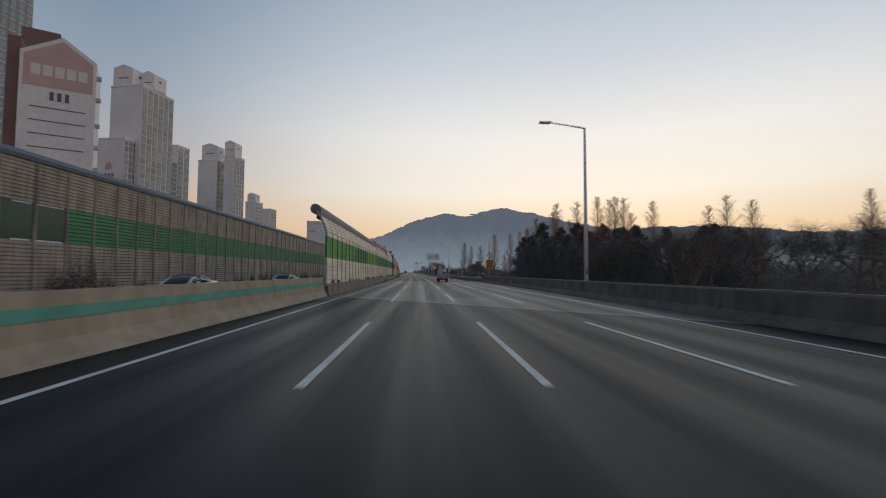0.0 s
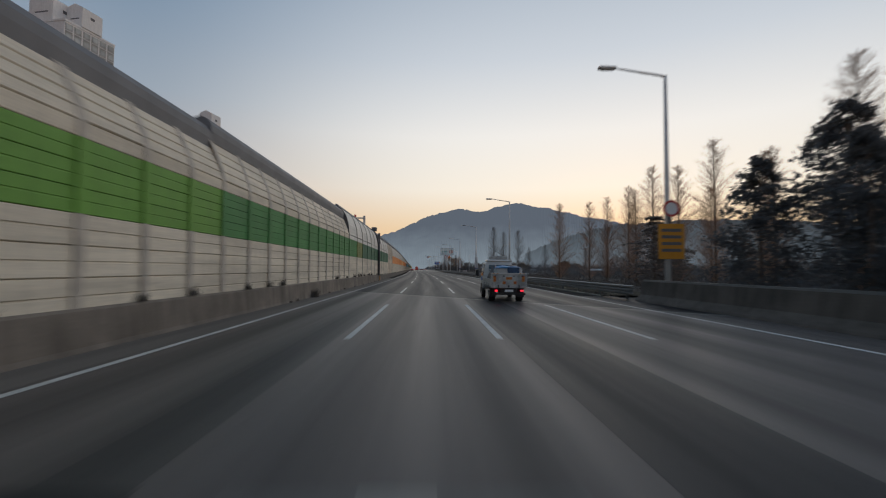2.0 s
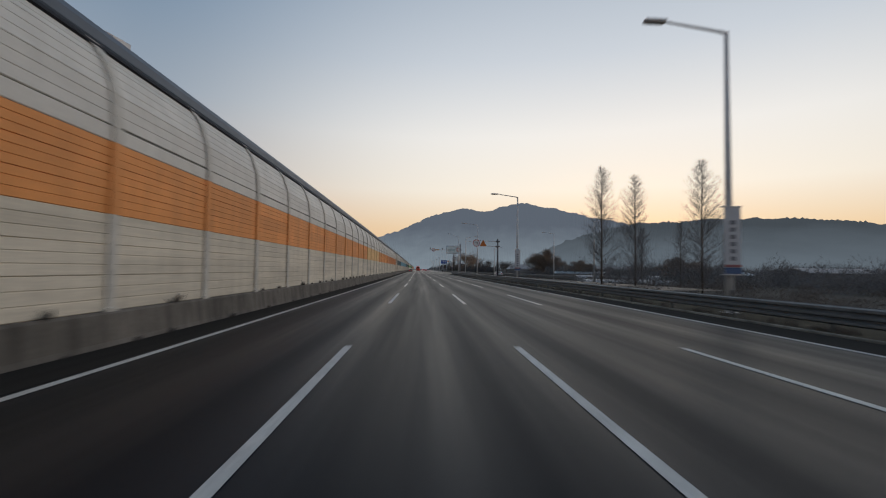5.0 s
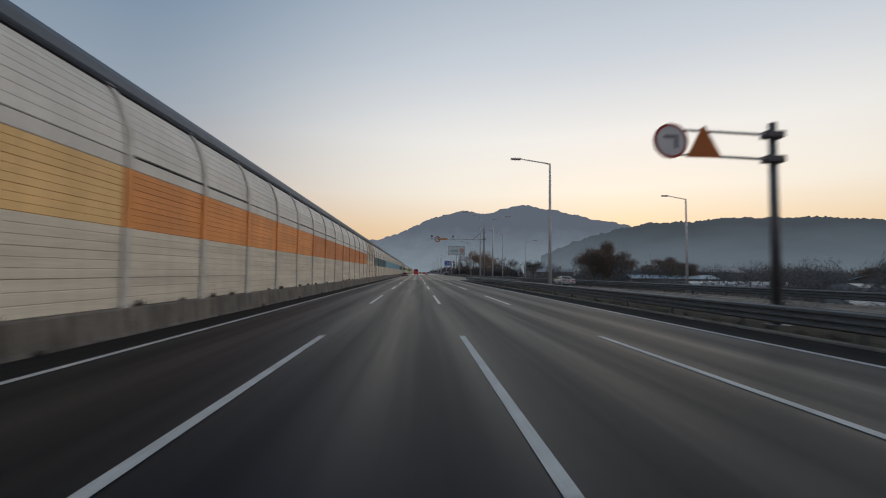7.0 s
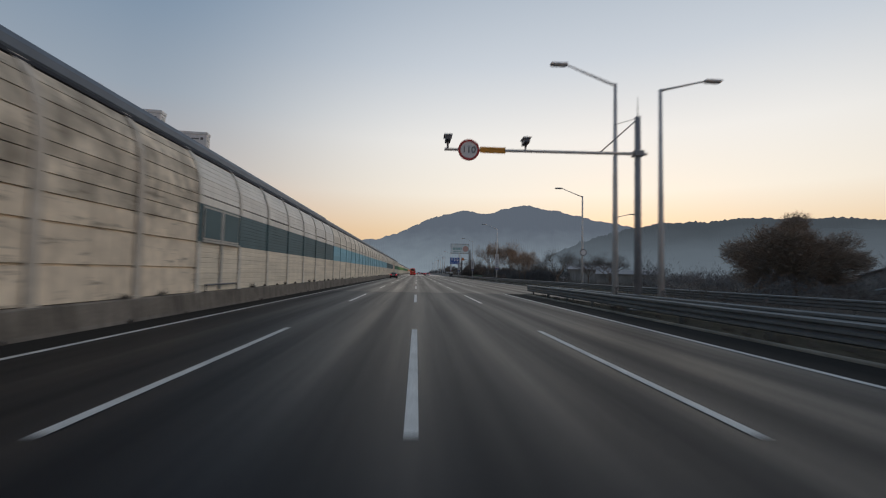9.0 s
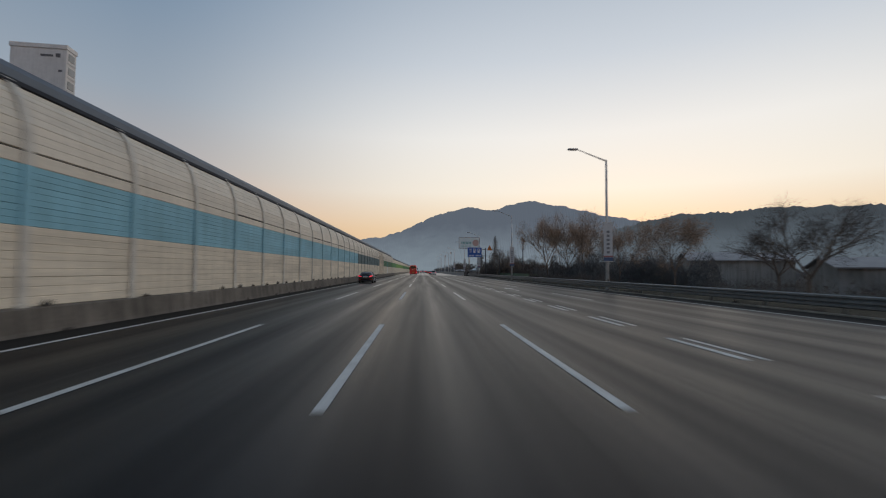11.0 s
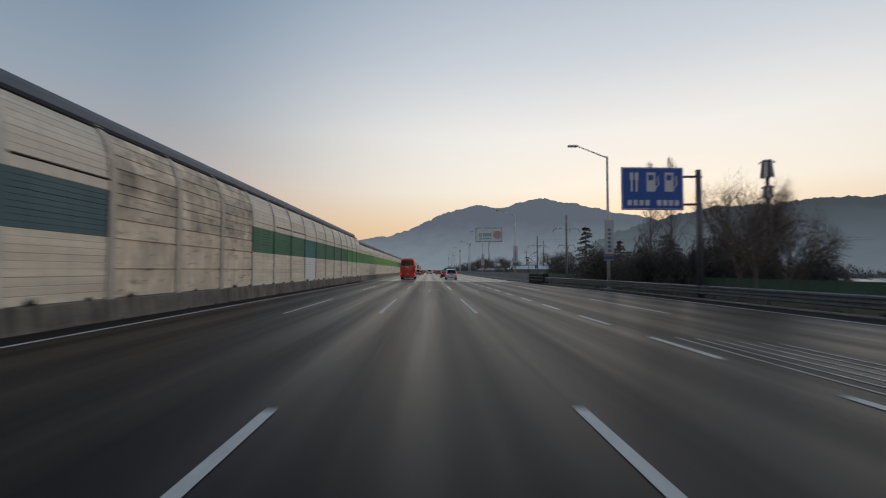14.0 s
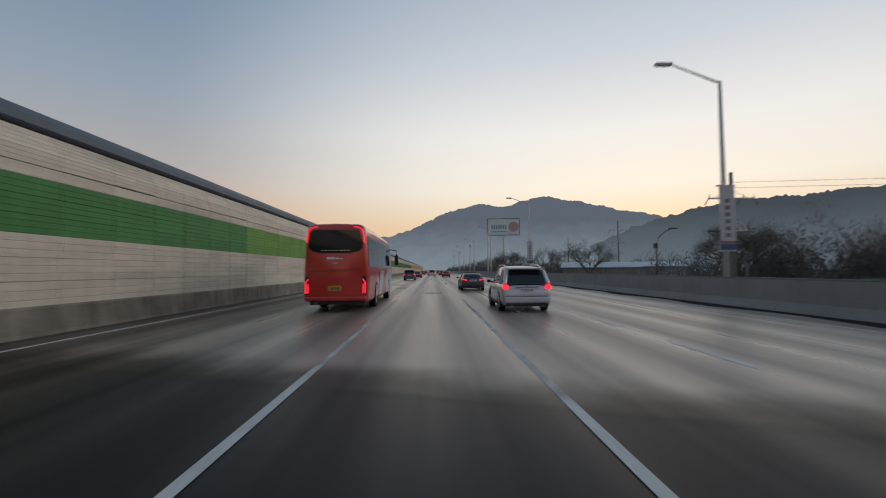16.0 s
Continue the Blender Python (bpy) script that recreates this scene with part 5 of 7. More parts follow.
part("lettering", box(-7.2, 1.6, -0.55, -0.48, 25.3, 25.8), M_BOARD_TEAL, bb)
part("emblem", disc(3.0, -0.6, -0.48, x=6.0, z=28.4), M_SALMON, bb, "round pinkish emblem")
for x0, x1, z0, z1 in ((-9.5, 9.5, 33.2, 33.5), (-9.5, 9.5, 23.3, 23.6), (-9.6, -9.3, 23.3, 33.5), (9.3, 9.6, 23.3, 33.5)):
    part("frame", box(x0, x1, -0.6, 0.55, z0, z1), M_DARK, bb)


# ---- utility poles and wires ----
def utility_pole(h, label="grey concrete utility pole with steel cross-arms"):
    t = thing("utility_pole", label, "utility pole", "utility poles")
    part("pole", tube([(0, 0, -0.5), (0, 0, h)], [0.19, 0.12], 8), M_CONCRETE, t, smooth=True)
    for z, w in ((h - 1.9, 1.7), (h - 4.2, 1.05)):
        part("cross_arm", box(-w, w, -0.05, 0.05, z, z + 0.1), M_POLE, t)
        for x in (-w + 0.1, -w * 0.5, w * 0.5, w - 0.1):
            part("insulator", tube([(x, 0, z + 0.1), (x, 0, z + 0.32)], [0.05, 0.03], 6), M_FRAME, t)
        for x in (-w, 0.35 * w, w):
            part("strain_insulator", tube([(x, 0, z), (x - 0.22 if x < 0 else x + 0.22 if x == w else x - 0.2, 0.05, z - 0.42)], 0.035, 6), M_DARK, t)
        for side in (-1, 1):
            part("brace", tube([(0, 0.06, z + 0.7), (side * w * 0.75, 0.06, z + 0.08)], 0.018, 5), M_POLE, t)
    return t


up = utility_pole(10.0)
up.matrix_basis = rm(476, 22.5, -0.8)
POLES = [(503.5, 25.0, 9.2), (562, 41.0, 12.0), (612, 46.0, 12.0)]
for s, x, h in POLES:
    copy_thing(up, rm(s, x, h - 10.8))
wr = thing("power_line", "thin black overhead wires between utility poles", "cable", m=None)
for dz in (0.0, 0.4):
    part("wire", tube([rd(503.5 - 1.6 * k, 25.0 + 8 * k, 7.3 + dz - 0.25 * math.sin(math.pi * k / 8)) for k in range(9)], 0.014, 4), M_DARK, wr)
for s, h in ((620, 14.0), (690, 14.0), (770, 14.0), (850, 14.0)):
    m_ = thing("lattice_mast", "distant thin grey mast beside the road", "mast", "distant masts", m=rm(s, 22))
    part("pole", tube([(0, 0, -0.5), (0, 0, h)], [0.22, 0.1], 6), M_POLE, m_)
    part("top_box", box(-0.4, 0.4, -0.2, 0.2, h - 1.4, h - 0.2, 0.03), M_POLE, m_)
# dark downspout and sign equipment where two barriers meet
dp = thing("drain_pipe_column", "dark steel column with a bent pipe on the barrier", "column", m=rm(121.6, -6.38, 0))
part("column", box(-0.16, 0.10, -0.22, 0.22, 0.66, 6.3, 0.04), M_DARK, dp)
part("pipe", tube([(0.05, -0.45, 0.7), (0.05, -0.45, 4.6), (-0.3, -0.45, 5.9), (-0.9, -0.45, 6.9)], 0.11, 8), M_DARK, dp, smooth=True)
part("bracket", box(-0.12, 0.16, -0.6, 0.3, 4.9, 5.15, 0.02), M_DARK, dp)
part("head_box", box(-1.0, -0.35, -0.5, 0.2, 6.55, 7.05, 0.05), M_DARK, dp)
part("hazard_plate", box(0.08, 0.14, -0.4, 0.4, 0.05, 0.62), mat("rusty_plate", (0.42, 0.23, 0.08), 0.8, var=0.2), dp, "rust-orange plate on the plinth")
ms = thing("message_sign", "back of an overhead sign for the opposite lanes", "road sign", m=rm(121.5, -12, 0))
part("pole", tube([(3.6, 0, 0), (3.6, 0, 8.6)], 0.16, 8), M_POLE, ms)
part("arm", tube([(3.6, 0, 8.3), (-1.2, 0, 8.3)], 0.09, 8), M_POLE, ms)
part("board", box(-1.6, 1.4, -0.1, 0.1, 7.5, 9.0, 0.03), M_POLE, ms)
part("beacon", tube([(2.4, 0, 8.35), (2.4, 0, 8.75)], 0.12, 8), M_SIGNRED, ms, "red beacon lamp")


# ---- sheds, greenhouses and houses beyond the right-hand verge ----
M_ROOF_BLUE = mat("pale_blue_roof", (0.42, 0.50, 0.55), 0.6, 0.1, var=0.12, scale=0.4, grain=0.06)
M_ROOF_GREY = mat("grey_roof", (0.28, 0.28, 0.29), 0.7, var=0.15, scale=0.4)
M_VINYL = mat("greenhouse_film", (0.34, 0.36, 0.38), 0.35, var=0.1, scale=0.5)
M_GREENFENCE = mat("green_fence", (0.08, 0.13, 0.08), 0.8, var=0.15, scale=1)


M_SHED = mat("dull_shed_wall", (0.26, 0.26, 0.25), 0.9, var=0.25, scale=0.3, streak=0.3)


def shed(s, x, z, w, l, h, roof, label, yaw=0.0):
    t = thing("shed", label, "shed", "sheds", m=rm(s, x, z, yaw))
    part("wall", prism([(-w / 2, -0.5), (w / 2, -0.5), (w / 2, h), (0, h * 1.28), (-w / 2, h)], 0, l), M_SHED, t)
    for side in (-1, 1):
        part("roof", prism([(0, h * 1.28 + 0.16), (side * (w / 2 + 0.4), h - 0.02), (side * (w / 2 + 0.4), h - 0.16), (0, h * 1.28 + 0.02)], -0.4, l + 0.4), roof, t)
    part("door", box(-1.2, 1.2, -0.06, 0.05, -0.3, min(2.6, h - 0.3)), M_ROOF_GREY, t)
    for k in range(2):
        q = -w / 2 + 0.8 if k == 0 else w / 2 - 1.9
        part("window", box(q, q + 1.1, -0.05, 0.04, 1.0, min(2.0, h - 0.2)), M_GLASS_DARK, t)
    return t


for a in ((560, 44, -1, 9, 14, 3.0, M_ROOF_BLUE, "low shed with a pale blue metal roof", 70), (575, 60, -1, 10, 22, 3.2, M_ROOF_BLUE, "long shed with a pale blue metal roof", 80), (600, 36, -1, 8, 12, 2.6, M_ROOF_GREY, "small shed with a grey roof", 60),
          (300, 62, -1, 9, 16, 1.9, M_ROOF_BLUE, "farm shed with a pale blue roof among bare trees", 75), (318, 80, -1, 10, 18, 3.4, M_ROOF_GREY, "farm shed with a grey roof", 80), (268, 88, -1, 8, 20, 2.2, M_ROOF_BLUE, "distant low shed with a pale roof", 80), (365, 56, -1, 8, 13, 3.2, M_ROOF_GREY, "grey-roofed house beyond the hedge", 65), (395, 60, -1, 10, 14, 4.5, M_ROOF_GREY, "dark house with a hipped grey roof", 70), (242, 105, -1, 9, 24, 3.0, M_ROOF_GREY, "distant grey shed in the fields", 85)):
    shed(*a)


def greenhouse(s, x, z, w, l, label, yaw=0.0):
    t = thing("greenhouse", label, "greenhouse", "greenhouses", m=rm(s, x, z, yaw))
    o = [(w / 2 * math.cos(math.pi * k / 10), 1.9 * math.sin(math.pi * k / 10) ** 0.7) for k in range(11)]
    part("film", prism(o, 0, l), M_VINYL, t)
    for k in range(7):
        y = l * k / 6
        part("hoop", tube([(q * 1.01, y, p * 1.01) for q, p in o], 0.04, 5), M_STEEL, t)
    return t


for k in range(5):
    greenhouse(430 + k * 7.5, 33, -1.1, 6.5, 34, "low white film greenhouse in the field", -85)
for q, x, k in ((243, 33.5, 0.55), (249, 35.5, 0.5), (283, 46, 0.8), (291, 50, 0.8), (268, 60, 0.9)):
    greenhouse(q, x, -1.05, 5.0, 22, "low pale film tunnel in the winter field", -80).scale = (1, 1, k)
gf = thing("fence", "dark green mesh fence along the field", "fence", kind="structure")
for k in range(30):
    part("fence_panel", box(-0.03, 0.03, -1.45, 1.45, 0, 1.7), M_GREENFENCE, gf, m=rm(405 + 3 * k, 24.5, -0.6))
    part("post", tube([(0, 0, 0), (0, 0, 1.9)], 0.04, 6), M_DARK, gf, m=rm(403.5 + 3 * k, 24.5, -0.6))

# ---- trees ----
M_BARK = mat("grey_brown_bark", (0.165, 0.13, 0.105), 0.95, var=0.3, scale=6, bump=0.5)
M_TWIG = mat("bare_twigs", (0.46, 0.36, 0.28), 0.95, var=0.3, scale=1.5, through_light=0.65)
M_TWIG_GREY = mat("grey_twigs", (0.165, 0.15, 0.14), 0.95, var=0.3, scale=1.5, through_light=0.4)
M_TWIG_WARM = mat("rusty_twigs", (0.24, 0.205, 0.18), 0.95, var=0.35, scale=1.5, through_light=0.4)
M_NEEDLE = mat("dark_needles", (0.125, 0.136, 0.145), 0.9, var=0.4, scale=1.2, through_light=0.4)
M_LEAF_BROWN = mat("withered_leaves", (0.29, 0.22, 0.165), 0.9, var=0.4, scale=2.0, through_light=0.55)
# distant woods and twigs: morning haze is mixed into the base colour
M_WOODS = mat("haze_tinted_woods", (0.150, 0.160, 0.172), 0.95, var=0.4, scale=0.3, spec=0.1, through_light=0.3)
M_TWIG_PALE = mat("haze_tinted_twigs", (0.26, 0.26, 0.265), 0.95, var=0.3, scale=1.5, through_light=0.45)
M_SCRUB = mat("brown_scrub", (0.130, 0.122, 0.116), 0.95, var=0.4, scale=0.8, spec=0.1, through_light=0.25)


def blade(bm, p, d, length, width):
    """A thin three-sided twig."""
    a = d.orthogonal().normalized()
    b = d.cross(a)
    q = [bm.verts.new(p + (a * math.cos(k * 2.094) + b * math.sin(k * 2.094)) * width) for k in range(3)]
    tip = bm.verts.new(p + d * length)
    for k in range(3):
        bm.faces.new((q[k], q[(k + 1) % 3], tip))


def leaf(bm, p, size, rng):
    n = Vector((rng.gauss(0, 1), rng.gauss(0, 1), rng.gauss(0, 1))).normalized()
    a = n.orthogonal().normalized()
    b = n.cross(a)
    t = rng.random() * 6.28
    u, v = a * math.cos(t) + b * math.sin(t), b * math.cos(t) - a * math.sin(t)
    bm.faces.new([bm.verts.new(p + q) for q in (u * size, v * size * 0.45, -u * size, -v * size * 0.45)])


def column_conifer(h, seed, label, twig=M_TWIG):
    """A leafless dawn redwood: straight trunk, narrow cone of fine rising branches."""
    rng = random.Random(seed)
    t = thing("tree", label, "tree", "bare conifers")
    part("trunk", tube([(0, 0, -1.5), (0, 0, h * 0.5), (0.1, 0, h)], [0.13, 0.07, 0.012], 7), M_BARK, t, smooth=True)
    bm = bmesh.new()
    lobe = [rng.uniform(0.55, 1.2) for _ in range(40)]  # uneven outline: each sector and storey reaches out differently
    for i in range(300):
        u = 0.10 + 0.88 * (i / 300) ** 0.92
        v = max(0.0, (u - 0.26) / 0.74)
        a = rng.random() * 6.283
        r = h * 0.195 * (1 - v) ** 0.66 * min(1.0, 0.5 + 1.9 * u) * lobe[int(a * 1.27) % 8 * 5 + int(u * 4.99)] * rng.uniform(0.6, 1.1) + 0.08
        d = Vector((math.cos(a), math.sin(a), rng.uniform(0.5, 1.5))).normalized()
        ln = r * 1.45
        p = Vector((0.1 * u, 0, h * u - d.z * ln * 0.45))
        blade(bm, p, d, ln, 0.008 + 0.013 * (1 - u))
        for j in range(42):
            q = p + d * ln * rng.uniform(0.2, 1.0)
            e = (d * 0.5 + Vector((rng.gauss(0, 0.7), rng.gauss(0, 0.7), rng.gauss(0.25, 0.6)))).normalized()
            blade(bm, q, e, rng.uniform(0.2, 0.7) * (0.35 + r * 0.45), 0.0040)
    part("crown", bm, twig, t)
    return t


def branchy(bm, p, d, length, r, depth, rng, tips, spread=0.55, up=0.12):
    e = p + d * length
    mid = p + d * length * 0.5 + Vector((rng.gauss(0, 1), rng.gauss(0, 1), 0)) * length * 0.05
    add_tube(bm, [p, mid, e], [r, r * 0.8, r * 0.6], 5 if r > 0.04 else 3, cap=False)
    if depth == 0:
        tips.append((e, d))
        return
    for _ in range(3 if depth > 1 else 4):
        nd = (d + Vector((rng.gauss(0, spread), rng.gauss(0, spread), rng.gauss(up, spread * 0.7)))).normalized()
        branchy(bm, p + d * length * rng.uniform(0.55, 1.0), nd, length * rng.uniform(0.6, 0.82), r * 0.58, depth - 1, rng, tips, spread, up)


def broad_tree(h, seed, label, crown_m=M_TWIG, leaves=0, leaf_m=None, leaf_size=0.12, droop=0.0, group="bare broadleaf trees", density=14, stem=0.26, limb=0.011):
    """A broadleaf in winter: forked limbs, a haze of twigs, and perhaps some withered leaves."""
    rng = random.Random(seed)
    t = thing("tree", label, "tree", group)
    bm = bmesh.new()
    tips = []
    add_tube(bm, [(0, 0, -1.3), (0.05, 0.02, h * 0.14), (0.0, 0.05, h * stem)], [h * limb * 2.3, h * limb * 1.8, h * limb * 1.5], 8)
    for k in range(5):
        a = k * 1.257 + rng.random() * 0.8
        d = Vector((math.cos(a) * 0.75, math.sin(a) * 0.75, rng.uniform(0.7, 1.2))).normalized()
        branchy(bm, Vector((0, 0.05, h * stem * rng.uniform(0.75, 1.0))), d, h * 0.27, h * limb, 3, rng, tips)
    part("trunk", bm, M_BARK, t)
    bm = bmesh.new()
    for p, d in tips:
        for _ in range(density):
            e = (d + Vector((rng.gauss(0, 0.8), rng.gauss(0, 0.8), rng.gauss(-droop, 0.7)))).normalized()
            blade(bm, p + Vector((rng.gauss(0, 1), rng.gauss(0, 1), rng.gauss(0, 1))) * h * 0.03, e, h * rng.uniform(0.05, 0.12), 0.010)
    cr = part("crown", bm, crown_m, t)
    if leaves:
        bm = bmesh.new()
        for _ in range(leaves):
            p, d = rng.choice(tips)
            leaf(bm, p + Vector((rng.gauss(0, 1), rng.gauss(0, 1), rng.gauss(-0.4 * droop, 1))) * h * 0.036, leaf_size * rng.uniform(0.6, 1.4), rng)
        part("foliage", bm, leaf_m, t, "withered brown leaves")
    return t


def evergreen(h, w, seed, label):
    """A dense dark evergreen with an uneven outline of many needle sprays."""
    rng = random.Random(seed)
    t = thing("tree", label, "tree", "dark evergreens")
    part("trunk", tube([(0, 0, -1.3), (0, 0, h * 0.9)], [0.2, 0.04], 6), M_BARK, t)
    bm = bmesh.new()
    lobes = []
    for i in range(64):
        u = 0.05 + 0.94 * i / 64
        r = w * (1 - u ** 1.6) ** 0.8 * rng.uniform(0.35, 0.95)
        a = rng.random() * 6.283
        lobes.append((Vector((math.cos(a) * r, math.sin(a) * r, h * u)), (0.25 + 0.75 * (1 - u)) * w * 0.34))
    for c, r in lobes:
        for _ in range(105):
            v = Vector((rng.gauss(0, 1), rng.gauss(0, 1), rng.gauss(0, 0.7)))
            v.normalize()
            leaf(bm, c + v * r * rng.uniform(0.3, 1.0) * (1 + 0.75 * rng.random() ** 4), rng.uniform(0.08, 0.19), rng)
    part("crown", bm, M_NEEDLE, t)
    return t


M_CEDAR = mat("brownish_needles", (0.185, 0.172, 0.165), 0.9, var=0.4, scale=1.2, through_light=0.45)


def cedar(h, w, seed, label):
    """A dark conifer with level tiers of drooping branches and open gaps between them."""
    rng = random.Random(seed)
    t = thing("tree", label, "tree", "dark evergreens")
    part("trunk", tube([(0, 0, -1.3), (0, 0, h * 0.97)], [0.2, 0.03], 6), M_BARK, t)
    bm = bmesh.new()
    for i in range(15):
        for k in range(6):
            u = min(0.985, 0.08 + 0.90 * i / 15 + rng.gauss(0, 0.010))
            a = rng.random() * 6.283
            r = (w * (1 - u) ** 0.75 + 0.25) * rng.uniform(0.4, 1.2)
            for j in range(46):
                q = rng.random() ** 0.7
                side = rng.gauss(0, 0.16) * r
                p = Vector((math.cos(a) * r * q - math.sin(a) * side, math.sin(a) * r * q + math.cos(a) * side, h * u + 0.10 * r * q - 0.24 * r * q * q + rng.gauss(0, 0.045)))
                leaf(bm, p, rng.uniform(0.08, 0.19), rng)
    part("crown", bm, M_CEDAR, t)
    return t


metas = [column_conifer(14.0, 11, "tall leafless conifer with a narrow cone of fine branches"), column_conifer(14.0, 12, "tall leafless conifer with thin rising branches"), column_conifer(14.0, 13, "leafless conifer with field haze painted into its pale twigs", M_TWIG_PALE)]
rng = random.Random(5)
spots = [(86, 25, 14.6), (86.5, 29, 15.1), (84, 35, 15.7), (85, 32.2, 15.8), (78, 39, 14), (72, 44.6, 12.4), (92, 37.5, 16.5), (95, 42, 17.5), (122.5, 31.4, 16.3), (110, 32, 16.6), (126.25, 29.6, 14.1), (105, 34, 14), (120, 38, 13), (135, 27, 13.1), (138.5, 23, 13.2), (150, 36, 11), (194, 28, 13.3), (207, 23, 15.4), (203, 25.5, 13.5), (66, 43.2, 13.0), (60, 42.3, 11.3), (55, 53, 12), (100, 46, 15), (145, 44, 12), (232, 41, 10), (228, 46, 11), (97, 28.5, 12), (133.75, 29.5, 13.7), (123.25, 29.3, 13.1), (115, 30.7, 14.6), (160, 52, 12), (175, 60, 12), (250, 70, 11)]
for k, (s, x, h) in enumerate(spots):
    # farther conifers take the copy with haze in its twig colour
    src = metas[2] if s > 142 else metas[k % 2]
    m = rm(s, x, -1.0, rng.uniform(0, 360)) @ Matrix.Scale((h + 1.0) / 14.0, 4)
    if k in (0, 1, 15):
        src.matrix_basis = m
    else:
        copy_thing(src, rm(s, x, -1.0, rng.uniform(0, 360))).scale = [(h + 1.0) / 14.0] * 3
dark = [evergreen(9.0, 3.2, 21, "dense dark evergreen tree with a ragged outline"), evergreen(9.0, 4.0, 22, "broad dark evergreen tree with a ragged outline")]
spots = [(86, 19, 8.2), (83, 21.5, 10.4), (79, 18.5, 7.8), (77, 23, 9.0), (74, 19.5, 8.0), (72, 16.8, 6.7), (70, 24, 8.0), (66.5, 20.5, 7.0), (64, 17, 5.4), (61, 22, 5.8), (66, 28, 8.0), (62, 32, 7.6), (80, 28, 9.8), (86, 29, 10.8), (87, 34, 10.8), (78, 36, 9.6), (74, 31, 8.8), (60, 36, 7.8), (57, 18, 4.8), (56, 25, 5.6), (52, 20, 4.5), (52, 28, 5.4), (48, 22, 4.4), (64, 40, 8.5), (90, 40, 10.0), (70, 48, 8.5)]
for k, (s, x, h) in enumerate(spots):
    src = dark[k % 2]
    if k < 2:
        src.matrix_basis = rm(s, x, -0.8, 40 * k) @ Matrix.Scale((h + 0.8) / 9.0, 4)
    else:
        copy_thing(src, rm(s, x, -0.8, rng.uniform(0, 360))).scale = [(h + 0.8) / 9.0] * 3
ced = cedar(9.0, 3.4, 25, "dark cedar with level tiers of drooping branches")
ced.matrix_basis = rm(110, 25, -0.8)
ced.scale = (1.45, 1.45, 0.98)
copy_thing(ced, rm(113, 28.5, -0.8, 77)).scale = (1.3, 1.3, 0.9)
copy_thing(ced, rm(104, 31, -0.8, 150)).scale = (0.8, 0.8, 0.75)
copy_thing(ced, rm(465.1, 21.4, -0.8, 30)).scale = (0.62, 0.62, 0.86)
copy_thing(ced, rm(468.0, 27.5, -0.8, 200)).scale = (0.8, 0.8, 0.55)
copy_thing(ced, rm(463.0, 24.5, -0.8, 110)).scale = (0.75, 0.75, 0.66)
copy_thing(ced, rm(459.0, 27.5, -0.8, 250)).scale = (0.9, 0.9, 0.70)
bare = [broad_tree(9.0, 31, "leafless broadleaf tree with a rounded haze of twigs", M_TWIG_GREY), broad_tree(9.0, 32, "leafless broadleaf tree with forked grey limbs", M_TWIG_GREY)]
spots = [(470, 40, 6.0), (456, 34, 7), (510, 30, 7), (520, 36, 7.5), (52, 20, 7.0), (56, 25, 8), (50, 30, 8.5), (46, 24, 7), (54, 38, 9), (40, 22, 6.5), (34, 26, 6.5), (28, 30, 7), (44, 40, 8), (22, 24, 6), (16, 28, 6.5), (36, 36, 8), (530, 24, 6.5), (560, 26, 7), (590, 25, 8), (620, 28, 9), (650, 30, 9), (356, 30, 8), (345, 36, 7), (420, 40, 8), (376, 44, 8), (150, 40, 6), (330, 52, 8), (700, 32, 9), (740, 30, 9)]
for k, (s, x, h) in enumerate(spots):
    src = bare[k % 2]
    if k < 2:
        src.matrix_basis = rm(s, x, -0.8, 40 * k) @ Matrix.Scale((h + 0.8) / 9.0, 4)
    else:
        copy_thing(src, rm(s, x, -0.8, rng.uniform(0, 360))).scale = [(h + 0.8) / 9.0] * 3

wisp = broad_tree(9.0, 33, "slender leafless tree with reddish rising twigs", M_TWIG_WARM)
wisp.matrix_basis = rm(443.75, 24.5, -0.9)
wisp.scale = (0.8, 0.8, 1.05)
copy_thing(wisp, rm(438.75, 21.9, -0.7, 130)).scale = (0.55, 0.55, 0.9)
copy_thing(wisp, rm(446.5, 27.5, -0.9, 250)).scale = (0.7, 0.7, 0.85)
copy_thing(wisp, rm(441.0, 26.0, -0.9, 40)).scale = (0.6, 0.6, 0.75)
copy_thing(metas[2], rm(455.1, 24.0, -0.8, 20)).scale = (0.62, 0.62, 0.90)
copy_thing(metas[2], rm(450.0, 23.2, -0.8, 100)).scale = (0.55, 0.55, 0.84)


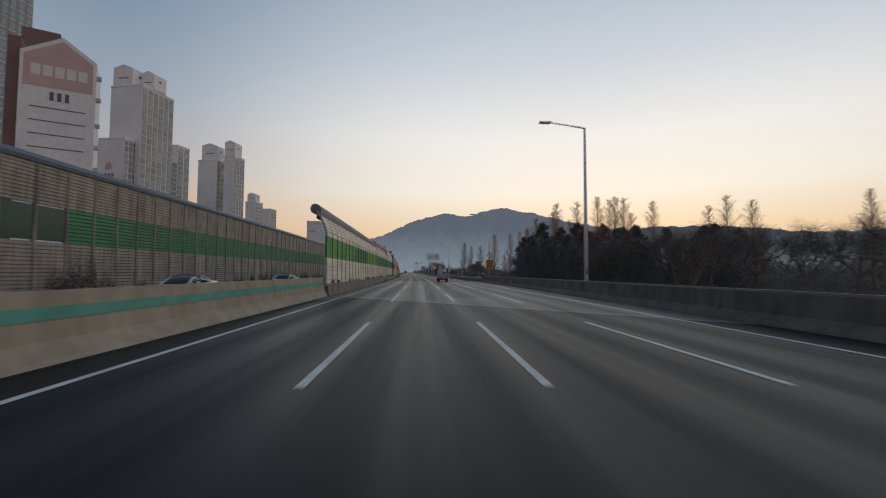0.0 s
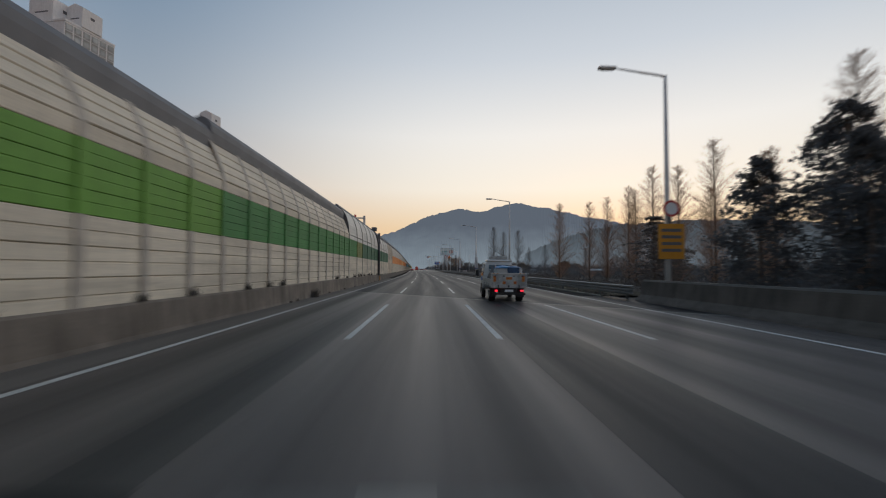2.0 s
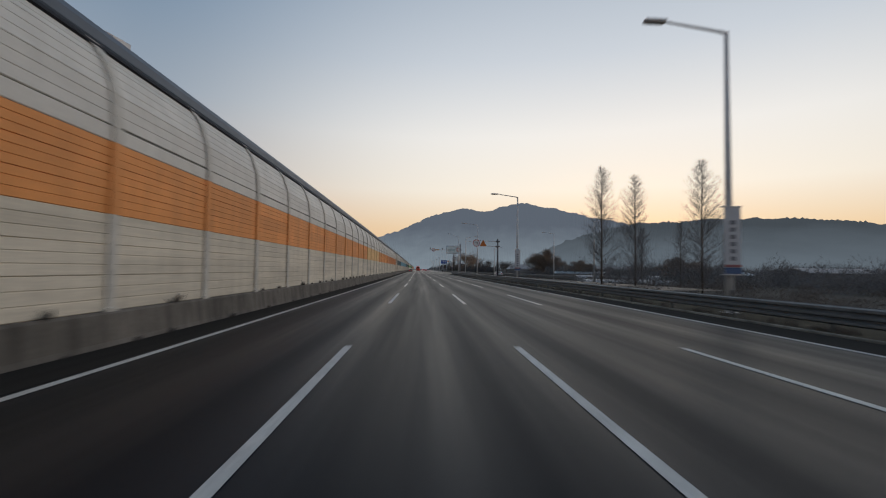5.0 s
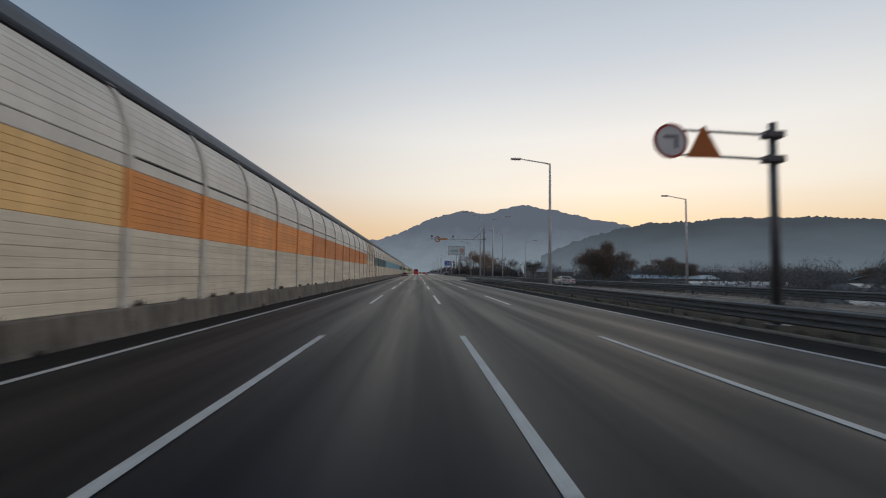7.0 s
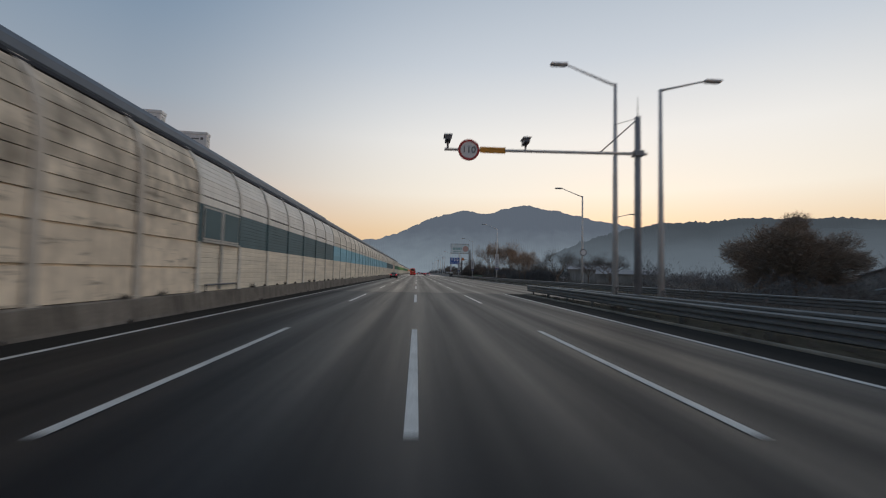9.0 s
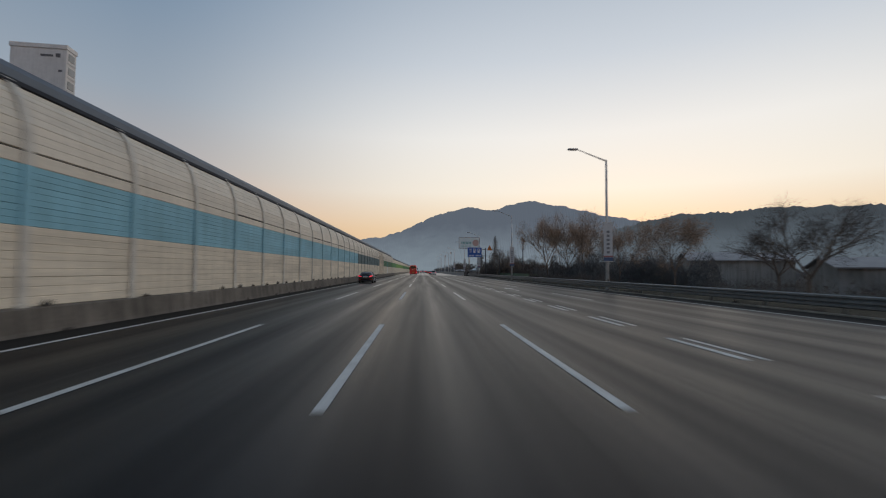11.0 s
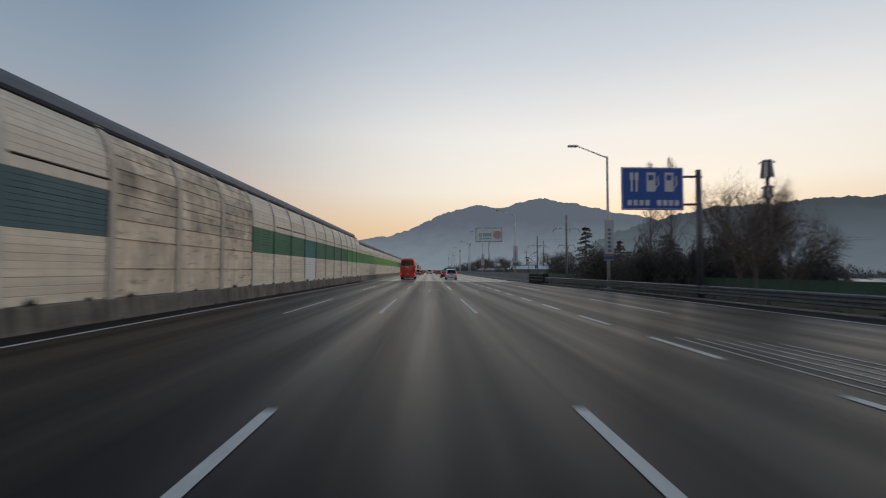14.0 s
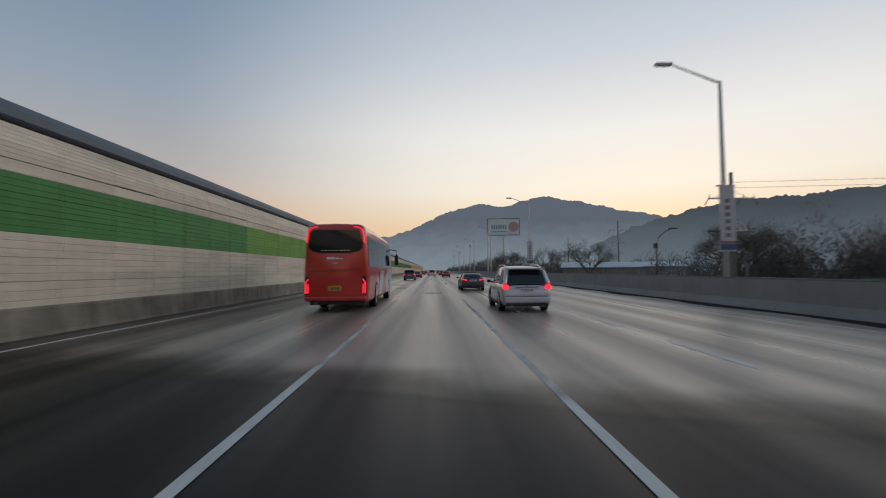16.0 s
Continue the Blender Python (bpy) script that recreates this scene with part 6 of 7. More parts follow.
def haze_tree(h, w, seed, label, m=M_TWIG_WARM):
    """A round leafless tree whose twigs are too dense to tell apart: limbs within, thousands of fine twigs around."""
    rng = random.Random(seed)
    t = thing("tree", label, "tree", "bare broadleaf trees")
    bm = bmesh.new()
    tips = []
    add_tube(bm, [(0, 0, -1.3), (0.05, 0.02, h * 0.1), (0.0, 0.05, h * 0.2)], [h * 0.026, h * 0.02, h * 0.017], 8)
    for k in range(6):
        a = k * 1.047 + rng.random() * 0.6
        d = Vector((math.cos(a) * 0.9, math.sin(a) * 0.9, rng.uniform(0.6, 1.6))).normalized()
        branchy(bm, Vector((0, 0.05, h * 0.18)), d, h * 0.25, h * 0.011, 3, rng, tips)
    part("trunk", bm, M_BARK, t)
    bm = bmesh.new()
    lobes = []
    for _ in range(60):
        v = Vector((rng.gauss(0, 1), rng.gauss(0, 1), rng.gauss(0, 1))).normalized() * rng.uniform(0.35, 0.86)
        lobes.append((Vector((v.x * w, v.y * w, h * 0.49 + v.z * h * 0.46)), rng.uniform(0.18, 0.32)))
    for c, r in lobes:
        for _ in range(640):
            v = Vector((rng.gauss(0, 1), rng.gauss(0, 1), rng.gauss(0, 1))).normalized() * rng.random() ** 0.45 * r
            p = c + Vector((v.x * w, v.y * w, v.z * h * 0.5))
            if p.z < 0.3:
                continue
            d = Vector((c.x, c.y, (c.z - h * 0.3))).normalized() + Vector((rng.gauss(0, 0.6), rng.gauss(0, 0.6), rng.gauss(0.2, 0.6)))
            blade(bm, p, d.normalized(), h * rng.uniform(0.03, 0.08), 0.034)
    part("crown", bm, m, t)
    return t


M_TWIG_DIM = mat("dim_twigs", (0.34, 0.30, 0.26), 0.95, var=0.35, scale=1.5, through_light=0.5)
big = haze_tree(11.0, 8.5, 41, "large round leafless tree with a dense dim brown crown", M_TWIG_DIM)
big.matrix_basis = rm(319, 47.8, -1.0)
big.scale = (0.92, 0.92, 1.0)
copy_thing(big, rm(304, 56, -1.0, 70)).scale = (0.7, 0.7, 0.6)
copy_thing(big, rm(262, 66, -1.0, 140)).scale = (0.8, 0.8, 0.6)
brown = [broad_tree(10.5, 51, "broad tree with drooping twigs and withered brown leaves", M_TWIG_WARM, 11500, M_LEAF_BROWN, 0.062, 0.9, "trees with withered leaves", 5, limb=0.006), broad_tree(10.5, 52, "wide tree with arching limbs and withered brown leaves", M_TWIG_WARM, 11500, M_LEAF_BROWN, 0.062, 1.0, "trees with withered leaves", 5, limb=0.006)]
brown[0].matrix_basis = rm(403, 24.6, -0.8)
brown[1].matrix_basis = rm(397, 28.8, -0.8)
brown[0].scale = brown[1].scale = (0.97, 0.97, 1.41)
copy_thing(brown[0], rm(407, 29.5, -0.8, 80)).scale = (1.0, 1.0, 1.32)
copy_thing(brown[1], rm(383, 28.5, -0.8, 150)).scale = (0.78, 0.78, 1.03)
copy_thing(brown[0], rm(365, 25.5, -0.8, 210)).scale = (0.7, 0.7, 0.92)


# ---- scrub and far woods ----
def scrub(name, spots, label, m, per, size, seed):
    """Many low bushes and tree tops in one mesh."""
    rng = random.Random(seed)
    vs, fs = [], []
    for s, x, w, h in spots:
        c = rd(s, x, -0.9)
        for j in range(per + per // 7):
            core = j >= per  # larger clumps within, which close the mass
            v = Vector((rng.uniform(-1, 1), rng.uniform(-1, 1), rng.uniform(0, 1)))
            if v.length > 1:
                v *= 0.85 / v.length
            if core:
                v *= 0.8
            p = c + Vector((v.x * w, v.y * w, v.z * h * (1 + 0.15 * math.sin(5 * v.x + s))))
            n = Vector((rng.gauss(0, 1), rng.gauss(0, 1), rng.gauss(0, 1))).normalized()
            if core:
                a = n.orthogonal().normalized() * size * rng.uniform(0.8, 2.6)
                b = n.cross(a) * 0.7
            else:
                a = Vector((rng.gauss(0, 0.55), rng.gauss(0, 0.55), 1.0)).normalized() * size * rng.uniform(1.0, 3.2)
                b = n.cross(a) * 0.16
            i = len(vs)
            vs += [p + a, p + b, p - a]
            fs.append((i, i + 1, i + 2))
    me = bpy.data.meshes.new(name)
    me.from_pydata(vs, [], fs)
    me.materials.append(m)
    return tagged(new(name, me), label, "bushes", kind="stuff")


rng = random.Random(9)
scrub("scrub", [(rng.uniform(20, 300), 16 + abs(rng.gauss(0, 1)) * 30, rng.uniform(1.5, 4), rng.uniform(0.8, 2.4)) for _ in range(330)], "low dark brown winter scrub beyond the guardrail", M_SCRUB, 260, 0.10, 1)
scrub("scrub", [(rng.uniform(300, 560), 24 + abs(rng.gauss(0, 1)) * 30, rng.uniform(1.5, 4), rng.uniform(0.8, 2.6)) for _ in range(260)], "low brown winter scrub and weeds in the fields", M_SCRUB, 260, 0.10, 2)
scrub("hedge", [(372 + k * 0.7, 22.6 + rng.uniform(-0.5, 0.5), 1.0, rng.uniform(1.7, 2.7)) for k in range(52)], "dark unclipped hedge beside the road", M_SCRUB, 900, 0.10, 3)
scrub("shrubs", [(q, -23.9 + rng.uniform(-0.3, 0.2), rng.uniform(0.5, 1.0), h + 0.9) for q, h in ((35.6, 2.2), (36.8, 3.0), (38.0, 2.9), (39.4, 1.7), (44.0, 1.0), (52.0, 0.9), (66.0, 1.3), (71.0, 1.6), (74.5, 1.9), (79.0, 1.5), (86.0, 1.6), (93.0, 1.9), (99.0, 1.6), (104.0, 1.9), (112.0, 1.5), (118.0, 1.4))], "leafless brown shrubs along the far louvred barrier", M_SCRUB, 700, 0.075, 7)
scrub("thicket", [(rng.uniform(384, 414), rng.uniform(25.5, 42), rng.uniform(1.6, 3.2), rng.uniform(3.4, 5.6)) for _ in range(50)], "dense dark thicket under trees with withered leaves", M_NEEDLE, 3000, 0.14, 13)
scrub("thicket", [(rng.uniform(486, 512), rng.uniform(29, 52), rng.uniform(2, 4), rng.uniform(4.6, 6.6)) for _ in range(48)], "dense dark brown leafless thicket behind the parapet", M_SCRUB, 5000, 0.085, 4)
scrub("far_woods", [(rng.uniform(560, 1100), rng.uniform(24, 90), rng.uniform(4, 8), rng.uniform(4, 8)) for _ in range(190)], "distant dark trees along the motorway", M_WOODS, 420, 0.30, 5)
scrub("far_woods", [(rng.uniform(120, 620), rng.uniform(110, 330), rng.uniform(6, 12), rng.uniform(3, 7)) for _ in range(260)], "distant hazy bare woods across the fields", M_WOODS, 330, 0.42, 6)
scrub("far_woods", [(rng.uniform(225, 345), rng.uniform(40, 95), rng.uniform(2.5, 5), rng.uniform(3.2, 6.2)) for _ in range(75)], "dim leafless thickets and orchard trees in the fields", M_WOODS, 800, 0.16, 17)
scrub("far_woods", [(rng.uniform(150, 240), rng.uniform(45, 110), rng.uniform(2.5, 5), rng.uniform(2.0, 3.6)) for _ in range(45)], "low dim thickets in the fields", M_WOODS, 700, 0.16, 18)
woods_rng = random.Random(31)
scrub("far_woods", [(woods_rng.uniform(140, 420), woods_rng.uniform(58, 150), woods_rng.uniform(3, 6), woods_rng.uniform(3.5, 7.0)) for _ in range(150)], "dim leafless orchards and hedgerows beyond the fields", M_WOODS, 620, 0.20, 23)
scrub("thicket", [(rng.uniform(446, 474), rng.uniform(22.5, 36), rng.uniform(1.5, 3), rng.uniform(3.6, 6.2)) for _ in range(40)], "dark leafless thicket round a conifer", M_SCRUB, 2200, 0.15, 19)
scrub("far_woods", [(rng.uniform(20, 130), rng.uniform(36, 120), rng.uniform(4, 9), rng.uniform(4, 8)) for _ in range(110)], "dim bare woods behind the evergreens", M_WOODS, 420, 0.28, 7)
scrub("scrub", [(24.0, -22.5, 1.6, 3.4), (27.5, -22.8, 1.0, 2.2), (21.0, -22.6, 1.0, 1.8), (35.0, -23.0, 1.1, 1.6)], "dark leafless shrubs below the far barrier", M_SCRUB, 1200, 0.07, 12)


def small_lamp(label):
    """A low lamp with a bent arm and a flat head."""
    t = thing("street_lamp", label, "street lamp", "low bent lamps")
    part("pole", tube([(0, 0, -1.2), (0, 0, 3.6)], [0.09, 0.07], 8), M_DARK, t, smooth=True)
    part("arm", tube([(0, 0, 3.5), (0.25, 0, 4.1), (0.9, 0, 4.7), (1.5, 0, 4.95)], 0.05, 8), M_DARK, t, smooth=True)
    part("head", box(1.3, 2.1, -0.14, 0.14, 4.92, 5.06, 0.03), M_DARK, t)
    part("control_box", box(-0.3, 0.1, -0.12, 0.12, 3.0, 3.5, 0.03), M_DARK, t)
    return t


low = small_lamp("low dark street lamp with a bent arm")
low.matrix_basis = rm(516.5, 26.0, 0.61)
copy_thing(low, rm(500.8, 24.0, -0.91, 150))

# ---- vehicles ----
M_RED = mat("red_paint", (0.62, 0.040, 0.028), 0.28, var=0.06, scale=1.0, coat=0.6)
M_WHITE = mat("white_paint", (0.60, 0.60, 0.59), 0.35, var=0.08, scale=1.2, coat=0.4)
M_GRIME = mat("grimy_white_paint", (0.44, 0.44, 0.43), 0.55, var=0.3, scale=2.5, grain=0.2, gscale=14, streak=0.35)
M_BLACK = mat("black_paint", (0.006, 0.006, 0.007), 0.14, var=0.1, scale=1.0, coat=0.8)
M_SILVER = mat("silver_paint", (0.62, 0.63, 0.65), 0.32, 0.35, var=0.06, scale=1.0, coat=0.6)
M_DGREY = mat("dark_grey_paint", (0.07, 0.07, 0.08), 0.3, 0.3, var=0.06, coat=0.6)
M_DKRED = mat("dark_red_paint", (0.25, 0.02, 0.02), 0.3, var=0.06, coat=0.6)
M_DKGREEN = mat("grey_green_paint", (0.09, 0.11, 0.10), 0.35, var=0.06, coat=0.4)
M_GLASS = mat("tinted_glass", (0.012, 0.014, 0.017), 0.06, var=0.0, spec=0.6)
M_TYRE = mat("tyre_rubber", (0.018, 0.018, 0.019), 0.85, var=0.2, scale=8)
M_RIM = mat("alloy_rim", (0.58, 0.58, 0.59), 0.35, 0.35, var=0.1, scale=10)
M_TRIM = mat("black_plastic", (0.02, 0.02, 0.022), 0.6, var=0.15, scale=6)
M_CHROME = mat("chrome_trim", (0.7, 0.7, 0.7), 0.15, 0.9, var=0.0)
M_TAIL = mat("tail_lamp_lit", (1.0, 0.028, 0.055), 0.3, var=0.0, emit=1.5)
M_TAIL_DIM = mat("tail_lamp", (0.35, 0.015, 0.012), 0.25, var=0.0, emit=0.25)
M_HEAD = mat("head_lamp_lit", (1.0, 0.95, 0.85), 0.3, var=0.0, emit=6.0)
M_PLATE = mat("white_plate", (0.78, 0.78, 0.78), 0.5, var=0.05)
M_PLATE_Y = mat("yellow_plate", (0.55, 0.36, 0.04), 0.5, var=0.05)


def wheel(parent, x, y, r, w, rim=M_RIM, spokes=10):
    """A tyre with a spoked rim, its axle across the vehicle, on the ground."""
    n = 26
    prof = [(-0.5, 0.66), (-0.5, 0.93), (-0.38, 1.0), (0.38, 1.0), (0.5, 0.93), (0.5, 0.66)]
    bm = bmesh.new()
    rings = [[bm.verts.new((x + a * w, y + b * r * math.cos(2 * math.pi * k / n), r + b * r * math.sin(2 * math.pi * k / n))) for k in range(n)] for a, b in prof]
    for p, q in zip(rings, rings[1:]):
        for k in range(n):
            bm.faces.new((p[k], p[(k + 1) % n], q[(k + 1) % n], q[k]))
    bmesh.ops.recalc_face_normals(bm, faces=bm.faces)
    t = part("wheel", bm, M_TYRE, parent, smooth=True)
    side = 1 if x > 0 else -1
    bm = bmesh.new()
    xo = x + side * w * 0.46
    outer = [bm.verts.new((xo, y + 0.68 * r * math.cos(2 * math.pi * k / n), r + 0.68 * r * math.sin(2 * math.pi * k / n))) for k in range(n)]
    inner = [bm.verts.new((xo - side * 0.02, y + 0.58 * r * math.cos(2 * math.pi * k / n), r + 0.58 * r * math.sin(2 * math.pi * k / n))) for k in range(n)]
    for k in range(n):
        bm.faces.new((outer[k], outer[(k + 1) % n], inner[(k + 1) % n], inner[k]))
    for k in range(spokes):
        a = 2 * math.pi * k / spokes
        d = 0.09
        q = [(0.12, a - d * 2), (0.60, a - d), (0.60, a + d), (0.12, a + d * 2)]
        f = [bm.verts.new((xo - side * 0.01, y + b * r * math.cos(c), r + b * r * math.sin(c))) for b, c in q]
        g = [bm.verts.new((xo - side * 0.05, v.co.y, v.co.z)) for v in f]
        bm.faces.new(f)
        for i in range(4):
            bm.faces.new((f[i], f[(i + 1) % 4], g[(i + 1) % 4], g[i]))
    hub = [bm.verts.new((xo, y + 0.16 * r * math.cos(2 * math.pi * k / 12), r + 0.16 * r * math.sin(2 * math.pi * k / 12))) for k in range(12)]
    bm.faces.new(hub)
    part("rim", bm, rim, t)
    part("brake_disc", tube([(x - w * 0.3, y, r), (x + side * w * 0.2, y, r)], 0.6 * r, 20), M_TRIM, t)
    return t


def loft(stations, smooth=True):
    """A skin over cross-sections: each station is y and a list of (x, z) for the right half, from the bottom centre to the top centre."""
    bm = bmesh.new()
    rows = []
    for y, half in stations:
        full = [(x, z) for x, z in half] + [(-x, z) for x, z in half[::-1] if x > 1e-4]
        rows.append([bm.verts.new((x, y, z)) for x, z in full])
    n = len(rows[0])
    for a, b in zip(rows, rows[1:]):
        for i in range(n):
            bm.faces.new((a[i], a[(i + 1) % n], b[(i + 1) % n], b[i]))
    bm.faces.new(rows[0][::-1])
    bm.faces.new(rows[-1])
    bmesh.ops.recalc_face_normals(bm, faces=bm.faces)
    return bm


def car(label, paint_m, kind="sedan", name="car", lights=M_TAIL, group="cars on the motorway"):
    """A car with its rear bumper at the origin, facing +y."""
    suv = kind == "suv"
    L, W = (4.66, 1.89) if suv else (4.72, 1.85)
    k = thing(name, label, "car", group)
    hw = W / 2
    sill = 0.24 if suv else 0.19
    # y, belt height, half-width
    if suv:
        body = [(0.0, 0.78, 0.86), (0.08, 0.98, 0.95), (0.35, 1.06, 0.985), (1.0, 1.08, 1.0), (2.0, 1.06, 1.0), (3.1, 1.04, 1.0), (3.6, 1.02, 0.985), (4.2, 0.94, 0.95), (4.5, 0.82, 0.88), (4.66, 0.62, 0.76)]
        roof = [(0.10, 1.12, 0.86), (0.42, 1.60, 0.74), (0.9, 1.70, 0.74), (1.8, 1.74, 0.745), (2.5, 1.70, 0.73), (2.85, 1.60, 0.71), (3.75, 1.03, 0.80)]
    else:
        body = [(0.0, 0.74, 0.82), (0.07, 0.98, 0.92), (0.30, 1.03, 0.955), (0.75, 1.02, 0.98), (1.4, 0.97, 1.0), (2.4, 0.93, 1.0), (3.2, 0.92, 0.99), (3.5, 0.90, 0.98), (4.1, 0.82, 0.94), (4.5, 0.72, 0.86), (4.72, 0.55, 0.72)]
        roof = [(0.62, 1.03, 0.74), (1.15, 1.27, 0.68), (1.55, 1.375, 0.645), (2.1, 1.41, 0.64), (2.6, 1.385, 0.64), (2.9, 1.32, 0.65), (3.65, 0.92, 0.76)]
    st = []
    for y, z, f in body:
        w = hw * f
        st.append((y, [(0.0, sill), (w * 0.82, sill), (w * 0.95, sill + 0.06), (w * 0.995, sill + 0.22), (w, (sill + z) * 0.55), (w * 0.985, z - 0.16), (w * 0.955, z - 0.05), (w * 0.90, z), (w * 0.55, z + 0.025), (0.0, z + 0.035)]))
    part("body", loft(st), paint_m, k, smooth=True)
    gl = []
    for y, z, f in roof:
        base = np.interp(y, [b[0] for b in body], [b[1] for b in body]) - 0.05
        w = hw * f
        wb = hw * 0.90
        gl.append((y, [(0.0, base), (wb, base), (wb * 0.5 + w * 0.5 + 0.02, base * 0.5 + z * 0.5), (w + 0.005, z - 0.07), (w * 0.93, z - 0.022), (w * 0.6, z + 0.004), (0.0, z + 0.01)]))
    part("glasshouse", loft(gl), M_GLASS, k, "dark tinted windows", smooth=True)
    # painted roof skin over the glass
    rs = [(y, [(0.0, z - 0.03), (hw * f * 0.90, z - 0.05), (hw * f * 0.97 + 0.012, z - 0.058), (hw * f * 0.95 + 0.01, z - 0.014), (hw * f * 0.6, z + 0.016), (0.0, z + 0.022)]) for y, z, f in roof[(1 if suv else 2):-2]]
    part("roof", loft(rs), M_TRIM if kind == "sedan" else paint_m, k, smooth=True)
    # pillars
    for side in (-1, 1):
        for i, (a, b) in enumerate(zip(roof, roof[1:])):
            if i in (0, len(roof) - 2) or (not suv and i == 1):
                (y0, z0, f0), (y1, z1, f1) = a, b
                part("pillar", tube([(side * (hw * f0 + 0.006), y0, z0 - 0.05), (side * (hw * f1 + 0.006), y1, z1 - 0.05)], 0.085 if suv and i == 0 else 0.04, 8), paint_m, k)
        ym = 2.05 if suv else 2.18
        part("pillar", tube([(side * hw * 0.895, ym + 0.1, 0.96), (side * hw * 0.66, ym, 1.36 if not suv else 1.64)], 0.035, 6), M_TRIM, k)
        if suv:
            part("roof_rail", tube([(side * 0.66, 0.55, 1.68), (side * 0.67, 1.2, 1.79), (side * 0.67, 2.3, 1.79), (side * 0.66, 2.8, 1.66)], 0.024, 6), M_RIM, k)
            part("pillar", tube([(side * hw * 0.9, 0.95, 1.05), (side * hw * 0.755, 0.80, 1.62)], 0.085, 8), paint_m, k)
        else:
            part("window_trim", tube([(side * hw * 0.905, 1.2, 0.985), (side * hw * 0.78, 1.35, 1.22), (side * hw * 0.665, 1.75, 1.36), (side * hw * 0.66, 2.5, 1.36), (side * hw * 0.76, 3.1, 1.17), (side * hw * 0.905, 3.45, 0.93)], 0.012, 5), M_CHROME, k, "bright chrome window trim")
            part("window_trim", tube([(side * hw * 0.915, 1.2, 0.985), (side * hw * 0.915, 2.3, 0.945), (side * hw * 0.91, 3.45, 0.93)], 0.011, 5), M_CHROME, k, "bright chrome window trim")
        part("door_handle", box(side * hw * 0.985 - 0.02, side * hw * 0.985 + 0.02, 1.75, 1.97, 0.80 if not suv else 0.93, 0.83 if not suv else 0.96, 0.008), M_CHROME if not suv else paint_m, k)
        part("door_handle", box(side * hw * 0.985 - 0.02, side * hw * 0.985 + 0.02, 2.75, 2.95, 0.79 if not suv else 0.92, 0.82 if not suv else 0.95, 0.008), M_CHROME if not suv else paint_m, k)
        mz = 0.98 if not suv else 1.12
        mr = part("wing_mirror", box(side * (hw + 0.10) - 0.09, side * (hw + 0.10) + 0.09, 3.02, 3.16, mz - 0.07, mz + 0.08, 0.03), paint_m, k)
        part("mirror_glass", box(side * (hw + 0.10) - 0.075, side * (hw + 0.10) + 0.075, 3.01, 3.025, mz - 0.05, mz + 0.06), M_GLASS, mr)
        part("mirror_arm", tube([(side * hw * 0.9, 3.12, mz - 0.03), (side * (hw + 0.05), 3.1, mz - 0.04)], 0.025, 6), M_TRIM, mr)
        # door gaps and sill strip
        for y in ((1.35, 2.25, 3.3) if not suv else (1.2, 2.12, 3.2)):
            part("panel_gap", box(side * hw * 0.992 - 0.012, side * hw * 0.992 + 0.006, y, y + 0.012, 0.36, 0.86), M_TRIM, k)
        part("sill_strip", box(side * hw * 0.97 - 0.02, side * hw * 0.97 + 0.012, 1.1, 3.4, sill + 0.02, sill + 0.10, 0.01), M_TRIM, k)
        # wheel arches
        for y in ((0.95, 3.75) if not suv else (0.93, 3.63)):
            r = 0.335 if not suv else 0.36
            part("wheel_arch", ring_x(side * hw * 0.93, side * (hw * 0.998 + 0.004), y, r, r * 1.02, r * 1.16), M_TRIM, k)
            wheel(k, side * (hw - 0.115), y, r, 0.225, M_RIM, 10 if not suv else 5)
        # lamps
        if suv:
            tl = part("tail_lamp", box(side * 0.80 - 0.11, side * 0.80 + 0.12, -0.03, 0.26, 0.87, 1.05, 0.07), lights, k, "glowing red tail lamp")
        else:
            bm = bmesh.new()
            add_box(bm, -0.21, 0.21, -0.03, 0.20, -0.055, 0.055, 0.03)
            bmesh.ops.transform(bm, matrix=Matrix.Translation((side * 0.67, 0.05, 0.86)) @ Matrix.Rotation(side * radians(-14), 4, "Y") @ Matrix.Rotation(side * radians(14), 4, "Z"), verts=bm.verts)
            tl = part("tail_lamp", bm, lights, k, "glowing red tail lamp")
            part("lamp_line", box(side * 0.64 - 0.2, side * 0.64 + 0.2, -0.02, 0.03, 0.80, 0.812), M_TAIL_DIM, tl)
        part("head_lamp", box(side * 0.66 - 0.17, side * 0.66 + 0.17, L - 0.42, L - 0.16, 0.60, 0.72, 0.04), M_GLASS, k)
        part("reflector", box(side * 0.68 - 0.1, side * 0.68 + 0.1, -0.015, 0.03, 0.44, 0.475, 0.008), M_TAIL_DIM, k)
        part("exhaust", tube([(side * 0.55, -0.03, 0.27), (side * 0.55, 0.3, 0.27)], 0.045, 10), M_CHROME, k)
    part("bumper", box(-hw * 0.86, hw * 0.86, -0.05, 0.22, 0.25, 0.42 if not suv else 0.35, 0.05), M_TRIM, k)
    if suv:
        part("bumper_skin", box(-hw * 0.9, hw * 0.9, -0.06, 0.2, 0.36, 0.60, 0.06), paint_m, k)
    pz = 0.80 if not suv else 0.86
    pl = part("number_plate", box(-0.27, 0.27, -0.035, -0.005, pz - 0.06, pz + 0.06, 0.008), M_PLATE, k)
    for i in range(7):
        part("lettering", box(-0.22 + i * 0.065, -0.18 + i * 0.065, -0.04, -0.033, pz - 0.03, pz + 0.03), M_LETTER_DARK, pl)
    part("emblem", box(-0.08, 0.08, -0.02, 0.02, pz + 0.12, pz + 0.15, 0.008), M_CHROME, k)
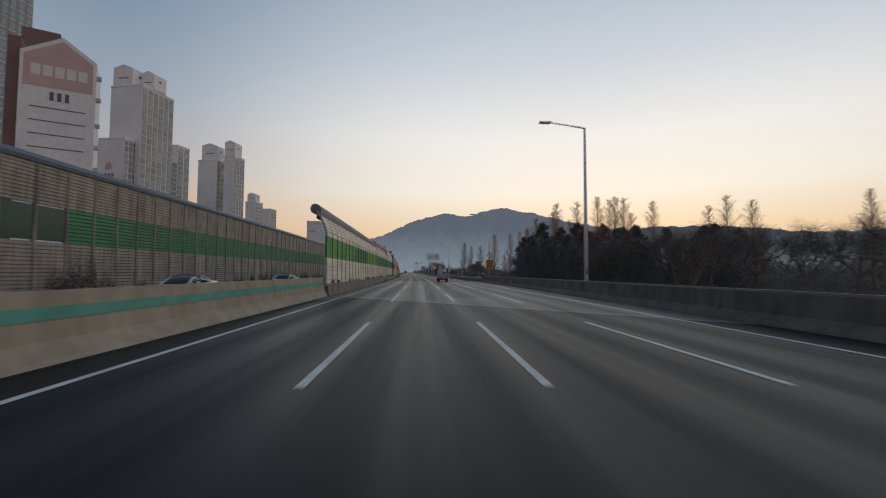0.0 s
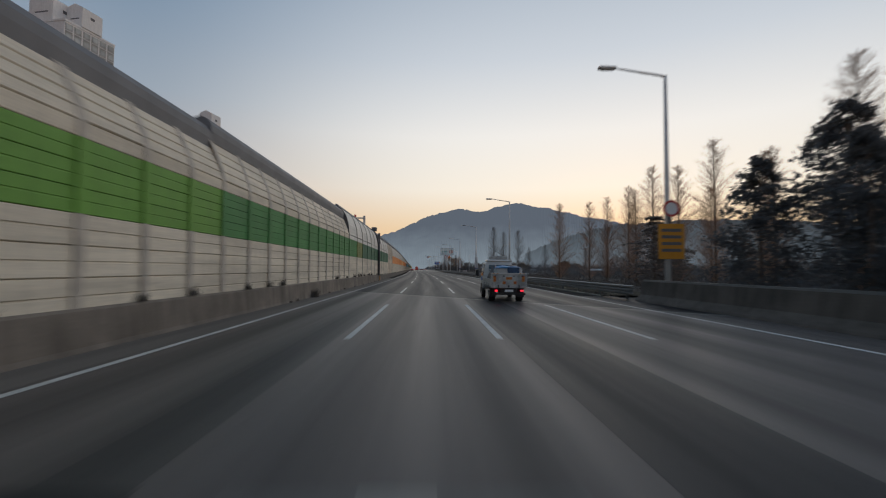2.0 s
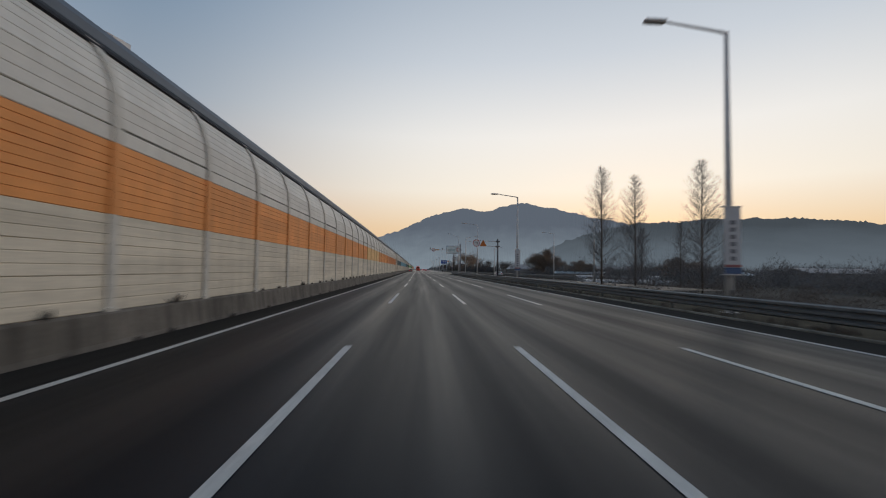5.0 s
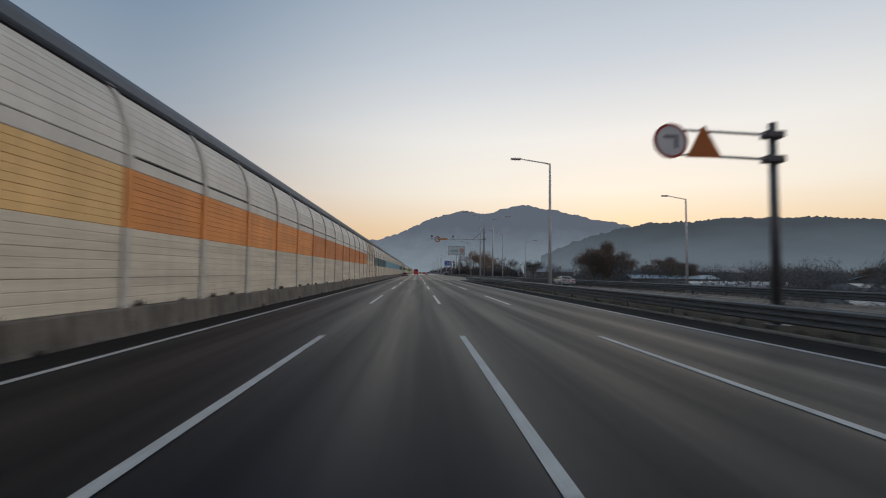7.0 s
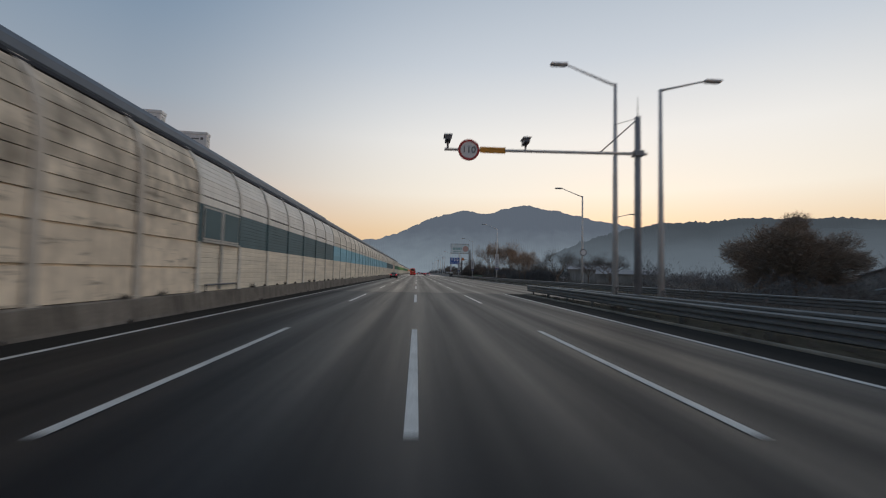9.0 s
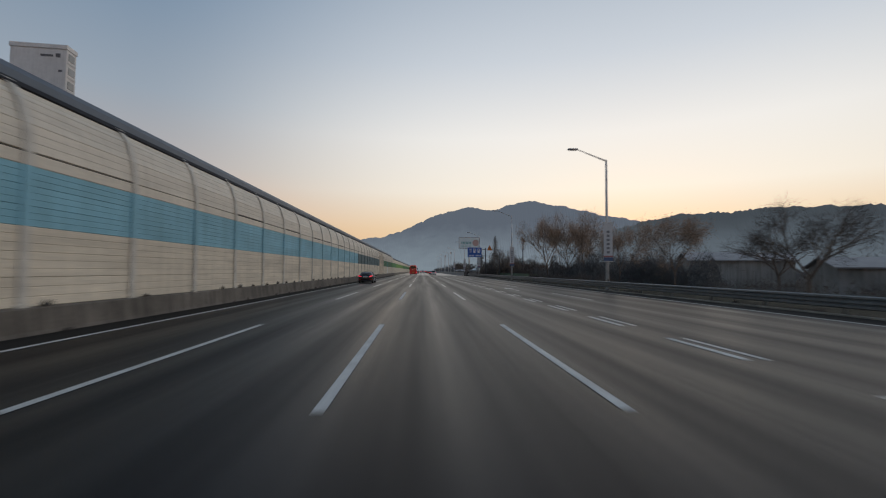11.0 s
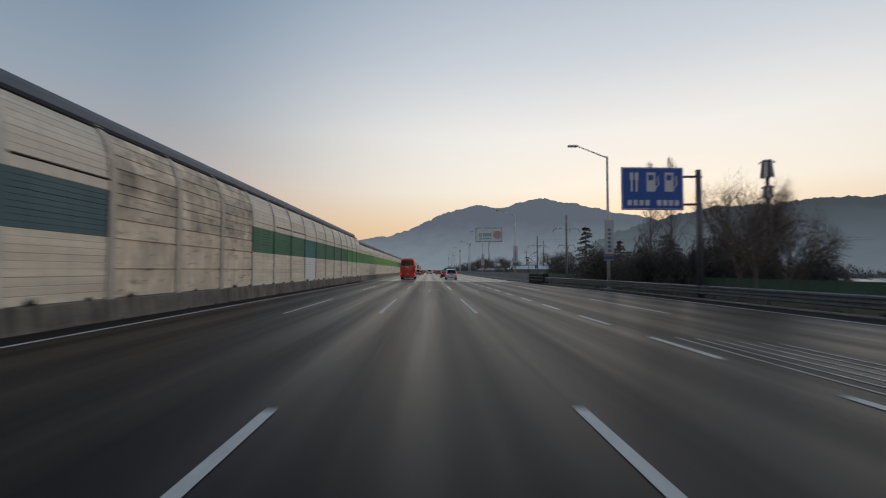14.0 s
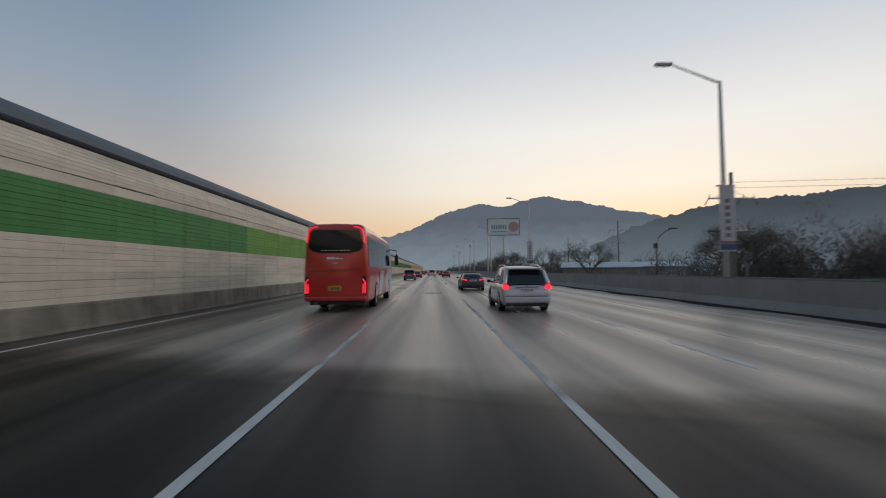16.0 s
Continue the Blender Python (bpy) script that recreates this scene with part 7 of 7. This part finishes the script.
    if suv:
        part("spoiler", box(-0.66, 0.66, 0.22, 0.5, 1.62, 1.67, 0.02), paint_m, k)
        part("tailgate_trim", box(-0.45, 0.45, -0.01, 0.05, 0.955, 0.975, 0.008), M_CHROME, k)
        part("wiper", tube([(0.1, 0.13, 1.16), (0.5, 0.10, 1.15)], 0.012, 5), M_TRIM, k)
        part("panel_gap", box(-0.80, 0.80, -0.012, 0.03, 0.61, 0.622), M_TRIM, k)
    else:
        part("boot_lip", box(-0.72, 0.72, 0.06, 0.22, 1.045, 1.065, 0.012), paint_m, k)
        part("aerial", box(-0.02, 0.02, 1.6, 1.75, 1.40, 1.47, 0.012), paint_m, k)
        part("sunroof", box(-0.42, 0.42, 1.75, 2.55, 1.425, 1.437, 0.01), M_GLASS, k)
    return k


def ring_x(x0, x1, y, z, r0, r1, n=22):
    """A half ring round a wheel, thickness from x0 to x1."""
    bm = bmesh.new()
    q = [[bm.verts.new((x, y + r * math.cos(a), z + r * math.sin(a))) for a in [math.pi * (i / n * 1.16 - 0.08) for i in range(n + 1)]] for r, x in ((r0, x0), (r1, x0), (r1, x1), (r0, x1))]
    for j in range(4):
        for i in range(n):
            bm.faces.new((q[j][i], q[j][i + 1], q[(j + 1) % 4][i + 1], q[(j + 1) % 4][i]))
    bmesh.ops.recalc_face_normals(bm, faces=bm.faces)
    return bm


black = car("glossy black saloon car with lit red tail lamps", M_BLACK)
black.matrix_basis = rm(382.5, -4.05)
suv_car = car("silver estate-bodied off-roader with lit red tail lamps", M_SILVER, "suv")
suv_car.matrix_basis = rm(488.8, 7.22)
grey_car = car("dark grey saloon car with lit brake lamps", M_DGREY)
grey_car.matrix_basis = rm(507.0, 6.85)
white_car = car("white saloon car driving on the ramp", M_WHITE, "sedan", "car", M_TAIL_DIM)
white_car.matrix_basis = rm(266.0, 20.4, -0.1, -2)
red_car = car("red saloon car far ahead in traffic", M_DKRED)
red_car.matrix_basis = rm(574.0, 6.9)
green_suv = car("grey-green off-roader far ahead in traffic", M_DKGREEN, "suv")
green_suv.matrix_basis = rm(546.0, 0.0)
for src, s, x in ((red_car, 566.0, 0.6), (suv_car, 592.0, 3.7), (grey_car, 604, 6.6), (red_car, 625, 3.2), (black, 640, 0.1), (suv_car, 660, 3.6), (red_car, 690, 6.9), (grey_car, 730, 0.0), (white_car, 760, 3.5)):
    copy_thing(src, rm(s, x))
opp = car("pale car with lit headlamps on the opposite lanes", M_WHITE, "sedan", "car", M_TAIL_DIM)
opp.matrix_basis = rm(33.2, -13.5, 0, 180)
for side in (-1, 1):
    part("head_lamp_glow", box(side * 0.66 - 0.14, side * 0.66 + 0.14, 4.57, 4.62, 0.60, 0.69, 0.02), M_HEAD, opp, "lit white headlamp")
copy_thing(opp, rm(54.0, -14.0, 0, 180))


def coach(label):
    """A motor coach, 12 m long, rear at the origin, facing +y."""
    b = thing("bus", label, "bus")
    hw, L = 1.25, 11.9
    st = []
    for y, f, top, lo in ((-0.02, 0.90, 3.30, 0.52), (0.04, 0.965, 3.40, 0.46), (0.18, 0.995, 3.44, 0.42), (0.6, 1.0, 3.45, 0.38), (3.0, 1.0, 3.45, 0.36), (8.0, 1.0, 3.45, 0.36), (11.0, 1.0, 3.42, 0.36), (11.6, 0.985, 3.3, 0.38), (11.9, 0.90, 2.9, 0.45)):
        w = hw * f
        st.append((y, [(0.0, lo), (w * 0.92, lo), (w * 0.99, lo + 0.10), (w, lo + 0.5), (w, 1.7), (w * 0.94, 2.9), (w * 0.905, top - 0.22), (w * 0.845, top - 0.07), (w * 0.73, top), (0.0, top + 0.03)]))
    part("body", loft(st), M_RED, b, smooth=True)
    # rear window: wide, with a drooping lower edge
    bm = bmesh.new()
    o = [(-0.96, 3.06), (-0.90, 3.17), (-0.80, 3.21), (0.80, 3.21), (0.90, 3.17), (0.96, 3.06), (1.05, 2.62), (1.03, 2.50), (0.90, 2.38), (0.55, 2.31), (-0.55, 2.31), (-0.90, 2.38), (-1.03, 2.50), (-1.05, 2.62)]
    add_prism(bm, o, -0.045, 0.06)
    bmesh.ops.recalc_face_normals(bm, faces=bm.faces)
    part("rear_window", bm, M_GLASS, b, "dark tinted rear window")
    for i in range(8):
        part("lettering", box(-0.56 + i * 0.145, -0.47 + i * 0.145, -0.055, -0.04, 2.385, 2.425), M_CHROME, b)
    for i, (x, w) in enumerate(((-0.34, 0.3), (0.0, 0.12), (0.16, 0.12))):
        part("lettering", box(x, x + w, -0.035, 0.0, 2.06, 2.15 - 0.02 * i), M_SIGNWHITE, b)
    part("emblem", box(-0.12, 0.08, -0.035, 0.0, 1.88, 1.93), M_CHROME, b)
    part("engine_hatch_gap", box(-0.98, 0.98, -0.03, 0.02, 1.60, 1.612), M_TRIM, b)
    for x in (-0.98, 0.98):
        part("engine_hatch_gap", box(x - 0.006, x + 0.006, -0.03, 0.02, 0.66, 1.6), M_TRIM, b)
    pl = part("number_plate", box(-0.28, 0.22, -0.05, -0.01, 0.84, 1.04, 0.01), M_PLATE_Y, b, "yellow number plate")
    for i in range(5):
        part("lettering", box(-0.2 + i * 0.075, -0.15 + i * 0.075, -0.055, -0.048, 0.89, 0.98), M_LETTER_DARK, pl)
    for side in (-1, 1):
        part("marker_lamp", tube([(side * 1.11, -0.02, 2.70), (side * 1.075, -0.025, 3.05), (side * 1.03, -0.015, 3.20), (side * 0.92, -0.01, 3.29), (side * 0.70, -0.01, 3.33)], 0.022, 6), M_TAIL, b, "lit red corner strip")
        lc = part("tail_lamp", box(side * 1.1 - 0.09, side * 1.1 + 0.09, -0.03, 0.16, 0.68, 1.42, 0.04), M_TRIM, b, "black cluster with lit red strips")
        part("lamp_strip", tube([(side * 1.14, -0.045, 0.74), (side * 1.14, -0.045, 1.16), (side * 1.05, -0.05, 1.30)], 0.026, 6), M_TAIL, lc)
        part("lamp_strip", tube([(side * 1.06, -0.045, 0.74), (side * 1.06, -0.045, 1.1)], 0.02, 6), M_TAIL, lc)
        # side windows, doors, wheels
        x0, x1 = side * hw - 0.02 * side, side * hw + 0.012 * side
        for i in range(7):
            y0 = 0.35 + i * 1.52
            bm = box(min(x0, x1), max(x0, x1), y0, y0 + 1.49, 1.78, 2.98, 0.004)
            for v in bm.verts:
                v.co.x -= side * hw * 0.06 * (v.co.z - 1.7) / 1.2
            part("side_window", bm, M_GLASS, b)
        bm = bmesh.new()
        v = [bm.verts.new((side * (hw + 0.006), y, z)) for y, z in ((2.6, 0.5), (5.2, 0.5), (6.6, 1.62), (4.6, 1.62), (4.2, 1.0), (3.2, 1.5))]
        bm.faces.new(v)
        part("swoosh", bm, M_WHITE, b, "white painted swoosh")
        bm = bmesh.new()
        v = [bm.verts.new((side * (hw + 0.006), y, z)) for y, z in ((7.4, 0.42), (11.3, 0.42), (11.3, 1.7), (8.4, 1.7), (6.9, 1.2))]
        bm.faces.new(v)
        part("swoosh", bm, M_WHITE, b, "white painted flank")
        for y in (2.9, 9.3):
            part("wheel_arch", ring_x(side * 1.18, side * 1.262, y, 0.5, 0.53, 0.62), M_TRIM, b)
            wheel(b, side * 1.10, y, 0.5, 0.30, M_RIM, 8)
        part("mirror_arm", tube([(side * 1.15, 11.6, 2.95), (side * 1.5, 12.05, 2.9), (side * 1.52, 12.05, 2.6)], 0.035, 6), M_TRIM, b)
        part("wing_mirror", box(side * 1.52 - 0.12, side * 1.52 + 0.12, 11.95, 12.12, 1.95, 2.6, 0.04), M_TRIM, b)
        part("luggage_door_gap", box(min(x0, x1), max(x0, x1), 4.0, 4.012, 0.5, 1.6), M_TRIM, b)
    part("bumper", box(-1.18, 1.18, -0.09, 0.2, 0.46, 0.62, 0.05), M_RED, b)
    part("valance", box(-1.0, 1.0, 0.02, 0.3, 0.30, 0.47, 0.02), M_TRIM, b, "black lower valance")
    part("exhaust", tube([(-0.75, -0.06, 0.36), (-0.75, 0.4, 0.36)], 0.06, 10), M_DARK, b)
    part("body_crease", tube([(-1.17, -0.005, 1.72), (-0.6, -0.045, 1.66), (0.6, -0.045, 1.66), (1.17, -0.005, 1.72)], 0.018, 6), M_RED, b)
    part("underbody", box(-1.05, 1.05, 0.3, 11.4, 0.28, 0.42), M_TRIM, b)
    part("roof_unit", box(-0.8, 0.8, 4.0, 7.2, 3.44, 3.62, 0.08), M_RED, b)
    return b


bus = coach("bright red motor coach with dark windows and lit tail strips")
bus.matrix_basis = rm(489.6, -0.05, 0, 0.5)


def flatbed(label):
    """A one-tonne flatbed truck with a load under sheets, rear at the origin, facing +y."""
    t = thing("truck", label, "truck")
    hw = 0.87
    # cab
    st = []
    for y, lo, top, f in ((3.42, 0.62, 1.96, 0.95), (3.50, 0.55, 2.0, 0.99), (4.2, 0.48, 2.02, 1.0), (4.55, 0.45, 1.94, 0.99), (4.98, 0.42, 1.30, 0.985), (5.12, 0.42, 1.12, 0.94)):
        w = hw * f
        up = 0.86 if top > 1.5 else 0.97
        st.append((y, [(0.0, lo), (w * 0.95, lo), (w, lo + 0.1), (w, 1.12 if top > 1.2 else 0.95), (w * (0.93 if top > 1.5 else 0.98), top * 0.5 + 0.62 if top > 1.5 else 1.05), (w * up, top - 0.1), (w * up * 0.93, top), (0.0, top + 0.02)]))
    cab = part("cab", loft(st), M_WHITE, t, smooth=True)
    part("roof_cap", box(-0.66, 0.66, 3.46, 4.3, 1.98, 2.14, 0.06), M_WHITE, t, "raised white roof cap")
    part("roof_bar", box(-0.66, 0.66, 3.40, 3.48, 2.02, 2.09, 0.02), M_WHITE, t)
    for i in range(3):
        part("rear_window", box(-0.56 + i * 0.39, -0.22 + i * 0.39, 3.385, 3.44, 1.48, 1.84, 0.03), M_BLUEGLASS, cab)
    part("window_bar", box(-0.62, 0.62, 3.36, 3.40, 1.56, 1.59, 0.008), M_WHITE, cab)
    for side in (-1, 1):
        bm = bmesh.new()
        q = [(3.62, 1.25), (4.75, 1.22), (4.42, 1.86), (3.66, 1.88)]
        a = [bm.verts.new((side * (hw * (0.995 if z < 1.5 else 0.90) + 0.006), y, z)) for y, z in q]
        b = [bm.verts.new((v.co.x - side * 0.05, v.co.y, v.co.z)) for v in a]
        bm.faces.new(a), bm.faces.new(b[::-1])
        for i in range(4):
            bm.faces.new((a[i], a[(i + 1) % 4], b[(i + 1) % 4], b[i]))
        bmesh.ops.recalc_face_normals(bm, faces=bm.faces)
        part("side_window", bm, M_GLASS, cab)
        part("door_handle", box(side * hw - 0.02, side * hw + 0.025, 3.68, 3.86, 1.02, 1.06, 0.01), M_TRIM, cab)
        part("door_notice", box(side * hw - 0.005, side * hw + 0.008, 3.95, 4.45, 0.98, 1.18), M_SIGNBLUE, cab, "dark blue lettered plate")
        part("mirror_arm", tube([(side * hw * 0.95, 4.7, 1.45), (side * (hw + 0.16), 4.8, 1.45)], 0.02, 6), M_TRIM, cab)
        part("wing_mirror", box(side * (hw + 0.2) - 0.09, side * (hw + 0.2) + 0.09, 4.72, 4.84, 1.22, 1.56, 0.03), M_TRIM, cab)
        part("wheel_arch", ring_x(side * 0.78, side * 0.885, 4.35, 0.34, 0.37, 0.47), M_TRIM, t)
        wheel(t, side * 0.76, 4.35, 0.33, 0.2, M_RIM, 6)
        wheel(t, side * 0.70, 1.15, 0.29, 0.3, M_RIM, 6)
        sb = part("side_board", box(side * 0.85 - 0.025, side * 0.85 + 0.025, 0.05, 3.28, 0.78, 1.14, 0.012), M_GRIME, t)
        for y in (0.9, 1.8, 2.6):
            part("hinge", box(side * 0.885 - 0.012, side * 0.885 + 0.012, y, y + 0.08, 0.76, 0.9), M_STEEL, sb)
        part("corner_post", box(side * 0.83 - 0.04, side * 0.83 + 0.04, 0.0, 0.08, 0.72, 1.42, 0.012), M_WHITE, t)
        part("tail_lamp", box(side * 0.62 - 0.07, side * 0.62 + 0.07, -0.06, 0.02, 0.52, 0.61, 0.02), M_TAIL, t, "glowing red tail lamp")
        part("mudguard", box(side * 0.70 - 0.17, side * 0.70 + 0.17, 0.72, 0.75, 0.22, 0.66), M_TRIM, t)
    part("bed", box(-0.85, 0.85, 0.02, 3.32, 0.68, 0.78, 0.01), M_STEEL, t)
    part("chassis", box(-0.4, 0.4, 0.1, 4.6, 0.42, 0.66, 0.02), M_TRIM, t)
    tg = part("tailgate", box(-0.85, 0.85, -0.03, 0.02, 0.76, 1.38, 0.012), M_GRIME, t, "grimy white tailgate")
    part("lip", box(-0.86, 0.86, -0.045, 0.03, 1.36, 1.42, 0.012), M_WHITE, tg)
    for x, w, z, h in ((-0.76, 0.13, 1.00, 0.28), (0.63, 0.13, 1.00, 0.28), (-0.15, 0.30, 1.10, 0.12), (-0.31, 0.14, 0.88, 0.14), (0.22, 0.14, 0.88, 0.14)):
        rp = part("reflector", box(x, x + w, -0.045, -0.025, z, z + h, 0.006), M_SIGNAMBER, tg, "amber plate with red diagonal stripes")
        k = max(2, round(max(w, h) / 0.07))
        for i in range(k):
            bm = bmesh.new()
            u = (i + 0.2) / k
            c = [(x + 0.01, z + h * u), (x + w - 0.01, z + h * (u + 0.12)), (x + w - 0.01, z + h * (u + 0.12) + 0.03), (x + 0.01, z + h * u + 0.03)] if h > w else [(x + w * u, z + 0.01), (x + w * u + 0.035, z + 0.01), (x + w * u + 0.065, z + h - 0.01), (x + w * u + 0.03, z + h - 0.01)]
            bm.faces.new([bm.verts.new((p, -0.049, q)) for p, q in c])
            part("stripe", bm, M_SIGNRED, rp)
    for x in (-0.7, -0.28, 0.2, 0.62):
        part("latch", box(x, x + 0.07, -0.055, -0.02, 1.24, 1.30, 0.01), M_TRIM, tg)
    for x in (-0.78, -0.6, 0.5, 0.68):
        part("lip_mark", box(x, x + 0.1, -0.052, -0.04, 1.375, 1.405), M_SIGNAMBER, tg)
    part("lower_rail", box(-0.84, 0.84, -0.05, 0.0, 0.70, 0.80, 0.012), M_GRIME, tg)
    for x in (-0.55, -0.05, 0.45):
        part("hinge", box(x, x + 0.06, -0.065, -0.02, 0.72, 0.84, 0.01), M_TRIM, tg)
    part("roof_sign", box(-0.5, 0.5, 3.7, 3.9, 2.16, 2.34, 0.02), M_GRIME, t, "grey roof sign box")
    for z in (1.50, 1.42):
        part("guard_bar", tube([(-0.55, 3.36, z), (0.62, 3.36, z)], 0.016, 6), M_WHITE, t)
    part("spare_wheel", tube([(0.0, 0.5, 0.38), (0.0, 0.5, 0.52)], 0.29, 18), M_TYRE, t)
    part("bumper", box(-0.8, 0.8, -0.02, 0.08, 0.36, 0.46, 0.015), M_TRIM, t)
    part("number_plate", box(-0.2, 0.2, -0.04, -0.015, 0.50, 0.62, 0.008), M_PLATE, t)
    part("head_board", box(-0.85, 0.85, 3.28, 3.34, 0.78, 1.35, 0.01), M_WHITE, t)

    def heap(y0, y1, z0, h, w, seed, jag):
        bm = bmesh.new()
        rows = []
        for i in range(13):
            y = y0 + (y1 - y0) * i / 12
            e = math.sin(math.pi * min(max(i / 12, 0.04), 0.96)) ** 0.35
            row = []
            for j in range(13):
                x = -w + 2 * w * j / 12
                f = math.sin(math.pi * min(max(j / 12, 0.02), 0.98)) ** 0.4
                row.append(bm.verts.new((x, y, z0 + h * e * f * (1 + jag * noise.noise(Vector((x * 2.5, y * 2.5, seed)))))))
            rows.append(row)
        for a, b in zip(rows, rows[1:]):
            for j in range(12):
                bm.faces.new((a[j], a[j + 1], b[j + 1], b[j]))
        ed = [rows[0], [r[-1] for r in rows], rows[-1][::-1], [r[0] for r in rows][::-1]]
        lo = {}
        for seg in ed:
            for v in seg:
                if v not in lo:
                    lo[v] = bm.verts.new((v.co.x, v.co.y, z0 - 0.01))
            for a, b in zip(seg, seg[1:]):
                bm.faces.new((a, b, lo[b], lo[a]))
        bmesh.ops.recalc_face_normals(bm, faces=bm.faces)
        return bm

    part("tarpaulin", heap(0.9, 3.24, 0.79, 0.90, 0.80, 3.0, 0.75), mat("dark_tarpaulin", (0.05, 0.05, 0.055), 0.6, var=0.3, scale=3, bump=0.6, bscale=5), t, "crumpled dark grey tarpaulin", smooth=True)
    foam = mat("white_foam", (0.52, 0.52, 0.50), 0.8, var=0.15, scale=3, bump=0.2)
    for x0, x1, y0, y1, z0, z1 in ((-0.62, 0.0, 0.12, 0.85, 0.79, 1.70), (0.02, 0.68, 0.10, 0.9, 0.79, 1.69)):
        part("white_sack", box(x0, x1, y0, y1, z0, z1, 0.12), foam, t, "bulging white sack", smooth=True)
    blue = mat("blue_sheet", (0.04, 0.21, 0.46), 0.5, var=0.2, scale=4, bump=0.5, bscale=8)
    part("blue_sheet", heap(0.08, 1.0, 1.66, 0.10, 0.60, 8.0, 1.2), blue, t, "bright blue plastic sheet", smooth=True)
    part("blue_flap", box(-0.06, 0.52, 0.05, 0.09, 1.42, 1.70, 0.015), mat("dull_blue_sheet", (0.03, 0.07, 0.14), 0.6, var=0.25, scale=4, bump=0.5, bscale=8), t, "hanging dull blue flap")
    part("bundle", tube([(-0.3, 1.2, 1.55), (0.3, 1.35, 1.72), (0.62, 1.3, 1.70)], 0.10, 8), M_DGREY, t, "dark rolled bundle", smooth=True)
    return t


truck = flatbed("grimy white flatbed truck with sacks and a dark tarpaulin")
truck.matrix_basis = rm(82.6, 3.95, 0, -0.5)

# ---- weeds and dirt at the foot of the barrier posts ----
rng = random.Random(77)
vs, fs = [], []


def tuft(s, x, z, size, n):
    """A tuft of dry blades and crumbs."""
    c = rd(s, x, z)
    for _ in range(n):
        a = rng.random() * 6.283
        r = abs(rng.gauss(0, 0.45)) * size
        p = c + Vector((math.cos(a) * r * 0.35, math.sin(a) * r, 0))
        d = Vector((rng.gauss(0, 0.4), rng.gauss(0, 0.6), 1)).normalized() * size * rng.uniform(0.3, 1.0)
        w = Vector((rng.gauss(0, 1), rng.gauss(0, 1), 0)).normalized() * 0.012
        i = len(vs)
        vs.extend([p - w, p + w, p + d])
        fs.append((i, i + 1, i + 2))


s = 35.4
while s < 482:
    if rng.random() < 0.75:
        tuft(s + rng.uniform(-0.2, 0.2), -6.43, 0.83 if s < 121.4 else 0.69, rng.uniform(0.12, 0.3) * (1.6 if s < 121 else 1.0), 60)
    if rng.random() < 0.6:
        tuft(s + rng.uniform(-1, 1), -6.28, 0.0, rng.uniform(0.08, 0.22), 50)
    s += 2.0
tuft(86.1, -6.22, 0.0, 0.6, 320)
for _ in range(420):
    s = rng.uniform(88, 300)
    tuft(s, 10.95 + abs(rng.gauss(0, 0.2)), 0.0, rng.uniform(0.12, 0.4), 45)
for _ in range(260):
    s = rng.uniform(304, 470)
    tuft(s, kerb(s) + rng.uniform(0.15, 0.6), 0.0, rng.uniform(0.12, 0.4), 45)
me = bpy.data.meshes.new("weeds")
me.from_pydata(vs, [], fs)
me.materials.append(M_SCRUB)
tagged(new("weeds", me), "dry dark weeds rooted along barriers and guardrails", "weeds", kind="stuff")
